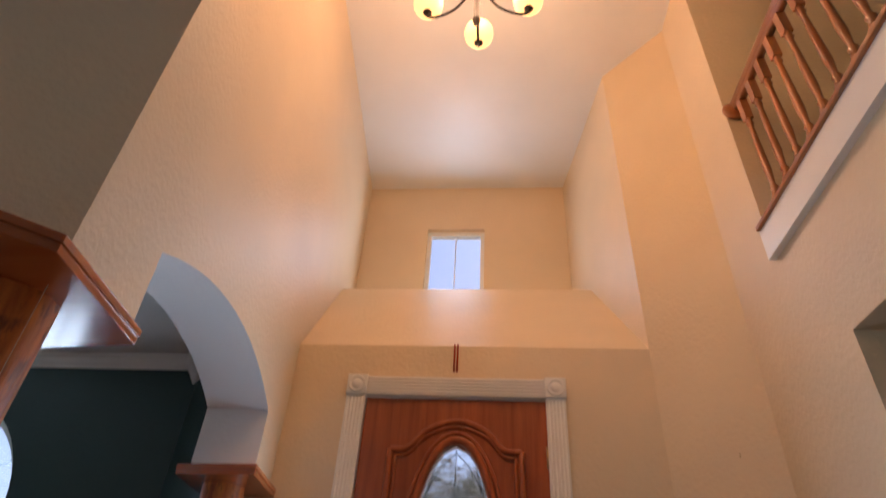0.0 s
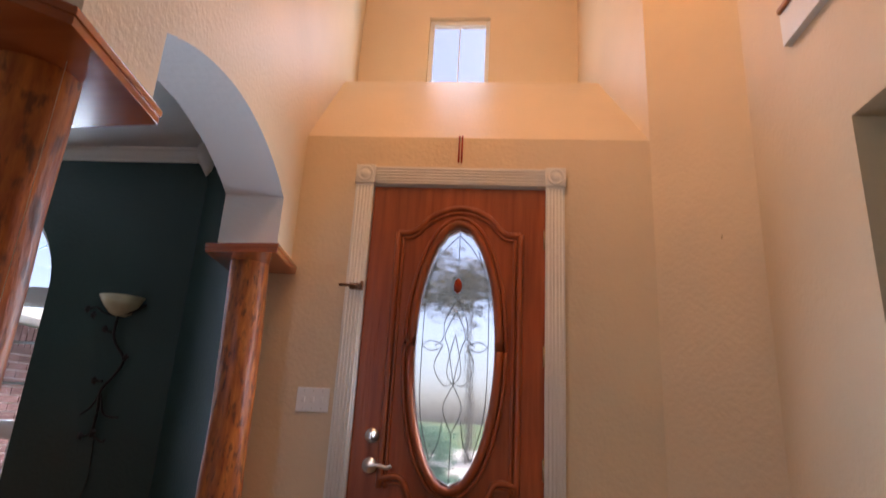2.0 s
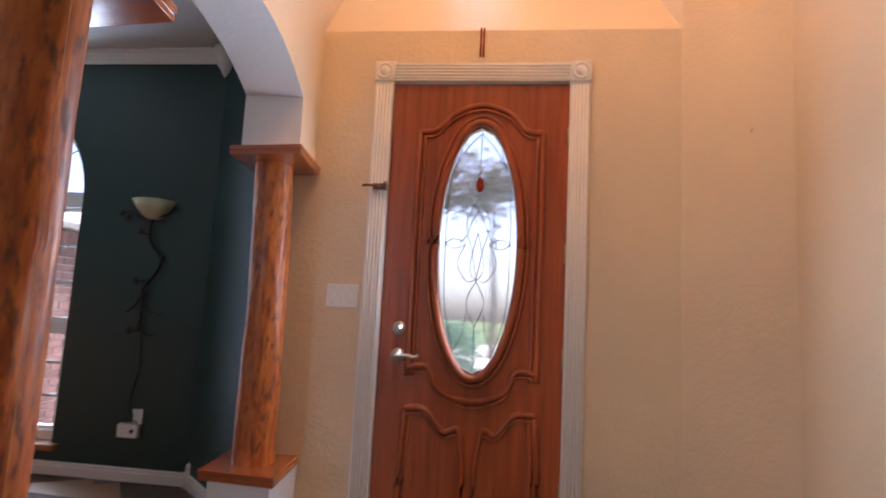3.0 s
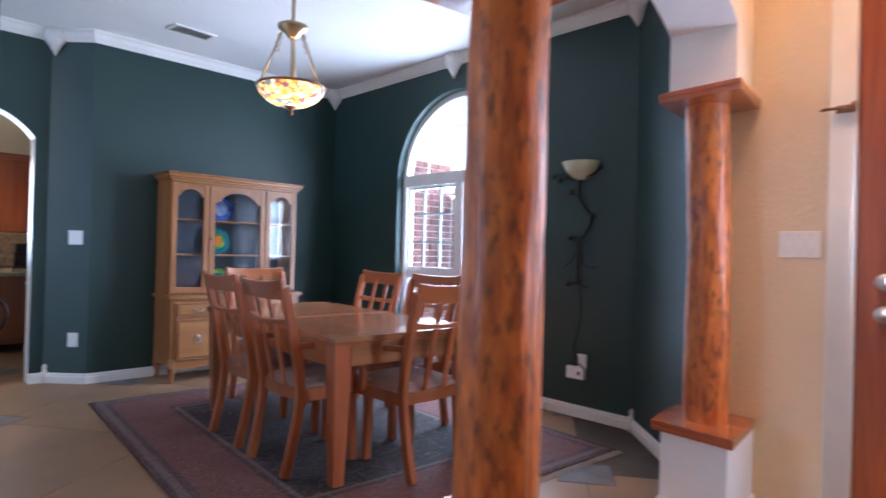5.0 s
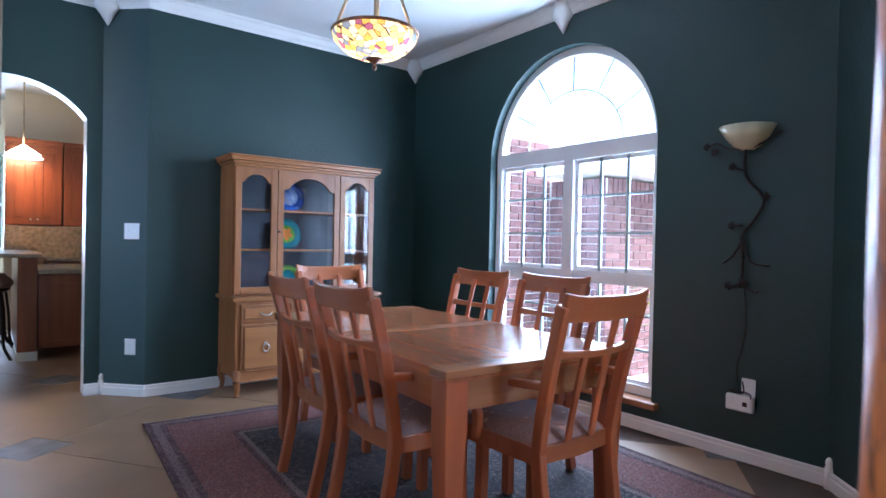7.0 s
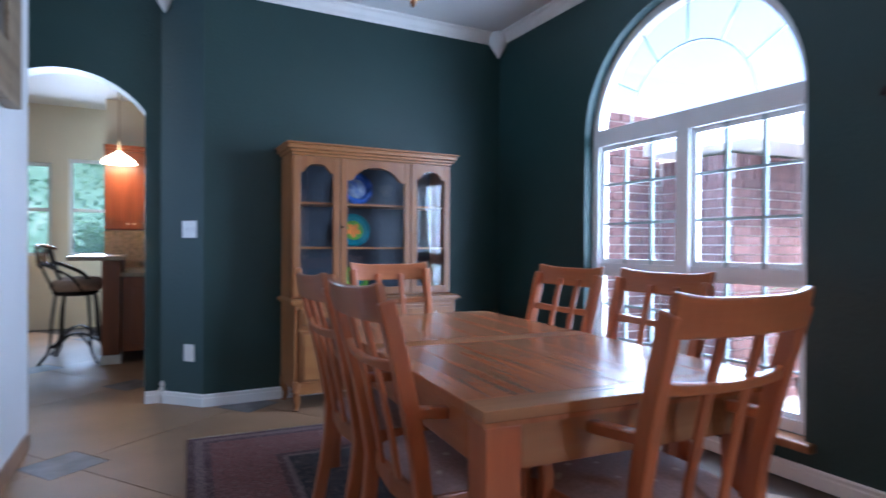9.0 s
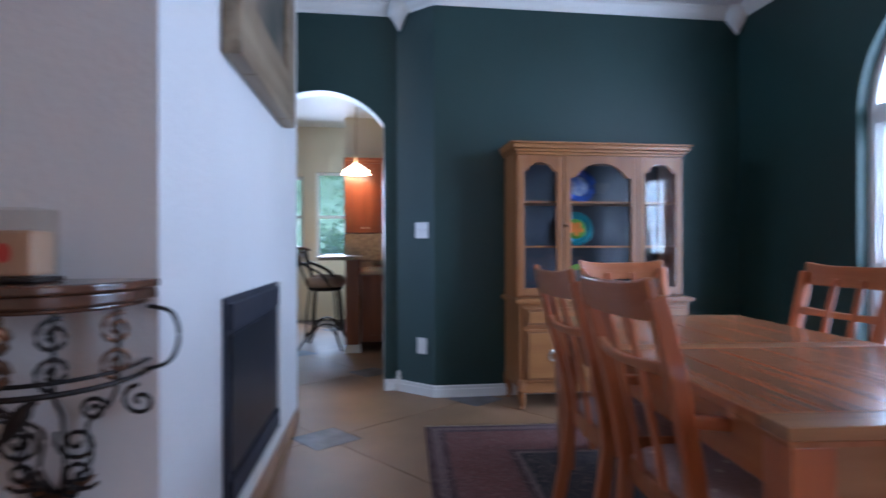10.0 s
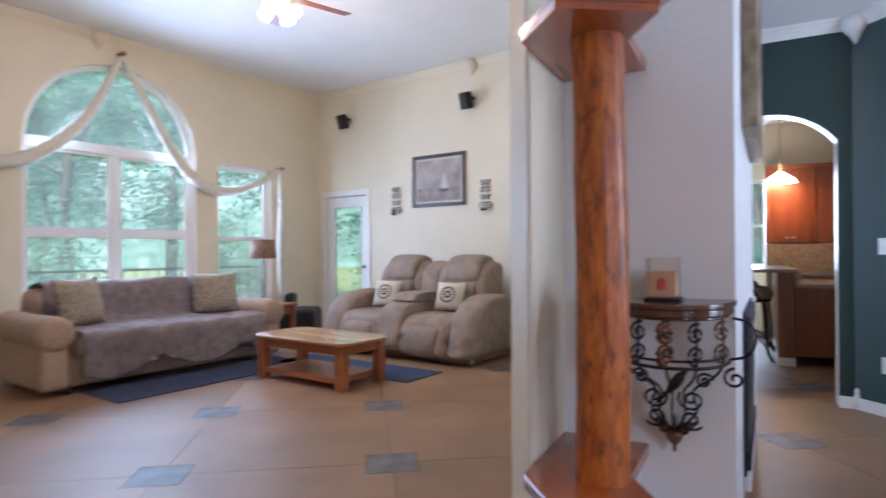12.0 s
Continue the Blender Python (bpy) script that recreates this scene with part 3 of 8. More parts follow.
pedestal("pedestal_1", [(-0.885, 1.36), (-0.86, 1.06), (-0.96, 0.95), (-1.11, 0.94), (-1.24, 1.08), (-1.19, 1.40)], 0.405, "white plastered column pedestal")
pedestal("pedestal_2", [(-0.965, 2.625), (-0.985, 3.014), (-1.305, 3.014), (-1.265, 2.655)], 0.387, "white plastered column pedestal")
pedestal("pedestal_3", [(-2.385, -0.205), (-2.18, -0.035), (-2.315, 0.17), (-2.50, 0.06), (-2.859, 0.06), (-2.859, -0.231), (-2.415, -0.231)], 0.415, "white plastered column pedestal")

# ---- front door ----


def oval(n, a, b, c=(0, 0)):
    return [(c[0] + a * math.cos(2 * math.pi * i / n), c[1] + b * math.sin(2 * math.pi * i / n)) for i in range(n)]


XZ = Matrix(((1, 0, 0, 0), (0, 0, -1, 0), (0, 1, 0, 0), (0, 0, 0, 1)))  # plan y becomes height, z comes forward (towards -y)
DCX, DCZ, OA, OB = -0.13, 1.515, 0.198, 0.63


def front_door():
    t = thing("entrance_door", ((DRX0 + DRX1) / 2, 3.021, 0), "reddish oak entrance door with a leaded oval window", "door")
    w, h = (DRX1 - DRX0) / 2 - 0.004, DRZ - 0.01
    ox, oz = DCX - (DRX0 + DRX1) / 2, DCZ
    bm = bmesh.new()
    angs = [2 * math.pi * i / 64 for i in range(64)] + [math.atan2(cz - oz, cx - ox) % (2 * math.pi) for cx in (w, -w) for cz in (h, 0.004)]
    angs.sort()
    n = len(angs)
    ring, outer = [], []
    for an in angs:
        dx, dz = math.cos(an), math.sin(an)
        k = 1 / math.sqrt((dx / OA) ** 2 + (dz / OB) ** 2)
        ring.append((ox + dx * k, oz + dz * k))
        s = min(((w - ox) if dx > 0 else (w + ox)) / max(1e-6, abs(dx)), ((h - oz) if dz > 0 else (oz - 0.004)) / max(1e-6, abs(dz)))
        outer.append((ox + dx * s, oz + dz * s))
    for y0, fl in ((-0.0, 0), (0.045, 1)):
        a, b = [bm.verts.new((x, y0, z)) for x, z in ring], [bm.verts.new((x, y0, z)) for x, z in outer]
        for i in range(n):
            j = (i + 1) % n
            bm.faces.new((a[i], a[j], b[j], b[i]))
            if fl == 0:
                ca, cb = [bm.verts.new((ring[k][0], 0.045, ring[k][1])) for k in (i, j)], None
                bm.faces.new((a[i], a[j], ca[1], ca[0]))
                bm.faces.new((b[i], b[j], bm.verts.new((outer[j][0], 0.045, outer[j][1])), bm.verts.new((outer[i][0], 0.045, outer[i][1]))))
    part("leaf", bm, M_OAK, t)

    def strip(pts, r, nm="moulding"):
        b2 = bmesh.new()
        tube(b2, smooth_path([(x - (DRX0 + DRX1) / 2, -0.004, z) for x, z in pts], 7), r, 8)
        part(nm, b2, M_OAK, t)
    b2 = bmesh.new()
    pr = [(x, -0.012, z) for x, z in oval(64, OA + 0.02, OB + 0.025, (ox, oz))]
    tube(b2, pr + pr[:1], 0.022, 8)
    part("oval_moulding", b2, M_OAK, t, "carved oval oak moulding")
    b2 = bmesh.new()
    pr = [(x, -0.006, z) for x, z in oval(64, OA + 0.055, OB + 0.06, (ox, oz))]
    tube(b2, pr + pr[:1], 0.012, 8)
    part("oval_moulding", b2, M_OAK, t)
    xl, xr, c = -0.455, 0.185, DCX
    for off, r in ((0, 0.016), (0.028, 0.009)):
        strip([(xl + off, 0.86), (xl + off, 1.5), (xl + off, 2.12 - off)], r)
        strip([(xr - off, 0.86), (xr - off, 1.5), (xr - off, 2.12 - off)], r)
        strip([(xl + off, 2.12 - off), (xl + 0.09, 2.13 - off), (c - 0.14, 2.22 - off), (c, 2.265 - off), (c + 0.14, 2.22 - off), (xr - 0.09, 2.13 - off), (xr - off, 2.12 - off)], r)
        strip([(xl, 0.90 - off), (xl + 0.10, 0.905 - off), (c - 0.16, 0.80 - off), (c, 0.75 - off), (c + 0.16, 0.80 - off), (xr - 0.10, 0.905 - off), (xr, 0.90 - off)], r)
        strip([(xl, 0.70 - off), (xl + 0.10, 0.70 - off), (c - 0.13, 0.60 - off), (c - 0.05, 0.59 - off), (c - 0.05, 0.2 + off), (xl + off, 0.2 + off), (xl + off, 0.69 - off)], r)
        strip([(xr, 0.70 - off), (xr - 0.10, 0.70 - off), (c + 0.13, 0.60 - off), (c + 0.05, 0.59 - off), (c + 0.05, 0.2 + off), (xr - off, 0.2 + off), (xr - off, 0.69 - off)], r)
    # raised field below
    b2 = bmesh.new()
    prism(b2, oval(48, OA, OB), 0.0, 0.006, Matrix.Translation((ox, 0.022, oz)) @ XZ)
    g = part("glass", b2, M_DOORGLASS, t, "rippled leaded glass")
    g.visible_shadow = False
    # lead came
    def came(pts, closed=False, m=7):
        b3 = bmesh.new()
        P = smooth_path([(ox + x, 0.012, oz + z) for x, z in pts], m)
        tube(b3, P, 0.0022, 6)
        part("lead_came", b3, M_LEAD, t)
    came([(0, 0.62), (0, 0.40)])
    came([(0, -0.62), (0, -0.40)])
    for s in (-1, 1):
        came([(s * 0.10, 0.52), (s * 0.155, 0.3), (s * 0.165, 0), (s * 0.155, -0.3), (s * 0.10, -0.52)])
        came([(0, 0.60), (s * 0.06, 0.54), (s * 0.11, 0.46), (s * 0.125, 0.42)])
        came([(0, 0.40), (s * 0.032, 0.33), (0, 0.26)])
        came([(0, 0.26), (s * 0.055, 0.15), (s * 0.06, 0.06), (s * 0.10, 0.02)])
        came([(0, 0.2), (s * 0.05, 0.08), (s * 0.03, 0.0), (0.0, -0.16)])
        came([(s * 0.165, 0.02), (s * 0.12, 0.045), (s * 0.06, 0.02), (s * 0.12, -0.005), (s * 0.165, 0.02)])
        came([(s * 0.06, 0.02), (s * 0.10, -0.08), (s * 0.05, -0.17), (0, -0.16)])
        came([(0, 0.08), (s * 0.035, -0.1), (0, -0.17)])
        came([(0, -0.17), (s * 0.045, -0.28), (0, -0.40)])
        came([(s * 0.10, -0.52), (s * 0.06, -0.44), (s * 0.045, -0.34)])
    b2 = bmesh.new()
    lathe(b2, [(0.001, -0.035), (0.018, -0.02), (0.022, 0.0), (0.016, 0.022), (0.001, 0.034)], Matrix.Translation((ox, 0.012, oz + 0.33)) @ Matrix.Diagonal((1, 0.4, 1.2, 1)), 12)
    part("glass_jewel", b2, M_JEWEL, t, "red glass jewel")
    for z, rr in ((1.09, 0.03), (0.955, 0.032)):
        b2 = bmesh.new()
        lathe(b2, [(rr + 0.004, 0.0), (rr + 0.004, 0.006), (rr, 0.012), (rr * 0.55, 0.016), (rr * 0.5, 0.05), (0.001, 0.052)], Matrix.Translation((-0.36, 0, z)) @ XZ, 20)
        lock = part("deadbolt" if z > 1 else "door_lever", b2, M_STEEL, t, "satin nickel lock" if z > 1 else "satin nickel door lever")
        if z < 1:
            b2 = bmesh.new()
            tube(b2, smooth_path([(-0.36, -0.045, z), (-0.31, -0.05, z + 0.004), (-0.27, -0.05, z - 0.004), (-0.25, -0.048, z + 0.008)], 5), 0.009, 8)
            part("lever_arm", b2, M_STEEL, lock)
        else:
            b2 = bmesh.new()
            rbox(b2, -0.366, -0.354, -0.075, -0.05, z - 0.016, z + 0.016, 0.003)
            part("thumb_turn", b2, M_STEEL, lock)
    for z in (0.35, 0.98, 1.5, 2.1):
        b2 = bmesh.new()
        lathe(b2, [(0.008, -0.05), (0.008, 0.05)], Matrix.Translation((w - 0.002, -0.01, z)), 10)
        part("hinge", b2, M_BRASS, t, "brass hinge")
    return t


M_DOORGLASS = glass_mat("rippled_glass", (0.86, 0.95, 0.93), 0.08)
nt = M_DOORGLASS.node_tree
_t, _b = nt.nodes.new("ShaderNodeTexNoise"), nt.nodes.new("ShaderNodeBump")
_t.inputs["Scale"].default_value = 60
_b.inputs["Strength"].default_value = 0.28
rf = nt.nodes.new("ShaderNodeBsdfRefraction")
rf.inputs["IOR"].default_value, rf.inputs["Roughness"].default_value = 1.25, 0.05
nt.links.new(_t.outputs[0], _b.inputs["Height"])
nt.links.new(_b.outputs[0], rf.inputs["Normal"])
milk, mm_ = nt.nodes.new("ShaderNodeBsdfTranslucent"), nt.nodes.new("ShaderNodeMixShader")
milk.inputs[0].default_value, mm_.inputs[0].default_value = (0.80, 0.94, 0.92, 1), 0.10
nt.links.new(rf.outputs[0], mm_.inputs[1])
nt.links.new(milk.outputs[0], mm_.inputs[2])
nt.links.new(mm_.outputs[0], nt.nodes["Mix Shader"].inputs[1])
M_LEAD = material("lead_came", (0.10, 0.095, 0.09), 0.4, 0.8, vary=0.2)
M_JEWEL = material("red_jewel", (0.35, 0.03, 0.01), 0.15, vary=0.1)
front_door()

t = thing("door_casing", (0, 3.015, 0), "white fluted door casing with corner rosettes", "door casing", kind="structure")
CW = 0.098
for x0, nm in ((DRX0 - CW, "side_casing"), (DRX1 - 0.004, "side_casing")):
    bm = bmesh.new()
    box(bm, x0, x0 + CW, -0.022, 0.0, 0, DRZ - 0.002)
    for k in range(5):
        xx = x0 + 0.014 + k * 0.0175
        tube(bm, [(xx, -0.022, 0.16), (xx, -0.022, DRZ - 0.02)], 0.0048, 6)
    box(bm, x0 - 0.004, x0 + CW + 0.004, -0.032, -0.0005, 0, 0.15)
    part(nm, bm, M_TRIM, t)
bm = bmesh.new()
box(bm, DRX0 - 0.002, DRX1 - 0.002, -0.022, 0.0, DRZ, DRZ + CW)
for k in range(5):
    zz = DRZ + 0.014 + k * 0.0175
    tube(bm, [(DRX0 + 0.002, -0.022, zz), (DRX1 - 0.006, -0.022, zz)], 0.0048, 6)
part("head_casing", bm, M_TRIM, t)
for x0 in (DRX0 - CW - 0.004, DRX1 - 0.006):
    bm = bmesh.new()
    rbox(bm, x0, x0 + CW + 0.008, -0.034, 0.0, DRZ - 0.004, DRZ + CW + 0.006, 0.003)
    mm = Matrix.Translation((x0 + CW / 2 + 0.004, -0.034, DRZ + CW / 2)) @ XZ
    lathe(bm, [(0.046, -0.002), (0.046, 0.005), (0.04, 0.008), (0.034, 0.002), (0.026, 0.002), (0.02, 0.009), (0.01, 0.011), (0.001, 0.012)], mm, 24)
    part("rosette", bm, M_TRIM, t)

t = thing("flip_latch", (DRX0 - 0.09, 2.985, 1.81), "dark bronze flip latch on the door casing", "latch")
bm = bmesh.new()
rbox(bm, 0.02, 0.09, -0.02, -0.004, -0.016, 0.016, 0.003)
part("plate", bm, M_BRONZE, t)
bm = bmesh.new()
tube(bm, [(0.055, -0.02, 0.0), (0.05, -0.035, 0.0), (-0.01, -0.036, 0.002), (-0.03, -0.034, 0.0)], 0.007, 8)
tube(bm, [(0.085, -0.022, -0.02), (0.085, -0.022, 0.024)], 0.009, 8)
part("arm", bm, M_BRONZE, t)


def plate(name, m, w, h, label, rockers, group=""):
    t = thing(name, m, label, "switch" if rockers else "outlet", group)
    bm = bmesh.new()
    rbox(bm, -w / 2, w / 2, -0.007, 0.0, -h / 2, h / 2, 0.003)
    part("cover_plate", bm, M_PLASTIC, t)
    for k in range(rockers):
        bm = bmesh.new()
        x = (k - (rockers - 1) / 2) * 0.046
        rbox(bm, x - 0.008, x + 0.008, -0.014, -0.006, -0.012, 0.014, 0.002)
        part("switch_toggle", bm, M_PLASTIC, t)
        for zz in (-0.042, 0.042):
            bm = bmesh.new()
            lathe(bm, [(0.004, 0.0), (0.004, 0.002)], Matrix.Translation((x, -0.0068, zz)) @ XZ, 8)
            part("screw", bm, M_STEEL, t)
    if not rockers:
        for zz in (-0.02, 0.02):
            bm = bmesh.new()
            rbox(bm, -0.016, 0.016, -0.0095, -0.006, zz - 0.014, zz + 0.014, 0.004)
            part("socket", bm, M_PLASTIC, t)
    return t


plate("light_switch", (-0.815, 3.015, 1.24), 0.165, 0.118, "white triple light switch beside the entrance door", 3)
plate("light_switch", pose(-5.655, 1.285, 1.21, 0, 0, 45), 0.117, 0.117, "white double light switch on the dark green wall", 2)
plate("wall_outlet", pose(-5.655, 1.285, 0.362, 0, 0, 45), 0.085, 0.118, "white cover plate low on the dark green wall", 0)
plate("wall_outlet", pose(-5.15, 0.30, 0.36, 0, 0, -90), 0.075, 0.118, "white outlet on the end of the chimney wall", 0)
t = thing("copper_hanger", (-0.15, 3.012, 2.60), "slim coppery rods hanging over the entrance door", "wall ornament")
for dx in (-0.008, 0.008):
    bm = bmesh.new()
    tube(bm, [(dx, -0.01, -0.075), (dx, -0.01, 0.085)], 0.005, 8)
    part("rod", bm, M_JEWEL, t)

# ---- dining window ----


def arch_window(name, m, half, zb, zs, rise, mid, label, muntins=True, glass=None):
    """A framed window: two sashes below and a fan light above; local x across, y outward, z up."""
    t = thing(name, m, label, "window", kind="structure")
    fw = 0.055
    bm = bmesh.new()
    box(bm, -half, -half + fw, 0, 0.07, zb, zs)
    box(bm, half - fw, half, 0, 0.07, zb, zs)
    box(bm, -half + fw, half - fw, 0, 0.07, zb, zb + 0.06)
    box(bm, -half + fw, half - fw, -0.006, 0.07, zs - 0.06, zs + 0.05)
    n = 40
    ro, ri = [], []
    for i in range(n + 1):
        a = math.pi * i / n
        ro.append((half * math.cos(a), zs + rise * math.sin(a)))
        ri.append(((half - fw) * math.cos(a), zs + (rise - fw) * math.sin(a)))
    for i in range(n):
        for y in (0.0, 0.07):
            quad(bm, [(ro[i][0], y, ro[i][1]), (ro[i + 1][0], y, ro[i + 1][1]), (ri[i + 1][0], y, ri[i + 1][1]), (ri[i][0], y, ri[i][1])])
        quad(bm, [(ri[i][0], 0, ri[i][1]), (ri[i + 1][0], 0, ri[i + 1][1]), (ri[i + 1][0], 0.07, ri[i + 1][1]), (ri[i][0], 0.07, ri[i][1])])
    part("window_frame", bm, M_WINDOW, t)
    bm = bmesh.new()
    box(bm, -0.045, 0.045, -0.004, 0.066, zb + 0.06, zs - 0.06)
    part("mullion", bm, M_WINDOW, t)
    for s in (-1, 1):
        bm = bmesh.new()
        xa, xb = (0.045, half - fw) if s > 0 else (-half + fw, -0.045)
        box(bm, xa, xb, 0.012, 0.055, mid - 0.028, mid + 0.028)
        for z0, z1, yy in ((zb + 0.06, mid - 0.028, 0.018), (mid + 0.028, zs - 0.06, 0.03)):
            for u0, u1 in ((xa, xa + 0.03), (xb - 0.03, xb)):
                box(bm, u0, u1, yy, yy + 0.03, z0, z1)
            box(bm, xa + 0.03, xb - 0.03, yy, yy + 0.03, z0, z0 + 0.03)
            box(bm, xa + 0.03, xb - 0.03, yy, yy + 0.03, z1 - 0.03, z1)
        part("sash", bm, M_WINDOW, t)
        if muntins:
            for z0, z1 in ((zb + 0.06, mid - 0.028), (mid + 0.028, zs - 0.06)):
                for k in (1, 2):
                    bm = bmesh.new()
                    x = xa + (xb - xa) * k / 3
                    box(bm, x - 0.012, x + 0.012, 0.03, 0.042, z0, z1)
                    part("muntin", bm, M_MUNTIN, t)
                    bm = bmesh.new()
                    z = z0 + (z1 - z0) * k / 3
                    box(bm, xa, xb, 0.031, 0.041, z - 0.008, z + 0.008)
                    part("muntin", bm, M_MUNTIN, t)
        bm = bmesh.new()
        box(bm, xa, xb, 0.038, 0.042, zb + 0.06, zs - 0.06)
        part("pane", bm, glass or M_GLASS, t).visible_shadow = False
    if muntins:
        for a in (30, 60, 90, 120, 150):
            bm = bmesh.new()
            tube(bm, [((0.0 if f == 0 else 1) and f * (half - fw) * math.cos(radians(a)), 0.036, zs + 0.05 + f * (rise - fw - 0.05) * math.sin(radians(a))) for f in (0.62, 1.0)], 0.006, 6)
            part("muntin", bm, M_MUNTIN, t)
        bm = bmesh.new()
        tube(bm, [((half - fw) * 0.62 * math.cos(math.pi * i / 24), 0.036, zs + 0.05 + (rise - fw - 0.05) * 0.62 * math.sin(math.pi * i / 24)) for i in range(25)], 0.006, 6)
        part("muntin", bm, M_MUNTIN, t)
    bm = bmesh.new()
    prism(bm, [(p[0], p[1]) for p in ri], 0, 0.004, Matrix.Translation((0, 0.04, 0)) @ XZ)
    part("pane", bm, glass or M_GLASS, t).visible_shadow = False
    return t


M_MUNTIN = material("pale_green_muntin", (0.40, 0.52, 0.52), 0.4, vary=0.05)
arch_window("window_1", ((WX0 + WX1) / 2, DY + 0.075, 0), WR, WZ0 + 0.01, WZS, WR, 0.965, "white arched picture window with two sashes and a fan light")
bm = bmesh.new()
rbox(bm, WX0 - 0.05, WX1 + 0.05, DY - 0.05, DY + 0.075, WZ0 - 0.035, WZ0 + 0.008, 0.008)
struct("window_sill", bm, M_HUTCH, "light wooden window sill", "window sill")

# ---- table, chairs, rug ----
TX0, TX1, TY0, TY1, TZ = -4.15, -2.37, 1.715, 2.655, 0.742


def dining_table():
    t = thing("dining_table", ((TX0 + TX1) / 2, (TY0 + TY1) / 2, 0.013, 0, 0, -4), "honey-coloured plank dining table with square tapered legs", "table")
    w, d, h = (TX1 - TX0) / 2, (TY1 - TY0) / 2, TZ - 0.013
    top = new("tabletop")
    top.parent = t
    bw = 0.10
    def plank(x0, x1, y0, y1, z1=h):
        bm = bmesh.new()
        rbox(bm, x0 + 0.0008, x1 - 0.0008, y0 + 0.0008, y1 - 0.0008, h - 0.028, z1, 0.002, seg=1)
        part("plank", bm, M_TABLE_END if (x1 - x0) < 0.13 and (y1 - y0) > 0.5 else M_TABLE, top)
    plank(-w, -w + bw, -d, d)
    plank(w - bw, w, -d, d)
    xs = [-w + bw, -0.05, 0.05, w - bw]
    for a, b in ((xs[0], xs[1]), (xs[2], xs[3])):
        n = 6
        for k in range(n):
            y0, y1 = -d + 2 * d * k / n, -d + 2 * d * (k + 1) / n
            plank(a, b, y0, y1)
    bm = bmesh.new()
    rbox(bm, -0.049, 0.049, -d, d, h - 0.028, h + 0.0006, 0.002, seg=1)
    part("plank", bm, M_HUTCH, top, "paler seam board")
    bm = bmesh.new()
    box(bm, -w + 0.004, w - 0.004, -d + 0.004, d - 0.004, h - 0.04, h - 0.029)
    part("underboard", bm, M_TABLE, t)
    for s in (-1, 1):
        bm = bmesh.new()
        rbox(bm, -w + 0.11, w - 0.11, s * (d - 0.035) - 0.012, s * (d - 0.035) + 0.012, h - 0.15, h - 0.04, 0.003)
        part("apron", bm, M_TABLE, t)
        bm = bmesh.new()
        rbox(bm, s * (w - 0.035) - 0.012, s * (w - 0.035) + 0.012, -d + 0.11, d - 0.11, h - 0.15, h - 0.04, 0.003)
        part("apron", bm, M_TABLE_END, t)
    for sx in (-1, 1):
        for sy in (-1, 1):
            bm = bmesh.new()
            a, b = 0.046, 0.030
            lo = [bm.verts.new((sx * (w - 0.06) + x * b, sy * (d - 0.06) + y * b, 0)) for x, y in ((-1, -1), (1, -1), (1, 1), (-1, 1))]
            md = [bm.verts.new((sx * (w - 0.06) + x * a, sy * (d - 0.06) + y * a, h - 0.2)) for x, y in ((-1, -1), (1, -1), (1, 1), (-1, 1))]
            hi = [bm.verts.new((sx * (w - 0.06) + x * a, sy * (d - 0.06) + y * a, h - 0.041)) for x, y in ((-1, -1), (1, -1), (1, 1), (-1, 1))]
            for A, B in ((lo, md), (md, hi)):
                for i in range(4):
                    bm.faces.new((A[i], A[(i + 1) % 4], B[(i + 1) % 4], B[i]))
            bm.faces.new(lo[::-1])
            bm.faces.new(hi)
            bent(part("leg", bm, M_CHAIR, t), 0.004)
    return t


M_TABLE_END = wood("table_cross_wood", (0.44, 0.205, 0.092), (0.32, 0.135, 0.055), 0.26, 1, 16, 1.8, coat=0.3)
dining_table()


def bar(bm, pts, w, d):
    """A rectangular bar along points, w across x, d deep in y and z of its section."""
    pts = [Vector(p) for p in pts]
    rings = []
    for i, p in enumerate(pts):
        dr = (pts[min(i + 1, len(pts) - 1)] - pts[max(i - 1, 0)]).normalized()
        side = Vector((1, 0, 0)) if abs(dr.x) < 0.7 else Vector((0, 0, 1))
        oth = dr.cross(side).normalized()
        rings.append([bm.verts.new(p + side * a * w / 2 + oth * b * d / 2) for a, b in ((-1, -1), (1, -1), (1, 1), (-1, 1))])
    for a, b in zip(rings, rings[1:]):
        for k in range(4):
            bm.faces.new((a[k], a[(k + 1) % 4], b[(k + 1) % 4], b[k]))
    bm.faces.new(rings[0][::-1])
    bm.faces.new(rings[-1])


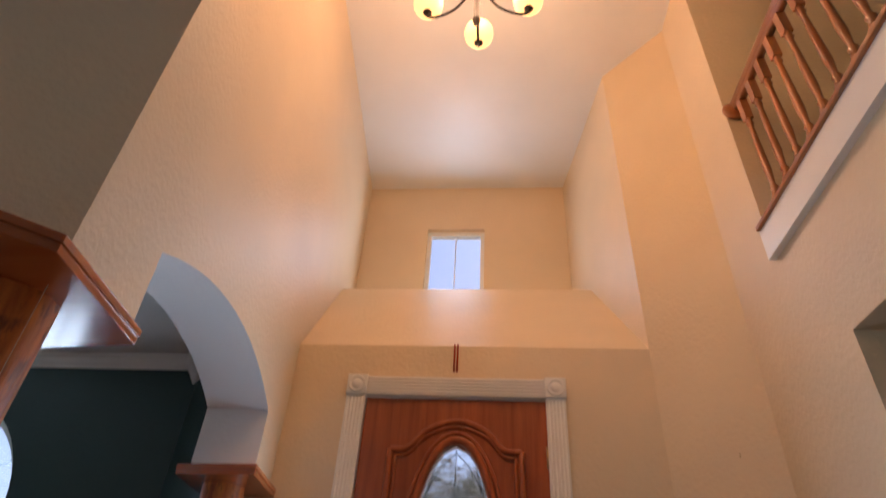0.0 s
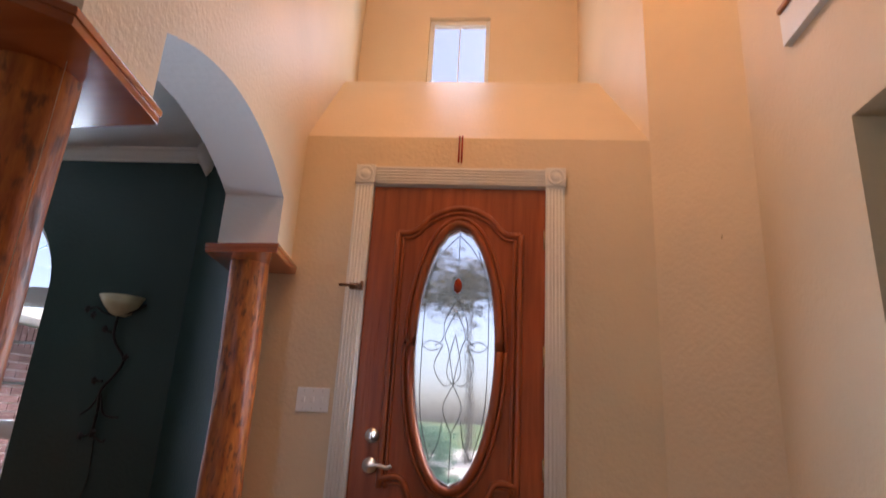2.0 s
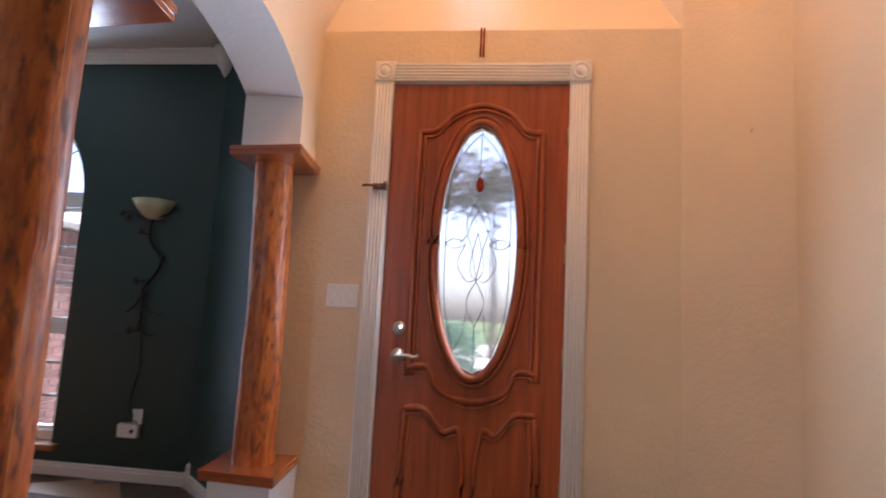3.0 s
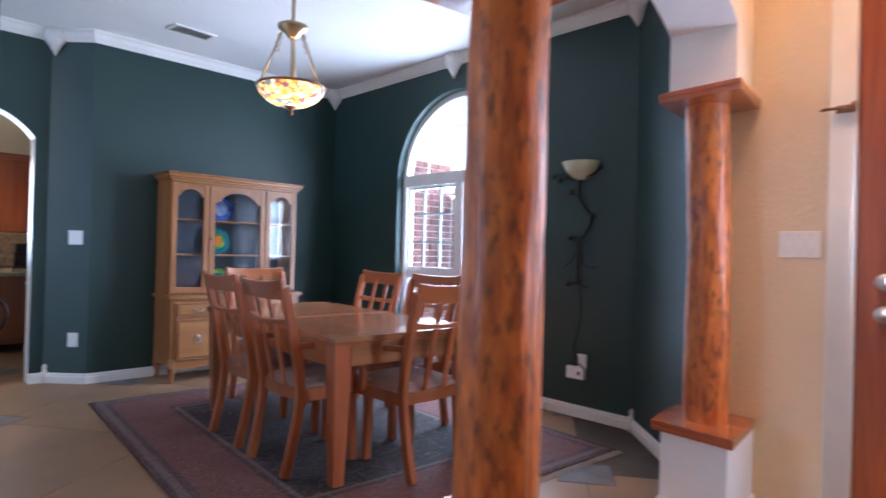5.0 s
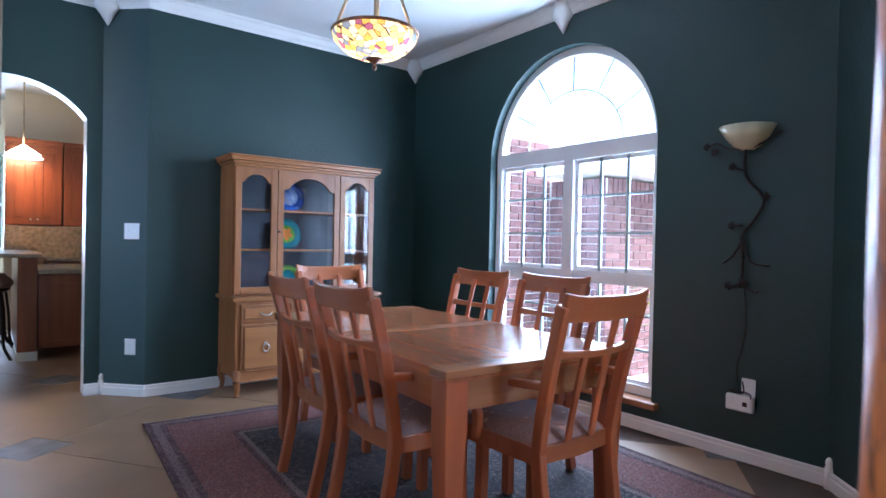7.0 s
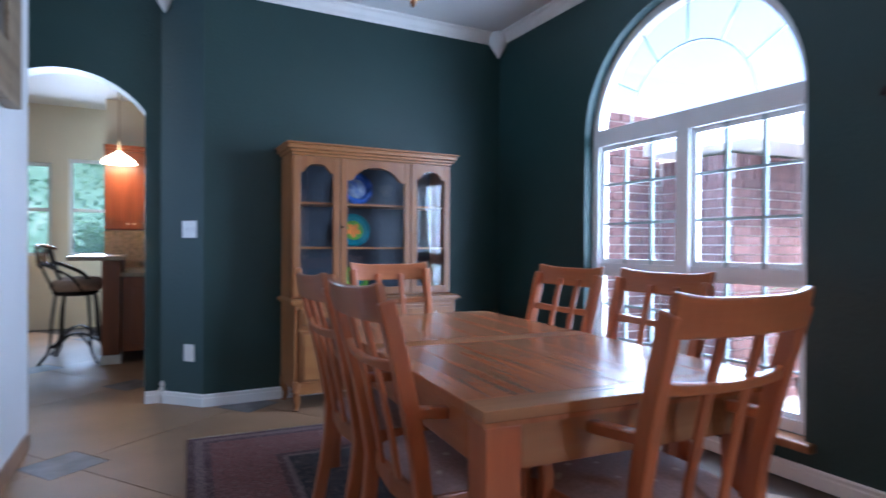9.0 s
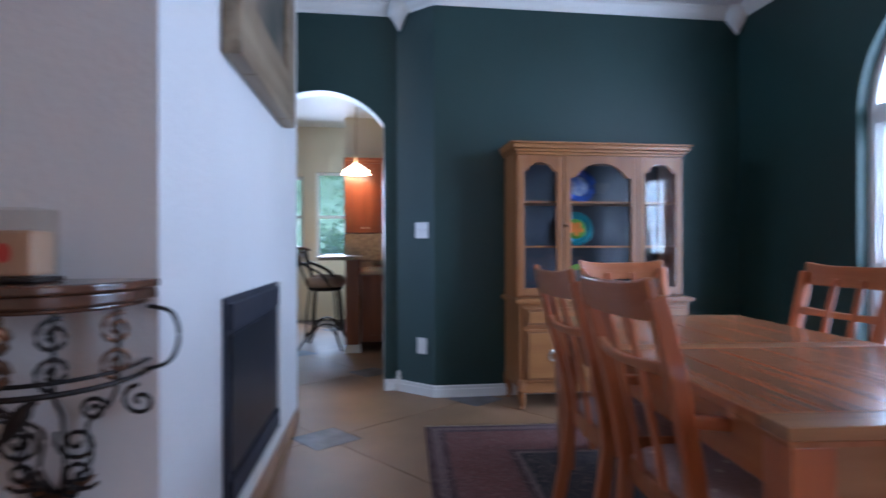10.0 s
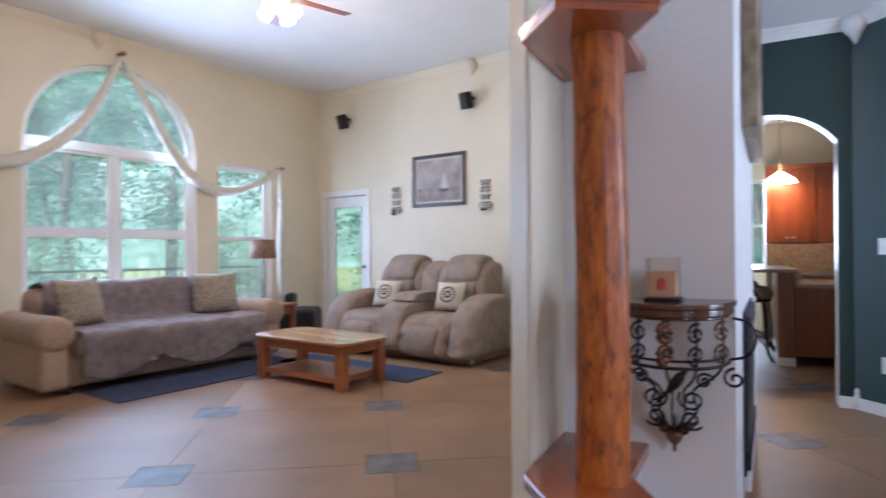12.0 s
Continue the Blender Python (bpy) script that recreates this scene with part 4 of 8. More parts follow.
def chair(m, arms, label):
    t = thing("dining_chair", m, label, "chair", "chairs round the table")
    def back_y(z):
        return -0.20 - 0.13 * max(0, (z - 0.42) / 0.58) ** 1.3 - 0.07 * max(0, (0.42 - z) / 0.42) ** 1.5
    zs = [0.0, 0.1, 0.2, 0.3, 0.42, 0.55, 0.68, 0.8, 0.9, 0.955]
    for s in (-1, 1):
        bm = bmesh.new()
        bar(bm, [(s * (0.192 + 0.034 * z), back_y(z), z) for z in zs], 0.038, 0.046)
        bent(part("back_leg", bm, M_CHAIR, t), 0.006)
        bm = bmesh.new()
        bar(bm, [(s * 0.215, 0.215, 0.42), (s * 0.215, 0.215, 0.2), (s * 0.21, 0.21, 0.0)], 0.042, 0.042)
        bent(part("front_leg", bm, M_CHAIR, t), 0.005)
        bm = bmesh.new()
        bar(bm, [(s * 0.068, back_y(z) - 0.018 + 0.02 * max(0, (0.6 - z)), z) for z in (0.44, 0.55, 0.68, 0.8, 0.93)], 0.030, 0.014)
        bent(part("slat", bm, M_CHAIR, t), 0.004)
        bm = bmesh.new()
        bar(bm, [(s * 0.205, -0.18, 0.405), (s * 0.215, 0.2, 0.405)], 0.026, 0.065)
        bent(part("seat_rail", bm, M_CHAIR, t), 0.004)
        if arms:
            bm = bmesh.new()
            bar(bm, smooth_path([(s * 0.215, -0.235, 0.665), (s * 0.235, -0.08, 0.655), (s * 0.245, 0.06, 0.655), (s * 0.245, 0.12, 0.635), (s * 0.243, 0.135, 0.58), (s * 0.238, 0.09, 0.5), (s * 0.232, 0.10, 0.40)], 5), 0.036, 0.030)
            bent(part("arm", bm, M_CHAIR, t), 0.006)
    for z0, z1, nm in ((0.895, 0.985, "top_rail"), (0.765, 0.80, "back_rail")):
        bm = bmesh.new()
        rows = []
        n = 12
        for i in range(n + 1):
            u = 2 * i / n - 1
            hw = 0.236 if nm == "top_rail" else 0.205
            bow = -0.028 * (1 - u * u)
            lift = (0.016 * u ** 4 if nm == "top_rail" else -0.012 * (1 - u * u))
            y = back_y((z0 + z1) / 2) + bow
            th = 0.012
            rows.append([bm.verts.new((u * hw, y - th, z0 + lift * 0.2)), bm.verts.new((u * hw, y + th, z0 + lift * 0.2)), bm.verts.new((u * hw, y + th - 0.02 * (z1 - z0) / 0.09, z1 + lift)), bm.verts.new((u * hw, y - th - 0.02 * (z1 - z0) / 0.09, z1 + lift))])
        for a, b in zip(rows, rows[1:]):
            for k in range(4):
                bm.faces.new((a[k], a[(k + 1) % 4], b[(k + 1) % 4], b[k]))
        bm.faces.new(rows[0][::-1])
        bm.faces.new(rows[-1])
        bent(part(nm, bm, M_CHAIR_X, t), 0.006)
    for y in (-0.185, 0.205):
        bm = bmesh.new()
        bar(bm, [(-0.2, y, 0.405), (0, y + (0.02 if y > 0 else -0.02), 0.405), (0.2, y, 0.405)], 0.065, 0.026)
        bent(part("seat_rail", bm, M_CHAIR_X, t), 0.004)
    bm = bmesh.new()
    n = 14
    grid = []
    for i in range(n + 1):
        row = []
        for j in range(n + 1):
            u, v = 2 * i / n - 1, 2 * j / n - 1
            puff = 0.055 * (1 - abs(u) ** 4) ** 0.5 * (1 - abs(v) ** 4) ** 0.5
            row.append(bm.verts.new((u * (0.215 + 0.01 * v), v * 0.205 + 0.01, 0.437 + puff)))
        grid.append(row)
    for i in range(n):
        for j in range(n):
            bm.faces.new((grid[i][j], grid[i + 1][j], grid[i + 1][j + 1], grid[i][j + 1])).smooth = True
    bmesh.ops.extrude_face_region(bm, geom=bm.faces[:])
    for v in bm.verts[-(n + 1) * (n + 1):]:
        v.co.z = 0.42
    part("cushion", bm, M_SEAT, t, "mauve seat cushion with small pale flowers")
    return t


M_CHAIR_X = wood("honey_rail_wood", (0.52, 0.175, 0.062), (0.38, 0.11, 0.037), 0.32, 0, 15, 1.6, coat=0.2)
_n = M_SEAT.node_tree.nodes
_v, _l = _n.new("ShaderNodeTexVoronoi"), M_SEAT.node_tree.links
_v.inputs["Scale"].default_value = 16
_l.new(_n["Mapping"].outputs[0], _v.inputs[0])
_r = _n.new("ShaderNodeMapRange")
_r.inputs[1].default_value, _r.inputs[2].default_value, _r.inputs[3].default_value, _r.inputs[4].default_value = 0.16, 0.22, 0.75, 0.0
_l.new(_v.outputs["Distance"], _r.inputs[0])
_x = _n.new("ShaderNodeMix")
_x.data_type = "RGBA"
_x.inputs[7].default_value = (0.62, 0.50, 0.40, 1)
_l.new(_r.outputs[0], _x.inputs[0])
_l.new(_n["Principled BSDF"].inputs["Base Color"].links[0].from_socket, _x.inputs[6])
_l.new(_x.outputs[2], _n["Principled BSDF"].inputs["Base Color"])
plain = chair(pose(-3.45, 1.88, 0.013, 0, 0, -3), False, "honey-coloured lattice-back dining chair with a mauve seat")
armed = chair(pose(-2.495, 2.20, 0.013, 0, 0, 90), True, "honey-coloured lattice-back armchair with a mauve seat at the table end")
copy_thing(armed, pose(-2.88, 1.85, 0.013, 0, 0, -2))
copy_thing(plain, pose(-3.61, 2.567, 0.013, 0, 0, 180))
copy_thing(plain, pose(-3.03, 2.58, 0.013, 0, 0, 180))
copy_thing(plain, pose(-4.10, 2.253, 0.013, 0, 0, -91))

# rug with a bordered pattern
M_RUG = bpy.data.materials.new("persian_rug")
M_RUG.use_nodes = True


def rug_nodes(m, hx, hy, border):
    nt, n = m.node_tree, m.node_tree.nodes
    b = n["Principled BSDF"]
    b.inputs["Roughness"].default_value = 0.95
    tc = n.new("ShaderNodeTexCoord")
    sep = n.new("ShaderNodeSeparateXYZ")
    nt.links.new(tc.outputs["Object"], sep.inputs[0])

    def math_node(op, a, c=None):
        k = n.new("ShaderNodeMath")
        k.operation = op
        for i, v in enumerate((a, c)):
            if v is None:
                continue
            if isinstance(v, (int, float)):
                k.inputs[i].default_value = v
            else:
                nt.links.new(v, k.inputs[i])
        return k.outputs[0]
    ex = math_node("SUBTRACT", hx, math_node("ABSOLUTE", sep.outputs[0]))
    ey = math_node("SUBTRACT", hy, math_node("ABSOLUTE", sep.outputs[1]))
    edge = math_node("MINIMUM", ex, ey)
    ramp = n.new("ShaderNodeValToRGB")
    cr = ramp.color_ramp
    cr.interpolation = "CONSTANT"
    stops = ((0.0, (0.05, 0.018, 0.022)), (0.035, (0.12, 0.075, 0.07)), (0.075, (0.055, 0.022, 0.028)), (0.11, (0.125, 0.042, 0.036)), (border, (0.05, 0.018, 0.02)), (border + 0.03, (0.12, 0.08, 0.07)), (border + 0.06, (0.013, 0.0095, 0.012)))
    for i, (p, c) in enumerate(stops):
        e = cr.elements[i] if i < 2 else cr.elements.new(p)
        e.position, e.color = p, (*c, 1)
    nt.links.new(edge, ramp.inputs[0])
    wob = n.new("ShaderNodeTexNoise")
    wob.inputs["Scale"].default_value, wob.inputs["Detail"].default_value, wob.inputs["Distortion"].default_value = 13, 4, 2.6
    nt.links.new(tc.outputs["Object"], wob.inputs[0])
    band = math_node("ABSOLUTE", math_node("SUBTRACT", wob.outputs[0], 0.5))
    r1 = n.new("ShaderNodeMapRange")
    r1.inputs[1].default_value, r1.inputs[2].default_value, r1.inputs[3].default_value, r1.inputs[4].default_value = 0.008, 0.03, 0.75, 0.0
    nt.links.new(band, r1.inputs[0])
    mx = n.new("ShaderNodeMix")
    mx.data_type = "RGBA"
    mx.inputs[7].default_value = (0.17, 0.11, 0.09, 1)
    nt.links.new(r1.outputs[0], mx.inputs[0])
    nt.links.new(ramp.outputs[0], mx.inputs[6])
    pile = n.new("ShaderNodeTexNoise")
    pile.inputs["Scale"].default_value, pile.inputs["Detail"].default_value = 95, 5
    nt.links.new(tc.outputs["Object"], pile.inputs[0])
    hs = n.new("ShaderNodeHueSaturation")
    r2 = n.new("ShaderNodeMapRange")
    r2.inputs[1].default_value, r2.inputs[2].default_value, r2.inputs[3].default_value, r2.inputs[4].default_value = 0.3, 0.7, 0.4, 1.9
    nt.links.new(pile.outputs[0], r2.inputs[0])
    nt.links.new(r2.outputs[0], hs.inputs["Value"])
    nt.links.new(mx.outputs[2], hs.inputs["Color"])
    nt.links.new(hs.outputs[0], b.inputs["Base Color"])
    bp = n.new("ShaderNodeBump")
    bp.inputs["Strength"].default_value, bp.inputs["Distance"].default_value = 0.6, 0.006
    nt.links.new(pile.outputs[0], bp.inputs["Height"])
    nt.links.new(bp.outputs[0], b.inputs["Normal"])


RUGX, RUGY = 2.88, 2.28
rug_nodes(M_RUG, RUGX / 2, RUGY / 2, 0.42)
RM = pose(-4.86, 1.222, 0, 0, 0, -4) @ pose(RUGX / 2, RUGY / 2, 0)
t = thing("dining_rug", RM, "navy and wine patterned rug under the dining table", "rug")
bm = bmesh.new()
rbox(bm, -RUGX / 2, RUGX / 2, -RUGY / 2, RUGY / 2, 0.001, 0.012, 0.004)
part("rug_field", bm, M_RUG, t)
M_FRINGE = material("rug_fringe", (0.55, 0.50, 0.44), 0.95, vary=0.2)
for s in (-1, 1):
    bm = bmesh.new()
    for i in range(150):
        y = -RUGY / 2 + RUGY * (i + 0.5) / 150
        j = random.uniform(-0.006, 0.006)
        tube(bm, [(s * RUGX / 2, y, 0.006), (s * (RUGX / 2 + 0.025), y + j * 0.5, 0.004), (s * (RUGX / 2 + 0.05 + j), y + j, 0.002)], 0.0022, 4)
    part("fringe", bm, M_FRINGE, t, "cream fringe")

# ---- china hutch ----


def arch_door(parent, x0, x1, z0, z1, y, fw, pull):
    """A glazed door whose head curves up in the middle; front towards -y of the hutch."""
    d = new("door")
    d.parent = parent
    tagged(d, "glazed door with a curved head")
    n, w = 20, (x1 - x0) / 2 - fw
    cx, zt = (x0 + x1) / 2, z1 - fw
    bm = bmesh.new()
    for a, b in ((x0, x0 + fw), (x1 - fw, x1)):
        box(bm, a + 0.001, b - (0.001 if b == x1 else 0), y - 0.02, y, z0, z1)
    box(bm, x0 + fw, x1 - fw, y - 0.02, y, z0, z0 + fw)
    rise = min(0.10, w * 0.55)
    pts = []
    for i in range(n + 1):
        u = 2 * i / n - 1
        sh = max(0, 1 - (abs(u) / 0.82) ** 2.2) if abs(u) < 0.82 else 0
        pts.append((cx + u * w, zt - rise + rise * sh ** 0.75))
    for (xa, za), (xb, zb) in zip(pts, pts[1:]):
        for yy in (y - 0.02, y):
            quad(bm, [(xa, yy, za), (xb, yy, zb), (xb, yy, z1), (xa, yy, z1)])
        quad(bm, [(xa, y - 0.02, za), (xb, y - 0.02, zb), (xb, y, zb), (xa, y, za)])
    quad(bm, [(x0 + fw, y - 0.02, z1), (x1 - fw, y - 0.02, z1), (x1 - fw, y, z1), (x0 + fw, y, z1)])
    bent(part("door_frame", bm, M_HUTCH, d), 0.003)
    bm = bmesh.new()
    box(bm, x0 + fw - 0.004, x1 - fw + 0.004, y - 0.009, y - 0.006, z0 + fw - 0.004, z1 - fw * 0.6)
    part("pane", bm, M_GLASS, d).visible_shadow = False
    if pull:
        bm = bmesh.new()
        lathe(bm, [(0.010, 0), (0.010, 0.004), (0.004, 0.008), (0.009, 0.018), (0.001, 0.022)], Matrix.Translation((x0 + 0.012, y - 0.02, (z0 + z1) / 2)) @ XZ, 10)
        part("knob", bm, M_BRONZE, d)


def hutch():
    W, D = 1.25, 0.42
    t = thing("china_hutch", pose(DX + 0.012, 2.49, 0, 0, 0, 90) @ pose(0, -D, 0), "pale honey wooden china hutch with glazed doors", "hutch")
    w = W / 2
    # base
    bm = bmesh.new()
    box(bm, -w + 0.02, w - 0.02, 0.022, D, 0.135, 0.70)
    bent(part("base_body", bm, M_HUTCH, t), 0.006)
    bm = bmesh.new()
    for z0, z1, o in ((0.70, 0.712, 0.0), (0.712, 0.735, 0.018), (0.735, 0.742, 0.008)):
        box(bm, -w - o + 0.01, w + o - 0.01, 0.012 - o, D - 0.002, z0, z1 - 0.0004)
    bent(part("base_top", bm, M_HUTCH_X, t), 0.005)
    # scalloped apron
    bm = bmesh.new()
    n = 48
    for i in range(n):
        za, zb = [0.135 - 0.035 * abs(math.sin(4 * math.pi * k / n)) - 0.012 * math.cos(8 * math.pi * k / n) for k in (i, i + 1)]
        xa, xb = -w + 0.03 + (W - 0.06) * i / n, -w + 0.03 + (W - 0.06) * (i + 1) / n
        for yy in (0.012, 0.034):
            quad(bm, [(xa, yy, za), (xb, yy, zb), (xb, yy, 0.16), (xa, yy, 0.16)])
        quad(bm, [(xa, 0.012, za), (xb, 0.012, zb), (xb, 0.034, zb), (xa, 0.034, za)])
    part("apron", bm, M_HUTCH_X, t)
    for sx in (-1, 1):
        for y in (0.045, D - 0.04):
            bm = bmesh.new()
            x = sx * (w - 0.045)
            f = -1 if y < 0.2 else 0.3
            tube(bm, smooth_path([(x, y, 0.19), (x + sx * 0.012, y + f * 0.014, 0.13), (x, y + f * 0.004, 0.06), (x + sx * 0.004, y + f * 0.004, 0.02), (x + sx * 0.01, y + f * 0.012, 0.0)], 5), 0.02, 10, taper=[0.036 - 0.0195 * min(1, i / 14) + (0.006 if i > 18 else 0) for i in range(21)])
            part("leg", bm, M_HUTCH, t)
    xs = [-w + 0.05, -w + 0.05 + (W - 0.1) / 3, -w + 0.05 + 2 * (W - 0.1) / 3, w - 0.05]
    for x0, x1 in zip(xs, xs[1:]):
        for nm, z0, z1 in (("drawer", 0.555, 0.68), ("base_door", 0.185, 0.535)):
            bm = bmesh.new()
            rbox(bm, x0 + 0.008, x1 - 0.008, 0.006, 0.024, z0, z1, 0.004)
            ob = part(nm, bm, M_HUTCH, t)
            bm = bmesh.new()
            e = 0.03
            rbox(bm, x0 + e, x1 - e, -0.001, 0.008, z0 + e * 0.8, z1 - e * 0.8, 0.004)
            part("raised_panel", bm, M_HUTCH_X, ob)
            bm = bmesh.new()
            for a, b, c, dd in ((x0 + 0.022, x1 - 0.022, z0 + 0.016, z0 + 0.021), (x0 + 0.022, x1 - 0.022, z1 - 0.021, z1 - 0.016), (x0 + 0.022, x0 + 0.027, z0 + 0.021, z1 - 0.021), (x1 - 0.027, x1 - 0.022, z0 + 0.021, z1 - 0.021)):
                box(bm, a, b, 0.0035, 0.0055, c, dd)
            part("dark_line", bm, M_BRONZE, ob)
            bm = bmesh.new()
            cx, cz = (x0 + x1) / 2, (z0 + z1) / 2
            if nm == "drawer":
                tube(bm, smooth_path([(cx - 0.045, -0.004, cz + 0.006), (cx - 0.03, -0.016, cz - 0.008), (cx, -0.02, cz - 0.014), (cx + 0.03, -0.016, cz - 0.008), (cx + 0.045, -0.004, cz + 0.006)], 4), 0.005, 8)
            else:
                tube(bm, [(cx + 0.022 * math.cos(a), -0.012, cz + 0.03 * math.sin(a)) for a in [2 * math.pi * k / 14 for k in range(15)]], 0.005, 8)
                lathe(bm, [(0.016, 0), (0.014, 0.006), (0.001, 0.012)], Matrix.Translation((cx, -0.001, cz + 0.028)) @ XZ, 10)
            part("pull", bm, M_STEEL, ob)
    # upper case: open box with shelves
    u, y0, z0, z1 = w - 0.02, 0.115, 0.742, 1.72
    for s in (-1, 1):
        bm = bmesh.new()
        box(bm, min(s * u, s * (u - 0.022)), max(s * u, s * (u - 0.022)), y0 + 0.001, D, z0, z1)
        part("side_panel", bm, M_HUTCH, t)
    bm = bmesh.new()
    box(bm, -u + 0.022, u - 0.022, D - 0.012, D, z0, z1)
    part("back_panel", bm, M_HUTCHIN, t, "dark lined back")
    bm = bmesh.new()
    box(bm, -u + 0.022, u - 0.022, y0, D - 0.012, z1 - 0.03, z1)
    part("case_top", bm, M_HUTCH_X, t)
    bm = bmesh.new()
    box(bm, -u + 0.022, u - 0.022, y0 + 0.001, D - 0.012, z0, z0 + 0.012)
    part("case_floor", bm, M_HUTCH_X, t)
    for z in (1.08, 1.39):
        bm = bmesh.new()
        box(bm, -u + 0.023, u - 0.023, y0 + 0.03, D - 0.013, z, z + 0.014)
        part("shelf", bm, M_HUTCH_X, t)
    bm = bmesh.new()
    for a, b, o in ((1.715, 1.735, 0.0), (1.735, 1.755, 0.016), (1.755, 1.785, 0.034), (1.785, 1.80, 0.046)):
        box(bm, -u - o, u + o, y0 - 0.022 - o, D, a, b - 0.0004)
    bent(part("cornice", bm, M_HUTCH_X, t), 0.006)
    ds = [-u + 0.006, -u + 0.006 + 0.33, u - 0.006 - 0.33, u - 0.006]
    for k in range(3):
        arch_door(t, ds[k] + 0.002, ds[k + 1] - 0.002, z0 + 0.014, 1.712, y0, 0.05, k == 1)
    return t


M_HUTCH_X = wood("pale_hutch_cross", (0.40, 0.165, 0.05), (0.30, 0.112, 0.032), 0.38, 0, 10, 1.0, coat=0.1)
hutch()


def dish(name, y, z, r, rim, centre, label, petals=None):
    t = thing(name, pose(-5.50, y, z + r * 0.97, 0, 78, 0), label, "plate", "display plates")
    bm = bmesh.new()
    lathe(bm, [(0.001, 0.006), (r * 0.62, 0.006), (r * 0.7, 0.012), (r, 0.024), (r, 0.028), (r * 0.68, 0.018), (r * 0.6, 0.012), (0.001, 0.012)], seg=36)
    part("dish", bm, rim, t)
    bm = bmesh.new()
    lathe(bm, [(0.001, 0.0125), (r * 0.6, 0.0128), (r * 0.6, 0.0122)], seg=32)
    part("centre", bm, centre, t)
    if petals:
        for k in range(5):
            bm = bmesh.new()
            a = 2 * math.pi * k / 5
            prism(bm, oval(14, r * 0.22, r * 0.15, (r * 0.24, 0)), 0.013, 0.0145, Matrix.Rotation(a, 4, "Z"))
            part("petal", bm, petals, t)
    return t


M_BLUE = material("blue_glaze", (0.03, 0.09, 0.36), 0.12, vary=0.6, scale=22)
M_BLUEW = material("blue_white_glaze", (0.40, 0.48, 0.62), 0.12, vary=0, base2=(0.05, 0.12, 0.40), scale=26)
M_TEAL = material("teal_glaze", (0.02, 0.20, 0.24), 0.12, vary=0.3)
M_GREENG = material("green_glaze", (0.16, 0.36, 0.06), 0.12, vary=0.2)
M_PETAL = material("orange_glaze", (0.80, 0.24, 0.05), 0.12, vary=0.15)
dish("blue_plate", 2.42, 1.405, 0.125, M_BLUE, M_BLUEW, "cobalt blue and white plate standing in the hutch")
dish("flower_plate", 2.40, 1.095, 0.125, M_TEAL, M_GREENG, "teal plate with an orange flower in the hutch", M_PETAL)
dish("green_dish", 2.42, 0.76, 0.10, M_GREENG, M_TEAL, "green glazed dish low in the hutch")

# ---- hanging stained-glass lamp ----
M_STAINED = bpy.data.materials.new("stained_glass")
M_STAINED.use_nodes = True
_nt, _n = M_STAINED.node_tree, M_STAINED.node_tree.nodes
_b = _n["Principled BSDF"]
_tc, _vo, _v2 = _n.new("ShaderNodeTexCoord"), _n.new("ShaderNodeTexVoronoi"), _n.new("ShaderNodeTexVoronoi")
_v2.feature = "DISTANCE_TO_EDGE"
for _k in (_vo, _v2):
    _k.inputs["Scale"].default_value = 30
    _nt.links.new(_tc.outputs["Object"], _k.inputs[0])
_rp = _n.new("ShaderNodeValToRGB")
_rp.color_ramp.interpolation = "CONSTANT"
for _i, (_p, _c) in enumerate(((0.0, (0.82, 0.60, 0.28)), (0.26, (0.90, 0.82, 0.62)), (0.5, (0.75, 0.38, 0.10)), (0.60, (0.28, 0.10, 0.22)), (0.70, (0.90, 0.84, 0.68)), (0.86, (0.14, 0.20, 0.34)))):
    _e = _rp.color_ramp.elements[_i] if _i < 2 else _rp.color_ramp.elements.new(_p)
    _e.position, _e.color = _p, (*_c, 1)
_sp = _n.new("ShaderNodeSeparateColor")
_nt.links.new(_vo.outputs["Color"], _sp.inputs[0])
_nt.links.new(_sp.outputs[0], _rp.inputs[0])
_mr = _n.new("ShaderNodeMapRange")
_mr.inputs[1].default_value, _mr.inputs[2].default_value = 0.02, 0.05
_nt.links.new(_v2.outputs[0], _mr.inputs[0])
_mx = _n.new("ShaderNodeMix")
_mx.data_type = "RGBA"
_mx.inputs[6].default_value = (0.02, 0.018, 0.015, 1)
_nt.links.new(_mr.outputs[0], _mx.inputs[0])
_nt.links.new(_rp.outputs[0], _mx.inputs[7])
_nt.links.new(_mx.outputs[2], _b.inputs["Base Color"])
_b.inputs["Roughness"].default_value = 0.25
_trl, _ms = _n.new("ShaderNodeBsdfTranslucent"), _n.new("ShaderNodeMixShader")
_nt.links.new(_mx.outputs[2], _trl.inputs[0])
_ms.inputs[0].default_value = 0.6
_nt.links.new(_b.outputs[0], _ms.inputs[1])
_nt.links.new(_trl.outputs[0], _ms.inputs[2])
_nt.links.new(_ms.outputs[0], _n["Material Output"].inputs[0])

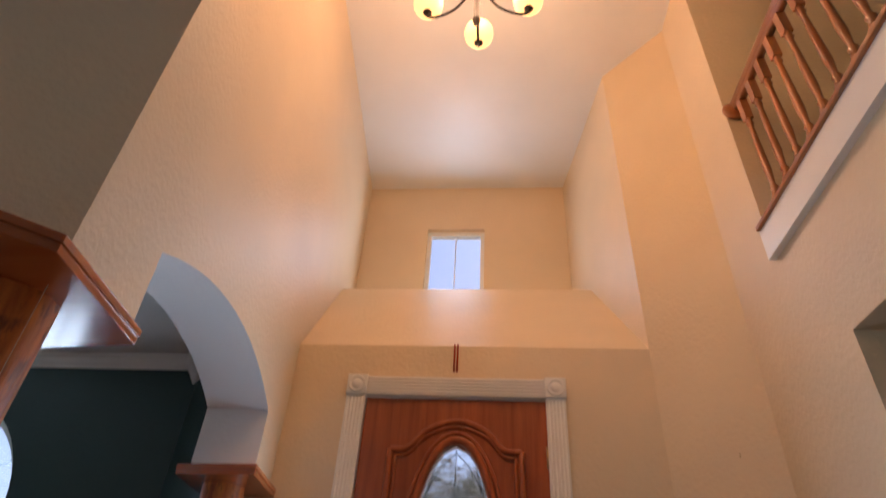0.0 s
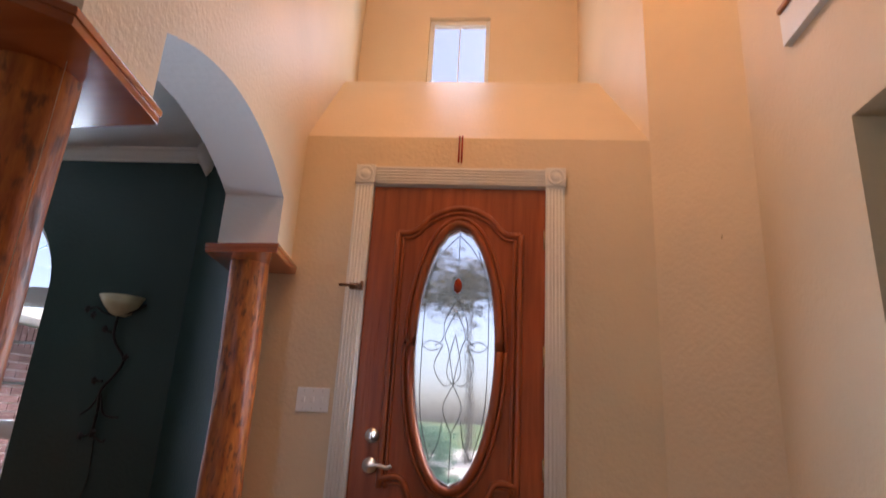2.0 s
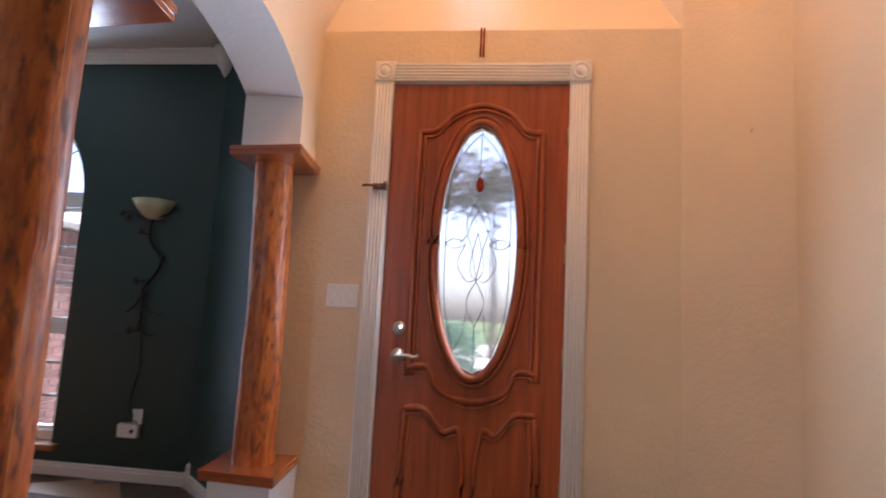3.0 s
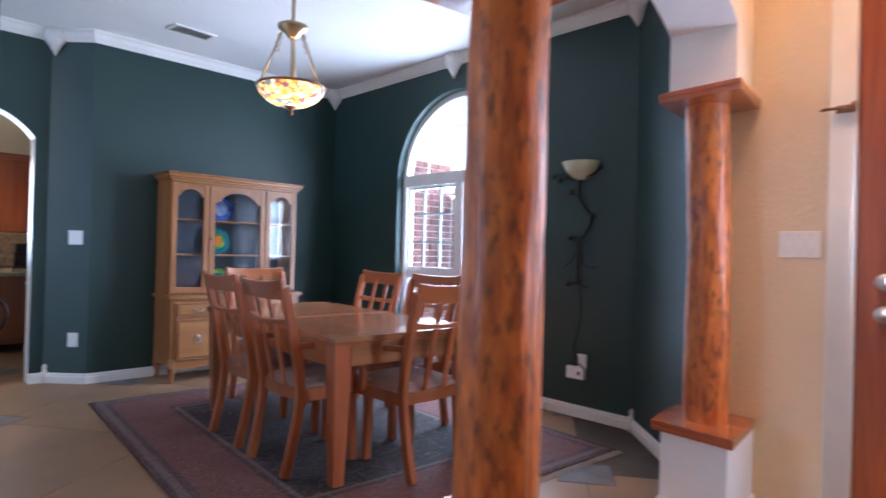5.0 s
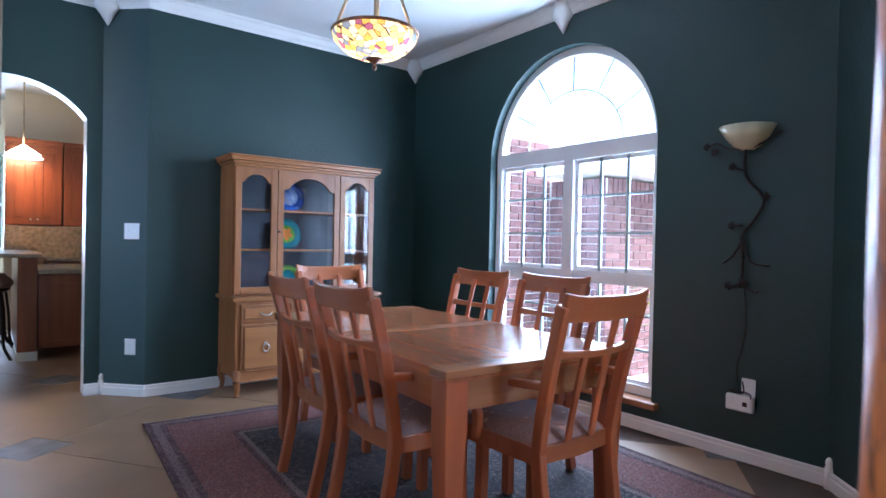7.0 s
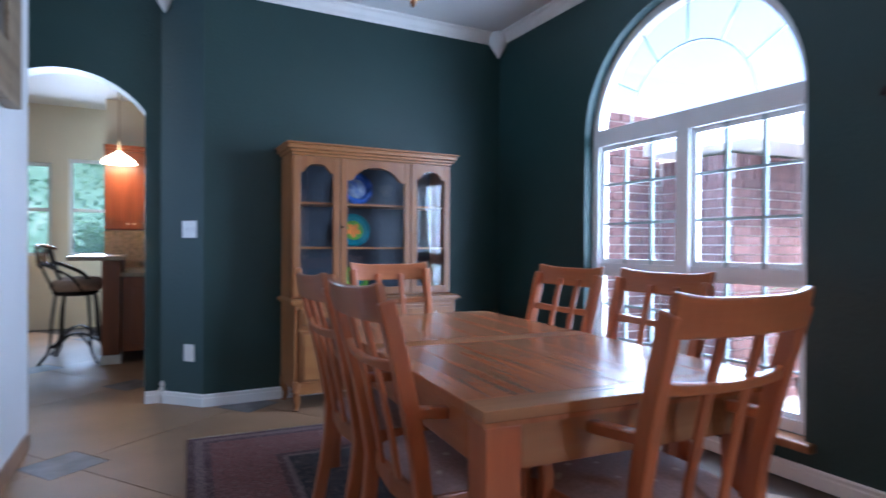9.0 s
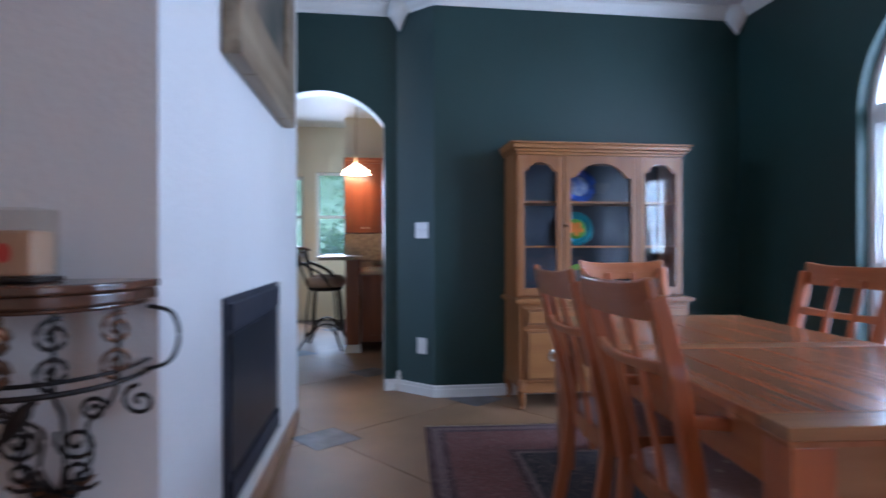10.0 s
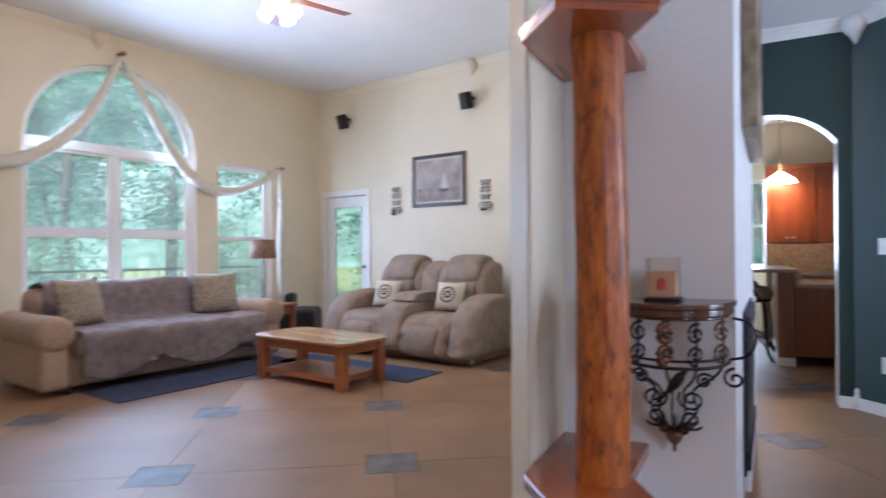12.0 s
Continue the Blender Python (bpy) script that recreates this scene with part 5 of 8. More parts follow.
M_BULB_ON = glow("lamp_bulb", (1.0, 0.80, 0.50), 4)
LX, LY = -3.234, 1.857
LAMP_RIM, LAMP_R = 2.135, 0.193
t = thing("pendant_lamp", (LX, LY, 0), "stained-glass bowl lamp hanging over the dining table", "pendant lamp")
bm = bmesh.new()
lathe(bm, [(LAMP_R * math.sin(a) * (1.0 if a < 1.2 else 1.02), LAMP_RIM - 0.122 * math.cos(a)) for a in [0.12 + (math.pi / 2 - 0.12) * i / 14 for i in range(15)]], seg=40)
part("glass_bowl", bm, M_STAINED, t, "leaded stained-glass bowl in amber, plum and white")
bm = bmesh.new()
tube(bm, [(LAMP_R * 1.02 * math.cos(a), LAMP_R * 1.02 * math.sin(a), LAMP_RIM) for a in [2 * math.pi * k / 40 for k in range(41)]], 0.008, 8)
part("rim", bm, M_BRONZE, t)
bm = bmesh.new()
lathe(bm, [(0.001, LAMP_RIM - 0.172), (0.008, LAMP_RIM - 0.167), (0.012, LAMP_RIM - 0.152), (0.006, LAMP_RIM - 0.142), (0.03, LAMP_RIM - 0.127), (0.045, LAMP_RIM - 0.117), (0.001, LAMP_RIM - 0.112)], seg=16)
part("finial", bm, M_BRONZE, t)
bm = bmesh.new()
lathe(bm, [(0.02, LAMP_RIM + 0.29), (0.035, LAMP_RIM + 0.305), (0.045, LAMP_RIM + 0.325), (0.085, LAMP_RIM + 0.35), (0.09, LAMP_RIM + 0.37), (0.02, LAMP_RIM + 0.375), (0.012, LAMP_RIM + 0.42), (0.012, DTOP - 0.03), (0.06, DTOP - 0.02), (0.065, DTOP)], seg=24)
part("crown_cup", bm, M_BRASS, t)
bm = bmesh.new()
tube(bm, [(0, 0, LAMP_RIM - 0.135), (0, 0, LAMP_RIM + 0.30)], 0.009, 8)
part("stem", bm, M_BRASS, t)
for k in range(3):
    a = 2 * math.pi * (k + 0.2) / 3
    bm = bmesh.new()
    c, s = math.cos(a), math.sin(a)
    tube(bm, [(0.07 * c, 0.07 * s, LAMP_RIM + 0.315), (LAMP_R * 0.98 * c, LAMP_R * 0.98 * s, LAMP_RIM + 0.005)], 0.007, 8)
    for q in (0.02, 0.05, 0.08):
        f = q / 0.45
        r = 0.07 + (LAMP_R - 0.07) * f * 1.3
        tube(bm, [(r * c + 0.014 * math.cos(b) * c, r * s + 0.014 * math.cos(b) * s, LAMP_RIM + 0.315 - q * 1.3 + 0.016 * math.sin(b)) for b in [2 * math.pi * i / 10 for i in range(11)]], 0.003, 5)
    part("hanger_rod", bm, M_BRASS, t)
for k in range(3):
    a = 2 * math.pi * k / 3
    bm = bmesh.new()
    lathe(bm, [(0.001, -0.05), (0.025, -0.03), (0.03, 0.0), (0.015, 0.04), (0.012, 0.06)], Matrix.Translation((0.08 * math.cos(a), 0.08 * math.sin(a), LAMP_RIM - 0.03)), 12)
    part("bulb", bm, M_BULB_ON, t)
bulb("dining_lamp_light", (LX, LY, LAMP_RIM - 0.02), 0.36, WARM, 0.09)

# ceiling vent
t = thing("ceiling_vent", pose(-4.97, 1.92, DTOP, 0, 0, 4), "white slatted ceiling vent", "vent")
bm = bmesh.new()
for a in ((-0.09, 0.09, -0.17, -0.15), (-0.09, 0.09, 0.15, 0.17), (-0.09, -0.07, -0.15, 0.15), (0.07, 0.09, -0.15, 0.15)):
    box(bm, *a, -0.012, -0.0005)
part("frame", bm, M_TRIM, t)
bm = bmesh.new()
box(bm, -0.07, 0.07, -0.15, 0.15, -0.003, -0.001)
part("backing", bm, material("duct_grey", (0.30, 0.30, 0.30), 0.7), t)
for k in range(12):
    bm = bmesh.new()
    box(bm, -0.07, 0.07, -0.009, 0.009, -0.0015, 0.0015, Matrix.Translation((0, -0.138 + k * 0.025, -0.008)) @ Matrix.Rotation(radians(40), 4, "X"))
    part("slat", bm, M_TRIM, t)

# ---- vine sconce on the green wall ----
M_SHADE = material("cream_glass_shade", (0.62, 0.60, 0.40), 0.2, vary=0.12, scale=9)
t = thing("wall_sconce", (-2.39, DY, 0), "dark vine-shaped iron wall sconce with a cream glass bowl", "wall sconce")
bm = bmesh.new()
lathe(bm, [(0.03, 1.715), (0.07, 1.735), (0.115, 1.785), (0.15, 1.845), (0.146, 1.845), (0.11, 1.79), (0.065, 1.745), (0.03, 1.725)], Matrix.Translation((0, -0.003, 0)), 20, 180, 360)
part("glass_bowl", bm, M_SHADE, t, "cream glass half bowl")
stem = smooth_path([(0.0, -0.03, 1.72), (0.0, -0.035, 1.60), (0.03, -0.03, 1.53), (0.10, -0.03, 1.44), (0.06, -0.03, 1.34), (-0.01, -0.03, 1.24), (0.0, -0.03, 1.12), (-0.01, -0.03, 0.96)], 6)
bm = bmesh.new()
tube(bm, stem, 0.009, 8)
part("stem", bm, M_IRON, t)
for pts in ([(0, -0.03, 1.72), (-0.1, -0.03, 1.735), (-0.16, -0.03, 1.77), (-0.22, -0.03, 1.755)], [(0, -0.03, 1.72), (0.1, -0.03, 1.75), (0.18, -0.03, 1.80)], [(0.0, -0.03, 1.60), (-0.06, -0.03, 1.62)], [(-0.01, -0.03, 1.30), (-0.06, -0.03, 1.30)], [(-0.01, -0.03, 1.22), (-0.05, -0.03, 1.14), (-0.11, -0.03, 1.09)], [(0.0, -0.03, 1.22), (0.03, -0.03, 1.12), (0.07, -0.03, 1.09), (0.14, -0.03, 1.085)], [(-0.01, -0.03, 0.98), (-0.07, -0.03, 0.96)], [(-0.01, -0.03, 0.98), (0.06, -0.03, 0.94), (0.09, -0.03, 0.95)]):
    bm = bmesh.new()
    tube(bm, smooth_path(pts, 5), 0.0065, 7)
    part("twig", bm, M_IRON, t)
for x, z in ((-0.22, 1.755), (-0.17, 1.72), (-0.07, 1.63), (0.11, 1.455), (-0.065, 1.30), (-0.075, 0.965), (0.0, 0.99)):
    bm = bmesh.new()
    for k in range(5):
        a = 2 * math.pi * k / 5
        prism(bm, oval(10, 0.014, 0.009, (0.013, 0)), -0.003, 0.003, Matrix.Translation((x, -0.042, z)) @ XZ @ Matrix.Rotation(a, 4, "Z") @ Matrix.Rotation(0.5, 4, "Y"))
    part("flower", bm, M_IRON, t)
bm = bmesh.new()
tube(bm, smooth_path([(0.0, -0.01, 0.96), (0.015, -0.008, 0.75), (-0.01, -0.008, 0.6), (-0.03, -0.008, 0.52), (-0.02, -0.01, 0.42)], 6), 0.003, 6)
part("cord", bm, M_IRON, t)
plate("wall_outlet", (-2.355, DY, 0.40), 0.075, 0.118, "white outlet under the vine sconce", 0)
t = thing("plug_adapter", (-2.385, DY - 0.012, 0.325), "white plug-in adapter with a cord in the outlet", "adapter")
bm = bmesh.new()
rbox(bm, -0.075, 0.075, -0.04, 0.0, -0.045, 0.045, 0.012)
part("case", bm, M_PLASTIC, t)
bm = bmesh.new()
box(bm, 0.02, 0.045, -0.0415, -0.0405, -0.012, 0.012)
part("print", bm, M_IRON, t, "dark printed square")
bm = bmesh.new()
tube(bm, smooth_path([(-0.06, -0.03, 0.05), (-0.02, -0.05, 0.085), (0.02, -0.03, 0.06), (0.01, -0.02, 0.12)], 5), 0.004, 6)
tube(bm, smooth_path([(0.05, -0.03, 0.0), (0.06, -0.04, 0.06), (-0.02, -0.045, 0.07), (-0.07, -0.03, 0.065)], 5), 0.004, 6)
part("cord", bm, M_IRON, t)

# ---- fireplace, picture and shelf on the chimney wall ----
FW = Matrix.Translation((-2.86, 0.385, 0)) @ Matrix.Rotation(math.atan2(0.06, -2.29), 4, "Z")  # x runs along the wall, -y out of it
M_FIRE = material("dark_firebox", (0.026, 0.028, 0.042), 0.62, vary=0.3, scale=10)
M_FIRE_GLASS = material("dark_fire_glass", (0.022, 0.024, 0.034), 0.32, vary=0.3)
t = thing("fireplace", FW, "dark glazed fireplace set into the pale chimney wall", "fireplace")
FX0, FX1, FZ0, FZ1 = 0.54, 1.50, 0.20, 0.915
bm = bmesh.new()
box(bm, FX0, FX1, -0.012, -0.003, FZ0, FZ1)
part("surround", bm, M_FIRE, t)
bm = bmesh.new()
box(bm, FX0 + 0.05, FX1 - 0.06, -0.02, -0.013, FZ0 + 0.12, FZ1 - 0.13)
part("glass_front", bm, M_FIRE_GLASS, t, "opaque dark glass")
for z0, z1 in ((FZ0 + 0.02, FZ0 + 0.10), (FZ1 - 0.11, FZ1 - 0.02)):
    bm = bmesh.new()
    rbox(bm, FX0 + 0.03, FX1 - 0.03, -0.03, -0.0125, z0, z1, 0.004)
    part("louvre", bm, M_FIRE, t)
for nm, a in (("side_trim", (FX1, FX1 + 0.07, -0.03, -0.001, FZ0 - 0.06, FZ1 + 0.0)), ("bottom_trim", (FX0, FX1, -0.03, -0.001, FZ0 - 0.06, FZ0))):
    bm = bmesh.new()
    rbox(bm, *a, 0.004)
    part(nm, bm, M_TRIM, t)
M_TAN = material("tan_base_board", (0.42, 0.24, 0.15), 0.4, vary=0.15)
bm = bmesh.new()
box(bm, 0.02, 2.28, -0.012, -0.001, 0.0, 0.085, FW)
struct("baseboard_fire", bm, M_TAN, "tan baseboard along the chimney wall", "baseboard")

M_FRAME = wood("weathered_frame", (0.34, 0.25, 0.16), (0.17, 0.11, 0.065), 0.5, 0, 14, 1.5)
M_CANVAS = material("dusky_canvas", (0.16, 0.12, 0.09), 0.6, vary=0, base2=(0.035, 0.04, 0.03), scale=3)
t = thing("framed_picture", FW, "large weathered wooden frame with a dark picture over the fireplace", "picture")
PX0, PX1, PZ0, PZ1 = 0.53, 1.74, 1.72, 2.62
for nm, a in (("frame_side", (PX0, PX0 + 0.24, -0.07, -0.004, PZ0, PZ1)), ("frame_side", (PX1 - 0.24, PX1, -0.07, -0.004, PZ0, PZ1)), ("frame_rail", (PX0 + 0.241, PX1 - 0.241, -0.07, -0.004, PZ0, PZ0 + 0.24)), ("frame_rail", (PX0 + 0.241, PX1 - 0.241, -0.07, -0.004, PZ1 - 0.24, PZ1))):
    bm = bmesh.new()
    rbox(bm, *a, 0.008)
    part(nm, bm, M_FRAME, t)
bm = bmesh.new()
box(bm, PX0 + 0.2, PX1 - 0.2, -0.05, -0.02, PZ0 + 0.2, PZ1 - 0.2)
part("canvas", bm, M_CANVAS, t, "dark green picture")

SH = pose(-2.858, 0.185, 0, 0, 0, 90)  # x along the wall (towards +y), -y out of the wall
t = thing("wall_shelf", SH, "half-round wooden wall shelf on scrolled iron brackets", "shelf")
bm = bmesh.new()
hx, hy = 0.20, 0.30


def half_round(k, n=22):
    return [(hx * k * math.cos(math.pi * i / n), -hy * k * math.sin(math.pi * i / n) ** 0.8) for i in range(n + 1)]


for z0, z1, k in ((0.955, 0.966, 0.93), (0.966, 0.992, 0.985), (0.992, 1.012, 1.02)):
    prism(bm, half_round(k)[::-1], z0, z1 - 0.0004)
bent(part("shelf_board", bm, wood("dark_walnut", (0.16, 0.065, 0.035), (0.07, 0.028, 0.016), 0.22, 0, 14, 1.5, coat=0.5), t, "dark walnut board with a moulded edge"), 0.006, 3)
bm = bmesh.new()
rim = [(x, y, 0.80) for x, y in half_round(0.92)]
tube(bm, rim, 0.006, 8)
part("hoop", bm, M_IRON, t)
bm = bmesh.new()
tube(bm, [(x, y, 0.822) for x, y in half_round(0.89)], 0.0045, 8)
part("hoop", bm, M_IRON, t)
for ang in (25, 60, 90, 120, 155):
    c, s = math.cos(radians(ang)), math.sin(radians(ang))
    ex, ey = hx * 0.9 * c, -hy * 0.9 * abs(s) ** 0.8
    for dz, r0, ph, tn in ((0.912, 0.036, 1.2, 1.6), (0.842, 0.036, -1.6, -1.6)):
        bm = bmesh.new()
        sp = spiral(0, dz, r0, 0.006, ph, tn, 18)
        tube(bm, [(ex + p[0] * 0.7, ey + p[0] * 0.7, p[2]) for p in sp], 0.005 if ang != 90 else 0.011, 7)
        part("scroll", bm, M_BRONZE if ang in (90, 25, 155) else M_IRON, t)
    bm = bmesh.new()
    tube(bm, smooth_path([(ex, ey, 0.955), (ex * 1.02, ey * 1.02, 0.88), (ex, ey, 0.80), (ex * 0.80, ey * 0.72, 0.745), (ex * 0.40, ey * 0.38, 0.685), (ex * 0.46, ey * 0.42, 0.61), (0, -0.035, 0.525)], 6), 0.0046, 7)
    part("bracket_bar", bm, M_IRON, t)
for sx in (-1, 1):
    bm = bmesh.new()
    tube(bm, smooth_path([(sx * 0.19, -0.04, 0.95), (sx * 0.245, -0.05, 0.935), (sx * 0.262, -0.055, 0.88), (sx * 0.24, -0.05, 0.825), (sx * 0.185, -0.04, 0.805)], 6), 0.005, 7)
    part("side_loop", bm, M_IRON, t)
    for cx, cz, r0, ph, tn in ((0.20, 0.752, 0.038, 1.6, 1.4), (0.062, 0.662, 0.046, 2.6, 1.6), (0.06, 0.585, 0.040, -0.6, -1.5), (0.105, 0.735, 0.030, 0.2, 1.5), (0.035, 0.545, 0.024, 1.0, 1.3)):
        bm = bmesh.new()
        tube(bm, [(sx * p[0], -0.05 - 0.25 * (p[2] - 0.5), p[2]) for p in spiral(cx, cz, r0, 0.005, ph, tn, 18)], 0.005, 7)
        part("scroll", bm, M_IRON, t)
    bm = bmesh.new()
    prism(bm, [(0, 0), (sx * 0.05, 0.012), (sx * 0.085, 0.05), (sx * 0.04, 0.04)][::sx], -0.004, 0.004, Matrix.Translation((0, -0.05, 0.525)) @ XZ)
    part("leaf", bm, M_BRONZE, t)
bm = bmesh.new()
lathe(bm, [(0.001, 0.455), (0.008, 0.465), (0.006, 0.48), (0.022, 0.495), (0.03, 0.515), (0.036, 0.53), (0.02, 0.535), (0.001, 0.54)], Matrix.Translation((0, -0.045, 0)), 14)
part("finial", bm, M_BRONZE, t)
# little bird on the hoop
bm = bmesh.new()
lathe(bm, [(0.001, -0.055), (0.01, -0.04), (0.018, -0.01), (0.016, 0.02), (0.009, 0.035), (0.011, 0.045), (0.001, 0.056)], Matrix.Translation((0.03, -0.25, 0.755)) @ Matrix.Rotation(radians(35), 4, "Y"), 12)
tube(bm, [(0.0, -0.25, 0.715), (-0.035, -0.25, 0.675)], 0.006, 6, taper=[0.009, 0.003])
part("iron_bird", bm, M_IRON, t)

M_JAR = glass_mat("jar_glass", (0.96, 0.95, 0.93))
M_WAX = material("tan_wax", (0.55, 0.33, 0.20), 0.5, vary=0.1)
M_REDL = material("red_label", (0.55, 0.06, 0.04), 0.5, vary=0.1)
t = thing("candle_jar", SH @ pose(-0.02, -0.15, 1.0125), "square glass jar with a tan candle on a dark coaster", "candle")
bm = bmesh.new()
rbox(bm, -0.06, 0.06, -0.06, 0.06, 0.0, 0.01, 0.003)
part("coaster", bm, M_IRON, t)
bm = bmesh.new()
rbox(bm, -0.047, 0.047, -0.047, 0.047, 0.014, 0.105, 0.006)
part("wax", bm, M_WAX, t)
bm = bmesh.new()
for a in ((-0.052, 0.052, -0.052, -0.049), (-0.052, 0.052, 0.049, 0.052), (-0.052, -0.049, -0.049, 0.049), (0.049, 0.052, -0.049, 0.049)):
    box(bm, *a, 0.011, 0.15)
part("glass", bm, M_JAR, t).visible_shadow = False
bm = bmesh.new()
prism(bm, oval(14, 0.014, 0.02), 0.0, 0.001, Matrix.Translation((0.0, -0.0525, 0.06)) @ XZ)
part("label", bm, M_REDL, t, "small red label")

# ---- foyer chandelier ----
CX, CY, CZ = -0.03, 1.78, 4.0
t = thing("chandelier", (CX, CY, 0), "dark bronze chandelier with amber glass bowls", "chandelier")
bm = bmesh.new()
lathe(bm, [(0.001, CZ - 0.24), (0.012, CZ - 0.235), (0.02, CZ - 0.20), (0.014, CZ - 0.17), (0.016, CZ), (0.03, CZ + 0.1), (0.02, CZ + 0.2), (0.012, CZ + 0.25), (0.012, TALL - 0.04), (0.06, TALL - 0.03), (0.065, TALL)], seg=14)
part("stem", bm, M_IRON, t)
M_AMBERGL = bpy.data.materials.new("amber_glass")
M_AMBERGL.use_nodes = True
_b = M_AMBERGL.node_tree.nodes["Principled BSDF"]
_b.inputs["Base Color"].default_value, _b.inputs["Roughness"].default_value = (0.92, 0.62, 0.28, 1), 0.3
_b.inputs["Emission Color"].default_value, _b.inputs["Emission Strength"].default_value = (1.0, 0.55, 0.18, 1), 0.75
M_HOT = glow("chandelier_bulb", (1.0, 0.80, 0.50), 7)
for k, (r, dz) in enumerate([(0.275, 0.02)] * 5):
    a = radians(90 + 72 * k)
    x, y = r * math.cos(a), r * math.sin(a)
    if r:
        bm = bmesh.new()
        tube(bm, smooth_path([(0.012 * math.cos(a), 0.012 * math.sin(a), CZ + 0.12), (x * 0.4, y * 0.4, CZ - 0.03), (x * 0.8, y * 0.8, CZ - 0.05), (x, y, CZ - 0.01)], 6), 0.007, 8)
        part("arm", bm, M_IRON, t)
    bm = bmesh.new()
    lathe(bm, [(0.022, 0.0), (0.05, 0.012), (0.075, 0.05), (0.08, 0.09), (0.075, 0.12), (0.073, 0.12), (0.076, 0.09), (0.07, 0.052), (0.046, 0.018), (0.02, 0.006)], Matrix.Translation((x, y, CZ + dz)), 24)
    part("glass_bowl", bm, M_AMBERGL, t, "amber glass bowl")
    bm = bmesh.new()
    lathe(bm, [(0.001, -0.022), (0.01, -0.015), (0.022, -0.004), (0.026, 0.004), (0.001, 0.006)], Matrix.Translation((x, y, CZ + dz)), 14)
    part("socket_cup", bm, M_IRON, t)
    bm = bmesh.new()
    lathe(bm, [(0.001, 0.02), (0.02, 0.035), (0.028, 0.06), (0.02, 0.085), (0.001, 0.1)], Matrix.Translation((x, y, CZ + dz)), 12)
    part("bulb", bm, M_HOT, t)
bulb("chandelier_light", (CX, CY, CZ + 0.20), 12.0, AMBER, 0.2)
bulb("chandelier_low_light", (CX, CY, CZ - 0.32), 2.4, AMBER, 0.1)

# ---- landing rail ----
t = thing("landing_rail", (1.22, 0, 0), "orange oak balustrade with turned spindles on the landing", "balustrade")
bm = bmesh.new()
box(bm, -0.03, 0.0, -1.2, 2.23, 2.70, 2.845)
part("fascia", bm, M_TRIM, t, "white fascia board")
bm = bmesh.new()
rbox(bm, -0.045, 0.11, -1.2, 2.225, 2.846, 2.868, 0.005)
part("shoe_rail", bm, wood("rail_along", (0.50, 0.20, 0.07), (0.36, 0.12, 0.04), 0.3, 1, 18, 1.5, coat=0.3), t)
bm = bmesh.new()
tube(bm, [(0.04, y, 3.62) for y in (-1.2, 0, 1.0, 2.18)], 0.03, 10)
tube(bm, [(0.04, y, 3.595) for y in (-1.2, 0, 1.0, 2.18)], 0.022, 8)
part("handrail", bm, bpy.data.materials["rail_along"], t)
bm = bmesh.new()
lathe(bm, [(0.055, 0.0), (0.058, 0.012), (0.045, 0.022), (0.001, 0.024)], Matrix.Translation((0.04, 2.226, 3.61)) @ XZ, 20)
part("rosette", bm, M_RAIL, t)
SP = [(0.017, 0.10), (0.02, 0.115), (0.012, 0.13), (0.019, 0.145), (0.011, 0.165), (0.017, 0.25), (0.014, 0.40), (0.011, 0.535), (0.018, 0.55), (0.011, 0.565), (0.018, 0.58)]
for k in range(26):
    bm = bmesh.new()
    y = 2.13 - k * 0.115
    box(bm, 0.04 - 0.018, 0.04 + 0.018, y - 0.018, y + 0.018, 2.868, 2.97)
    box(bm, 0.04 - 0.018, 0.04 + 0.018, y - 0.018, y + 0.018, 3.447, 3.58)
    lathe(bm, SP, Matrix.Translation((0.04, y, 2.868)), 10)
    part("spindle", bm, M_RAIL, t)
# small hook on the slanted wall
t = thing("wall_hook", pose(1.10, 2.765, 2.06, 0, 0, -46), "tiny brass picture hook on the cream wall", "hook")
bm = bmesh.new()
tube(bm, [(0, -0.004, 0.012), (0, -0.004, -0.006), (0, -0.012, -0.010), (0, -0.014, -0.003)], 0.0025, 6)
part("hook", bm, M_BRASS, t)
# high window
t = thing("window_2", (-0.295, 4.30, 0), "small white sash window high over the door", "window", kind="structure")
bm = bmesh.new()
for a in ((-0.255, -0.22, 3.62, 4.46), (0.22, 0.255, 3.62, 4.46), (-0.22, 0.22, 3.62, 3.66), (-0.22, 0.22, 4.42, 4.46), (-0.22, 0.22, 3.80, 3.84)):
    box(bm, a[0], a[1], 0, 0.05, a[2], a[3])
part("window_frame", bm, M_WINDOW, t)
bm = bmesh.new()
box(bm, -0.004, 0.004, 0.02, 0.028, 3.66, 4.42)
part("muntin", bm, M_WINDOW, t)
bm = bmesh.new()
box(bm, -0.22, 0.22, 0.03, 0.034, 3.66, 4.42)
part("pane", bm, M_GLASS, t).visible_shadow = False

# ---- living room ----


def lthing(name, a, b, z, turn, label, category, group="", kind=""):
    return thing(name, LT @ pose(a, b, z, 0, 0, turn), label, category, group, kind)


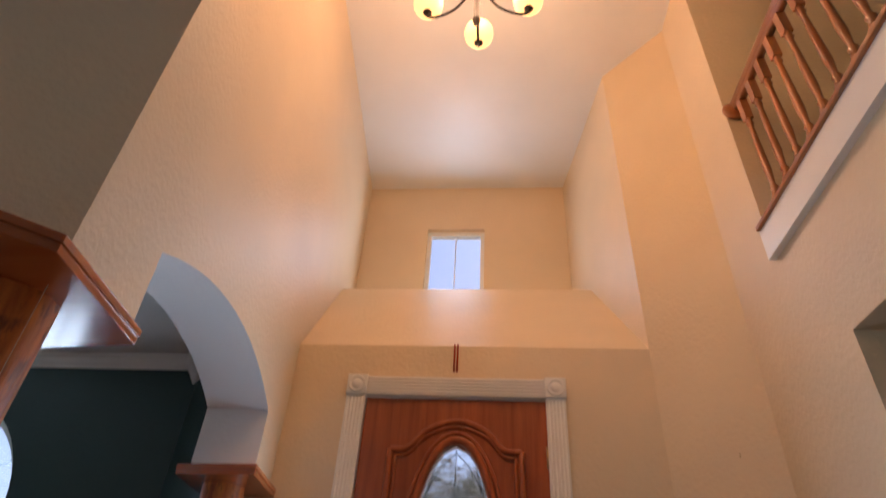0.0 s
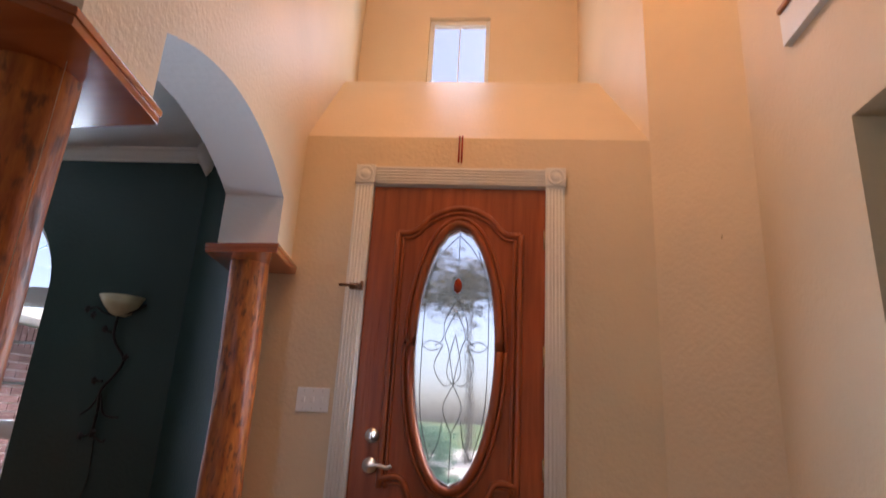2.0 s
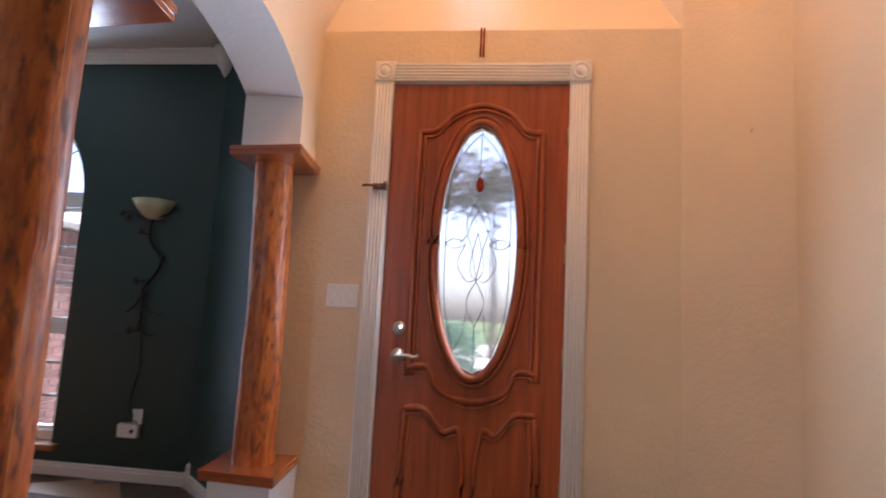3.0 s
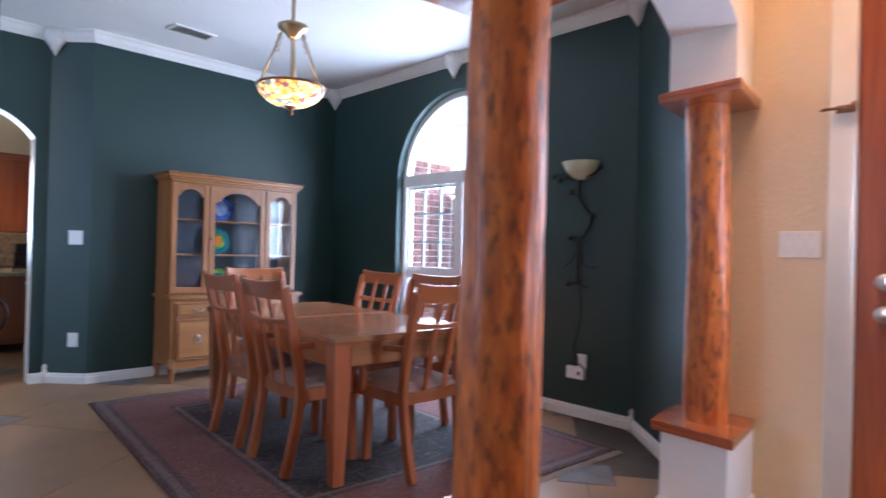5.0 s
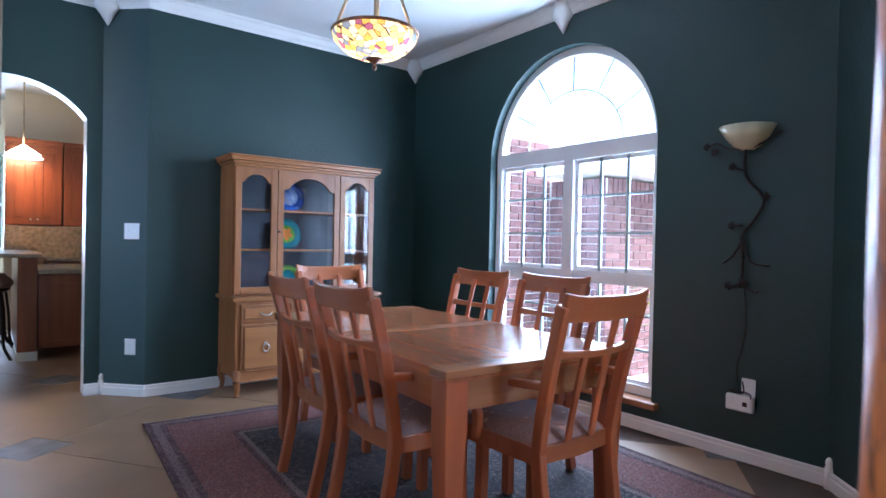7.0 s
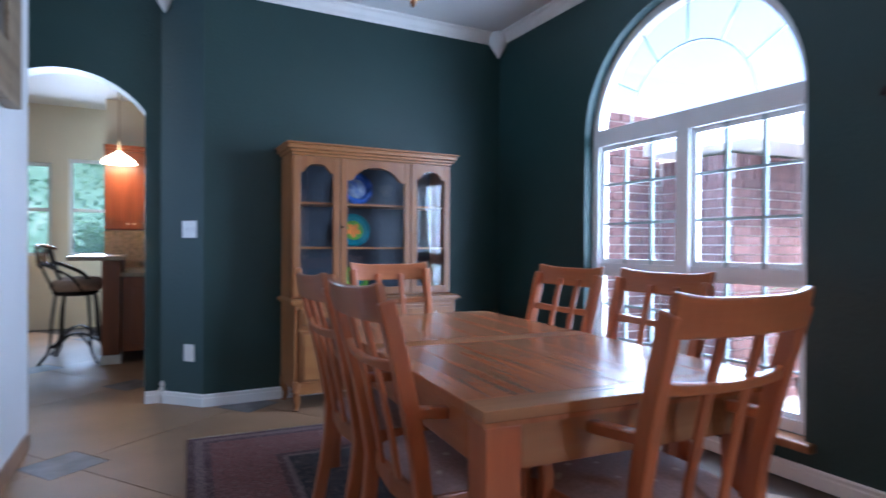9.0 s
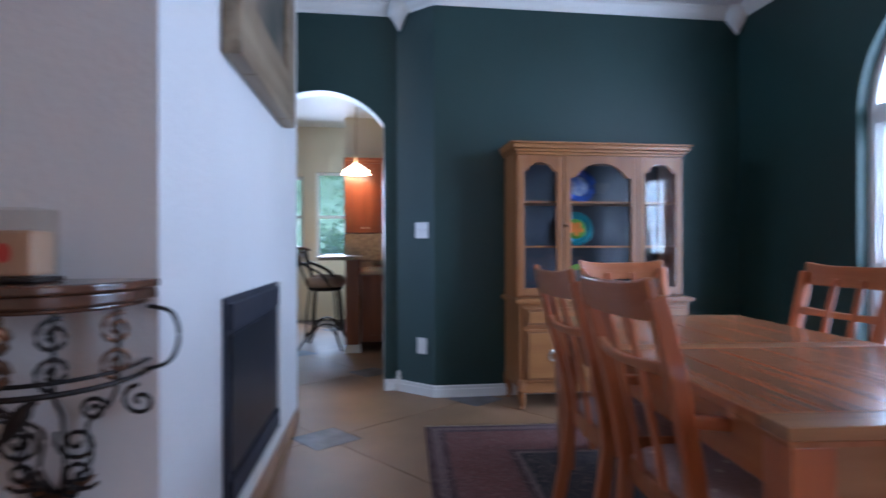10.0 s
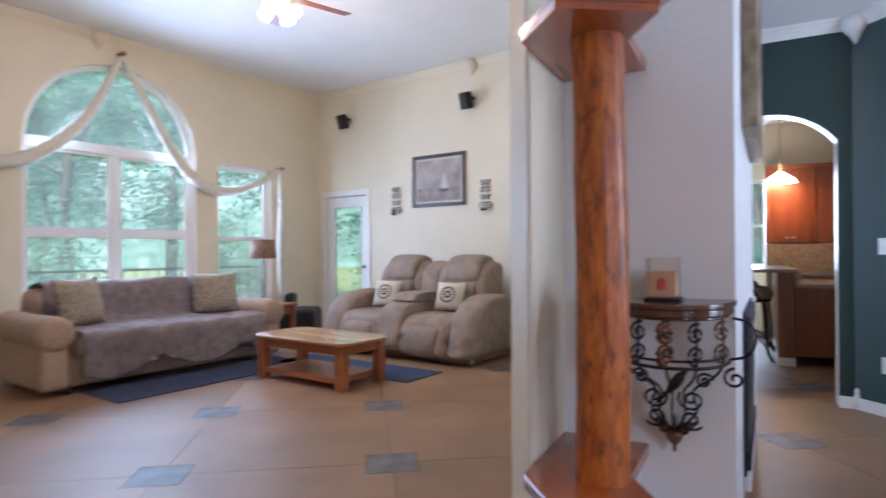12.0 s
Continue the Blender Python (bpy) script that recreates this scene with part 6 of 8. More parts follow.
arch_window("window_3", LT @ pose((LW["a0"] + LW["a1"]) / 2, -0.09, 0, 0, 0, 180), (LW["a1"] - LW["a0"]) / 2, LW["z0"], LW["zs"], LW["rise"], 1.43, "tall white arched living room window", muntins=False, glass=M_HAZED)
t = lthing("window_4", 1.36, -0.09, 0, 180, "narrow white sash window of the living room", "window", kind="structure")
bm = bmesh.new()
for a in ((-0.44, -0.385, 0.5, 2.42), (0.385, 0.44, 0.5, 2.42), (-0.385, 0.385, 0.5, 0.56), (-0.385, 0.385, 2.36, 2.42), (-0.385, 0.385, 1.36, 1.42)):
    box(bm, a[0], a[1], 0, 0.06, a[2], a[3])
part("window_frame", bm, M_WINDOW, t)
bm = bmesh.new()
box(bm, -0.385, 0.385, 0.028, 0.032, 0.56, 2.36)
part("pane", bm, M_HAZED, t).visible_shadow = False

t = lthing("patio_door", -0.05, 0.645, 0, 90, "white patio door with a tall clear glass panel", "door", kind="structure")
bm = bmesh.new()
for a in ((-0.43, -0.29, 0.01, 2.06), (0.29, 0.43, 0.01, 2.06), (-0.29, 0.29, 0.01, 0.30), (-0.29, 0.29, 1.90, 2.06)):
    box(bm, a[0], a[1], 0, 0.045, a[2], a[3])
part("door_leaf", bm, M_TRIM, t)
bm = bmesh.new()
box(bm, -0.29, 0.29, 0.02, 0.024, 0.30, 1.90)
part("pane", bm, M_HAZED, t).visible_shadow = False
for x in (-0.52, 0.435):
    bm = bmesh.new()
    rbox(bm, x, x + 0.085, -0.07, -0.05, 0.0, 2.07, 0.004)
    part("side_casing", bm, M_TRIM, t)
bm = bmesh.new()
rbox(bm, -0.52, 0.52, -0.07, -0.05, 2.071, 2.155, 0.004)
part("head_casing", bm, M_TRIM, t)
bm = bmesh.new()
lathe(bm, [(0.028, 0), (0.028, 0.006), (0.012, 0.012), (0.012, 0.03), (0.026, 0.045), (0.001, 0.062)], Matrix.Translation((0.37, 0, 0.97)) @ XZ, 14)
part("knob", bm, M_IRON, t)

# swag over the windows
M_SWAG = material("cream_sheer_cloth", (0.72, 0.68, 0.58), 0.9, vary=0.08, scale=20, bump=0.3, bump_scale=40)
t = lthing("window_swag", 0.15, 0.08, 0, 0, "cream cloth swag draped from hooks over the windows", "curtain")


def cloth_rope(pts, r0, nm):
    bm = bmesh.new()
    P = smooth_path(pts, 12)
    tp = [r0 * (0.45 + 0.75 * math.sin(math.pi * min(1, max(0, i / (len(P) - 1))))) for i in range(len(P))]
    tube(bm, P, r0, 12, taper=tp)
    for v in bm.verts:
        v.co.z += 0.012 * math.sin(v.co.x * 60 + v.co.y * 40)
        v.co.y = v.co.y * 0.8
    part(nm, bm, M_SWAG, t)


cloth_rope([(2.97, 0, 3.52), (2.75, 0, 3.15), (2.5, 0, 2.72), (2.2, 0, 2.30), (1.85, 0, 2.06), (1.5, 0, 2.04), (1.1, 0, 2.18), (0.65, 0, 2.43)], 0.058, "swag_drape")
cloth_rope([(2.97, 0, 3.52), (3.15, 0, 3.12), (3.4, 0, 2.68), (3.75, 0, 2.32), (4.15, 0, 2.12), (4.6, 0, 2.12), (5.2, 0, 2.43)], 0.058, "swag_drape")
cloth_rope([(0.66, 0, 2.42), (0.64, 0.01, 1.9), (0.66, 0.0, 1.2), (0.65, 0.0, 0.55)], 0.05, "swag_tail")
for a, z in ((2.97, 3.54), (0.65, 2.45), (5.2, 2.45)):
    bm = bmesh.new()
    lathe(bm, [(0.03, -0.06), (0.03, -0.052), (0.01, -0.045), (0.01, 0.03), (0.026, 0.04), (0.001, 0.05)], Matrix.Translation((a, -0.02, z)) @ XZ, 12)
    part("hook", bm, M_BRONZE, t)
for a, z, d in ((0.40, 2.55, 0.06), (0.27, 2.48, 0.05)):
    t = lthing("wall_cover", a, 0.001, z, 180, "small blank cover plate on the cream wall", "cover plate", "small wall plates")
    bm = bmesh.new()
    rbox(bm, -d / 2, d / 2, -0.006, 0, -d / 2, d / 2, 0.002)
    part("plate", bm, M_LIVING, t)

# pictures, sconces, speakers on the far wall: local x along the wall, -y into the room
t = lthing("sailing_picture", 0.002, 2.44, 2.18, 90, "framed sepia picture of a sailing boat", "picture")
M_PFRAME = material("dark_picture_frame", (0.05, 0.035, 0.028), 0.35, vary=0.2)
M_MAT = material("pale_mat_board", (0.60, 0.55, 0.50), 0.7, vary=0.03)
M_SEP1 = material("sepia_sky", (0.26, 0.20, 0.18), 0.5, vary=0, base2=(0.50, 0.44, 0.40), scale=5)
M_SEP2 = material("sepia_sea", (0.40, 0.32, 0.28), 0.5, vary=0, base2=(0.20, 0.14, 0.12), scale=9)
for a in ((-0.445, -0.40, -0.36, 0.36), (0.40, 0.445, -0.36, 0.36), (-0.40, 0.40, -0.36, -0.315), (-0.40, 0.40, 0.315, 0.36)):
    bm = bmesh.new()
    rbox(bm, a[0], a[1], -0.03, 0, a[2], a[3], 0.004)
    part("frame_bar", bm, M_PFRAME, t)
bm = bmesh.new()
box(bm, -0.40, 0.40, -0.012, -0.002, -0.315, 0.315)
part("mat", bm, M_MAT, t)
for nm, z0, z1, m_ in (("sky_print", -0.10, 0.285, M_SEP1), ("sea_print", -0.285, -0.10, M_SEP2)):
    bm = bmesh.new()
    box(bm, -0.37, 0.37, -0.0145, -0.0125, z0, z1)
    part(nm, bm, m_, t)
for nm, pts, m_ in (("sail_print", [(0.06, -0.11), (0.17, -0.11), (0.12, 0.06)], M_MAT), ("sail_print", [(0.04, -0.10), (0.10, -0.10), (0.11, 0.11)], M_MAT), ("hull_print", [(0.0, -0.13), (0.04, -0.16), (0.14, -0.16), (0.18, -0.13)], M_PFRAME)):
    bm = bmesh.new()
    prism(bm, pts, 0.0, 0.0012, Matrix.Translation((0, -0.0148, 0)) @ XZ)
    part(nm, bm, m_, t)
for b in (1.69, 3.2):
    t = lthing("scroll_sconce", 0.002, b, 1.92, 90, "dark scrolled iron candle sconce on the cream wall", "wall sconce", "scroll sconces")
    for sx in (-1, 1):
        for cx, cz, r0, ph, tn in ((0.04, 0.17, 0.045, 0.5, 1.3), (0.04, 0.08, 0.045, 2.5, -1.3), (0.045, -0.02, 0.04, 0.5, 1.3), (0.05, -0.13, 0.055, 2.5, -1.3)):
            bm = bmesh.new()
            tube(bm, [(sx * p[0], -0.02, p[2]) for p in spiral(cx, cz, r0, 0.006, ph, tn, 16)], 0.006, 6)
            part("scroll", bm, M_IRON, t)
    bm = bmesh.new()
    lathe(bm, [(0.01, -0.20), (0.045, -0.185), (0.05, -0.175), (0.02, -0.17)], Matrix.Translation((0, -0.07, 0)), 14)
    part("cup", bm, M_IRON, t)
    bm = bmesh.new()
    lathe(bm, [(0.024, -0.172), (0.024, -0.11), (0.001, -0.108)], Matrix.Translation((0, -0.07, 0)), 12)
    part("candle", bm, M_IRON if b < 2 else M_MAT, t)
for b, z in ((0.76, 3.24), (3.02, 3.22)):
    t = lthing("wall_speaker", 0.0, b, z, 90, "small black speaker on a swivel bracket", "speaker", "wall speakers")
    bm = bmesh.new()
    rbox(bm, -0.075, 0.075, -0.20, -0.08, -0.11, 0.11, 0.018, Matrix.Rotation(radians(18), 4, "X") @ Matrix.Rotation(radians(-20), 4, "Z"))
    part("cabinet", bm, M_IRON, t)
    bm = bmesh.new()
    tube(bm, [(0, -0.0, 0.0), (0, -0.06, 0.01), (0, -0.1, 0.03)], 0.018, 8)
    part("bracket", bm, M_IRON, t)

# ceiling fan
FA, FB, FZ = 3.32, 3.15, 3.36
t = lthing("ceiling_fan", FA, FB, 0, 20, "ceiling fan with dark red-brown blades and a lit lamp cluster", "ceiling fan")
bm = bmesh.new()
lathe(bm, [(0.02, FZ - 0.16), (0.05, FZ - 0.13), (0.05, FZ - 0.08), (0.10, FZ - 0.06), (0.12, FZ), (0.10, FZ + 0.06), (0.03, FZ + 0.09), (0.014, FZ + 0.10), (0.014, LIV - 0.05), (0.06, LIV - 0.04), (0.07, LIV)], seg=24)
part("motor", bm, M_BRASS, t)
M_BLADE = wood("mahogany_blade", (0.18, 0.045, 0.03), (0.10, 0.024, 0.016), 0.3, 0, 12, 1.2, coat=0.3)
M_FANLIT = glow("fan_lamp_glass", (1.0, 0.86, 0.66), 9)
for k in range(5):
    bm = bmesh.new()
    rbox(bm, 0.2, 0.66, -0.065, 0.065, -0.004, 0.004, 0.003, Matrix.Rotation(radians(72 * k), 4, "Z") @ Matrix.Translation((0, 0, FZ + 0.01)) @ Matrix.Rotation(radians(10), 4, "X"))
    part("blade", bm, M_BLADE, t)
    bm = bmesh.new()
    rbox(bm, 0.10, 0.24, -0.02, 0.02, -0.010, -0.004, 0.002, Matrix.Rotation(radians(72 * k), 4, "Z") @ Matrix.Translation((0, 0, FZ + 0.01)))
    part("blade_iron", bm, M_BRASS, t)
for k in range(4):
    bm = bmesh.new()
    lathe(bm, [(0.02, 0.0), (0.035, 0.03), (0.055, 0.09), (0.05, 0.11), (0.001, 0.112)], Matrix.Translation((0.07 * math.cos(math.pi / 2 * k), 0.07 * math.sin(math.pi / 2 * k), FZ - 0.10)) @ Matrix.Rotation(math.pi / 2 * k, 4, "Z") @ Matrix.Rotation(radians(125), 4, "Y"), 14)
    part("lamp_shade", bm, M_FANLIT, t, "lit white glass shade")
v = LT @ Vector((FA, FB, FZ - 0.3))
bulb("fan_light", v, 8, (1.0, 0.80, 0.58), 0.12)

# soft seats


def pillow_mesh(bm, w, h, d, m=None, n=12):
    rows = {}
    for s in (1, -1):
        for i in range(n + 1):
            for j in range(n + 1):
                u, v_ = 2 * i / n - 1, 2 * j / n - 1
                e = (max(0, 1 - abs(u) ** 3) * max(0, 1 - abs(v_) ** 3)) ** 0.6
                p = 1 - 0.06 * (1 - abs(u)) * abs(v_) ** 3
                q = 1 - 0.06 * (1 - abs(v_)) * abs(u) ** 3
                if s == -1 and (i in (0, n) or j in (0, n)):
                    rows[s, i, j] = rows[1, i, j]
                else:
                    rows[s, i, j] = bm.verts.new((u * w / 2 * q, s * d / 2 * e, v_ * h / 2 * p))
    for s in (1, -1):
        for i in range(n):
            for j in range(n):
                bm.faces.new((rows[s, i, j], rows[s, i + 1, j], rows[s, i + 1, j + 1], rows[s, i, j + 1])).smooth = True
    if m:
        bmesh.ops.transform(bm, matrix=m, verts=list(set(rows.values())))


def puff(parent, name, x0, x1, y0, y1, z0, z1, r, mat, wob=0.010, seed=0.0, label="", m=None):
    """A soft upholstered block."""
    bm = bmesh.new()
    rbox(bm, x0, x1, y0, y1, z0, z1, r, None, 4)
    bmesh.ops.subdivide_edges(bm, edges=[e for e in bm.edges if e.calc_length() > 0.12], cuts=5, use_grid_fill=True)
    for v in bm.verts:
        q = v.co * 5 + Vector((seed, seed, seed))
        v.co += Vector((noise.noise(q), noise.noise(q + Vector((7, 0, 0))), noise.noise(q + Vector((0, 9, 0))))) * wob
    for f in bm.faces:
        f.smooth = True
    if m:
        bmesh.ops.transform(bm, matrix=m, verts=bm.verts[:])
    return part(name, bm, mat, parent, label)


M_SOFA = material("beige_sofa_fabric", (0.44, 0.32, 0.24), 0.95, vary=0.12, scale=40, bump=0.35, bump_scale=220)
M_THROW = material("grey_lilac_throw", (0.235, 0.195, 0.20), 0.95, vary=0.2, scale=14, bump=0.6, bump_scale=26)
M_PILLOW = material("tapestry_pillow", (0.42, 0.34, 0.25), 0.95, vary=0, base2=(0.20, 0.17, 0.15), scale=28)
M_SUEDE = material("taupe_suede", (0.30, 0.22, 0.17), 0.85, vary=0.18, scale=9, bump=0.25, bump_scale=90)
M_CREAMP = material("cream_pillow", (0.66, 0.58, 0.46), 0.95, vary=0.06, scale=60)
# sofa faces +b; local x along a
t = lthing("sofa", 3.36, 0.64, 0, 0, "beige rolled-arm sofa under a grey-lilac throw", "sofa")
puff(t, "base", -0.98, 0.98, 0.08, 1.05, 0.05, 0.32, 0.05, M_SOFA, 0.006)
puff(t, "back", -1.02, 1.02, 0.02, 0.36, 0.2, 0.86, 0.12, M_SOFA, 0.015)
for s in (-1, 1):
    puff(t, "seat_cushion", *( (0.0, 0.95) if s > 0 else (-0.95, 0.0)), 0.30, 1.12, 0.31, 0.49, 0.06, M_SOFA, 0.012, s)
    bm = bmesh.new()
    x = s * 1.10
    lathe(bm, [(0.001, 0.0), (0.10, 0.004), (0.145, 0.02), (0.15, 0.06), (0.145, 0.5), (0.15, 1.0), (0.13, 1.06), (0.001, 1.07)], Matrix.Translation((x, 1.12, 0.52)) @ Matrix.Rotation(radians(90), 4, "X"), 22)
    part("arm_roll", bm, M_SOFA, t)
    puff(t, "arm", x - 0.11, x + 0.11, 0.06, 1.10, 0.05, 0.53, 0.05, M_SOFA, 0.006, 3 + s)
    for y in (0.16, 1.0):
        bm = bmesh.new()
        lathe(bm, [(0.03, 0.0), (0.035, 0.06)], Matrix.Translation((s * 0.98, y, 0)), 10)
        part("foot", bm, M_PFRAME, t)
bm = bmesh.new()
nx, prof = 56, [(1.145, 0.14), (1.15, 0.30), (1.155, 0.46), (1.08, 0.515), (0.85, 0.512), (0.6, 0.51), (0.42, 0.53), (0.385, 0.62), (0.37, 0.78), (0.33, 0.885), (0.22, 0.91), (0.08, 0.885), (0.0, 0.80), (-0.01, 0.6)]
prof = [(p.y, p.z) for p in smooth_path([(0, y, z) for y, z in prof], 4)]
rows = []
for i in range(nx + 1):
    x = -0.94 + 1.86 * i / nx
    row = []
    for j, (y, z) in enumerate(prof):
        w = noise.noise(Vector((x * 4, j * 0.16, 0.3))) * 0.022 + noise.noise(Vector((x * 11, j * 0.4, 2.3))) * 0.010
        cut = 1 + 0.03 * math.sin(x * 5)
        row.append(bm.verts.new((x, y + (w + 0.012 if z < 0.5 or y < 0.45 else 0), z + (w + 0.014 if z > 0.4 else 0.05 * math.sin(x * 7) * (z < 0.2)))))
    rows.append(row)
for a, b in zip(rows, rows[1:]):
    for j in range(len(prof) - 1):
        bm.faces.new((a[j], b[j], b[j + 1], a[j + 1])).smooth = True
ob = part("throw", bm, M_THROW, t, "crumpled grey-lilac throw")
ob.modifiers.new("cloth_thickness", "SOLIDIFY").thickness = 0.012
for a, b, z, rz, tilt in ((4.08, 1.26, 0.74, 22, 18), (2.66, 1.22, 0.74, -20, 16)):
    t = lthing("throw_pillow", a, b, z, rz, "tapestry throw pillow on the sofa", "pillow", "sofa pillows")
    bm = bmesh.new()
    pillow_mesh(bm, 0.50, 0.46, 0.18, Matrix.Rotation(radians(tilt), 4, "X"))
    part("cushion", bm, M_PILLOW, t)

# reclining loveseat faces +a


def soft_slab(parent, name, prof, x0, x1, mat, round_=0.30, p=2.6, seed=0.0, wob=0.012):
    """Upholstery: a side outline of (y, z) carried from x0 to x1 and drawn in towards both ends."""
    loop = [(q.y, q.z) for q in smooth_path([(0, *c) for c in prof + prof[:1]], 5)[:-1]]
    cy, cz = sum(c[0] for c in loop) / len(loop), sum(c[1] for c in loop) / len(loop)
    bm = bmesh.new()
    rows, n = [], 16
    for i in range(n + 1):
        u = -math.cos(math.pi * i / n)
        k = 1 - round_ * (1 - (1 - min(1, abs(u)) ** p) ** (1 / p))
        row = []
        for y, z in loop:
            x = (x0 + x1) / 2 + u * (x1 - x0) / 2
            q = Vector((x, y, z)) * 5 + Vector((seed, seed, 0))
            w = wob * noise.noise(q)
            row.append(bm.verts.new((x, cy + (y - cy) * (k + w / 0.3), cz + (z - cz) * (k + w / 0.3))))
        rows.append(row)
    m = len(loop)
    for r0, r1 in zip(rows, rows[1:]):
        for j in range(m):
            bm.faces.new((r0[j], r0[(j + 1) % m], r1[(j + 1) % m], r1[j])).smooth = True
    bm.faces.new(rows[0][::-1])
    bm.faces.new(rows[-1])
    return part(name, bm, mat, parent)


t = lthing("reclining_loveseat", 0.40, 2.88, 0, -90, "taupe suede reclining loveseat with a console between the seats", "loveseat")
t.scale = (1.10, 1.10, 1.08)
ARM = [(0.05, 0.07), (0.04, 0.48), (0.14, 0.60), (0.38, 0.66), (0.62, 0.665), (0.82, 0.62), (0.98, 0.50), (1.07, 0.34), (1.10, 0.18), (1.05, 0.06)]
BACK = [(0.12, 0.36), (0.16, 0.80), (0.30, 0.84), (0.43, 0.76), (0.49, 0.60), (0.50, 0.44), (0.40, 0.36)]
HEAD = [(0.02, 0.76), (-0.02, 0.95), (0.06, 1.05), (0.22, 1.07), (0.35, 1.0), (0.42, 0.86), (0.40, 0.77), (0.25, 0.73)]
WING = [(0.02, 0.40), (0.0, 0.90), (0.10, 0.99), (0.24, 0.98), (0.36, 0.86), (0.42, 0.62), (0.40, 0.42)]
SEAT = [(0.35, 0.20), (0.35, 0.41), (0.50, 0.46), (0.84, 0.47), (1.0, 0.44), (1.07, 0.36), (1.05, 0.22)]
FOOT = [(0.92, 0.07), (0.95, 0.30), (1.05, 0.37), (1.13, 0.31), (1.15, 0.18), (1.10, 0.07)]
for s in (-1, 1):
    lo, hi = (-0.70, -0.14) if s < 0 else (0.14, 0.70)
    soft_slab(t, "back_cushion", BACK, lo + 0.08, hi - 0.08, M_SUEDE, 0.18, seed=s)
    soft_slab(t, "headrest", HEAD, lo + 0.07, hi - 0.07, M_SUEDE, 0.22, seed=s + 2)
    for e0, e1 in ((lo - 0.03, lo + 0.12), (hi - 0.12, hi + 0.03)):
        soft_slab(t, "back_wing", WING, e0, e1, M_SUEDE, 0.22, 2.0, e0)
    soft_slab(t, "seat", SEAT, lo - 0.01, hi + 0.01, M_SUEDE, 0.14, seed=s + 4)
    soft_slab(t, "footrest", FOOT, lo + 0.10, hi - 0.10, M_SUEDE, 0.20, seed=s + 6)
    for e0, e1 in ((lo, lo + 0.12), (hi - 0.12, hi)):
        soft_slab(t, "seat_bolster", [(y * 1.01, z * 0.98) for y, z in SEAT[:4]] + [(1.02, 0.42), (1.10, 0.28), (1.10, 0.08), (0.6, 0.08)], e0, e1, M_SUEDE, 0.16, 2.0, e1)
    soft_slab(t, "arm", ARM, *((0.69, 0.99) if s > 0 else (-0.99, -0.69)), M_SUEDE, 0.22, 2.2, s + 8)
soft_slab(t, "console", [(0.15, 0.10), (0.15, 0.52), (0.32, 0.57), (0.88, 0.57), (1.04, 0.50), (1.10, 0.34), (1.08, 0.09)], -0.15, 0.15, M_SUEDE, 0.12, 3.0, 1.3)
soft_slab(t, "console_lid", [(0.32, 0.56), (0.31, 0.62), (0.40, 0.665), (0.76, 0.665), (0.85, 0.63), (0.85, 0.57)], -0.15, 0.15, M_SUEDE, 0.15, 2.4, 2.3)
soft_slab(t, "console_back", WING, -0.13, 0.13, M_SUEDE, 0.2, 2.2, 3.3)
puff(t, "base", -0.90, 0.90, 0.14, 0.95, 0.0, 0.24, 0.03, M_SUEDE, 0.004, 5.3)
for b in (2.41, 3.35):
    t = lthing("medallion_pillow", 1.07, b, 0.68, -82, "cream pillow with a dark medallion ring", "pillow", "loveseat pillows")
    bm = bmesh.new()
    tl = Matrix.Rotation(radians(22), 4, "X")
    pillow_mesh(bm, 0.36, 0.34, 0.15, tl)
    part("cushion", bm, M_CREAMP, t)
    for r, k in ((0.085, 16), (0.035, 8)):
        bm = bmesh.new()
        for i in range(k):
            a = 2 * math.pi * i / k
            prism(bm, oval(8, 0.016, 0.012), -0.004, 0.012, tl @ Matrix.Translation((r * math.cos(a), 0.0735 - r * 0.10, r * math.sin(a))) @ Matrix.Rotation(radians(-90), 4, "X"))
        part("medallion", bm, M_PFRAME, t, "dark printed ring")

# coffee table, end table, lamp, rugs
t = lthing("coffee_table", 2.72, 2.99, 0, 90, "honey oak coffee table with a lower shelf", "coffee table")
M_CT = wood("oak_coffee_table", (0.50, 0.17, 0.065), (0.36, 0.105, 0.036), 0.28, 0, 12, 1.2, coat=0.3)
bm = bmesh.new()
c8 = [(-0.62, -0.24), (-0.54, -0.33), (0.54, -0.33), (0.62, -0.24), (0.62, 0.24), (0.54, 0.33), (-0.54, 0.33), (-0.62, 0.24)]
prism(bm, c8, 0.385, 0.415)
bent(part("tabletop", bm, wood("pale_oak_top", (0.60, 0.36, 0.17), (0.50, 0.27, 0.12), 0.22, 0, 12, 1.2, coat=0.4), t), 0.008, 3)
for sx in (-1, 1):
    for sy in (-1, 1):
        bm = bmesh.new()
        rbox(bm, sx * 0.52 - 0.045, sx * 0.52 + 0.045, sy * 0.24 - 0.045, sy * 0.24 + 0.045, 0, 0.384, 0.008)
        part("leg", bm, M_CT, t)
for s in (-1, 1):
    bm = bmesh.new()
    rbox(bm, -0.475, 0.475, s * 0.25 - 0.014, s * 0.25 + 0.014, 0.30, 0.384, 0.004)
    part("apron", bm, M_CT, t)
    bm = bmesh.new()
    rbox(bm, s * 0.53 - 0.014, s * 0.53 + 0.014, -0.195, 0.195, 0.30, 0.384, 0.004)
    part("apron", bm, M_CT, t)
bm = bmesh.new()
rbox(bm, -0.475, 0.475, -0.26, 0.26, 0.05, 0.10, 0.006)
part("lower_shelf", bm, M_CT, t)
t = lthing("end_table", 1.86, 1.05, 0, 0, "reddish wooden end table beside the sofa", "end table")
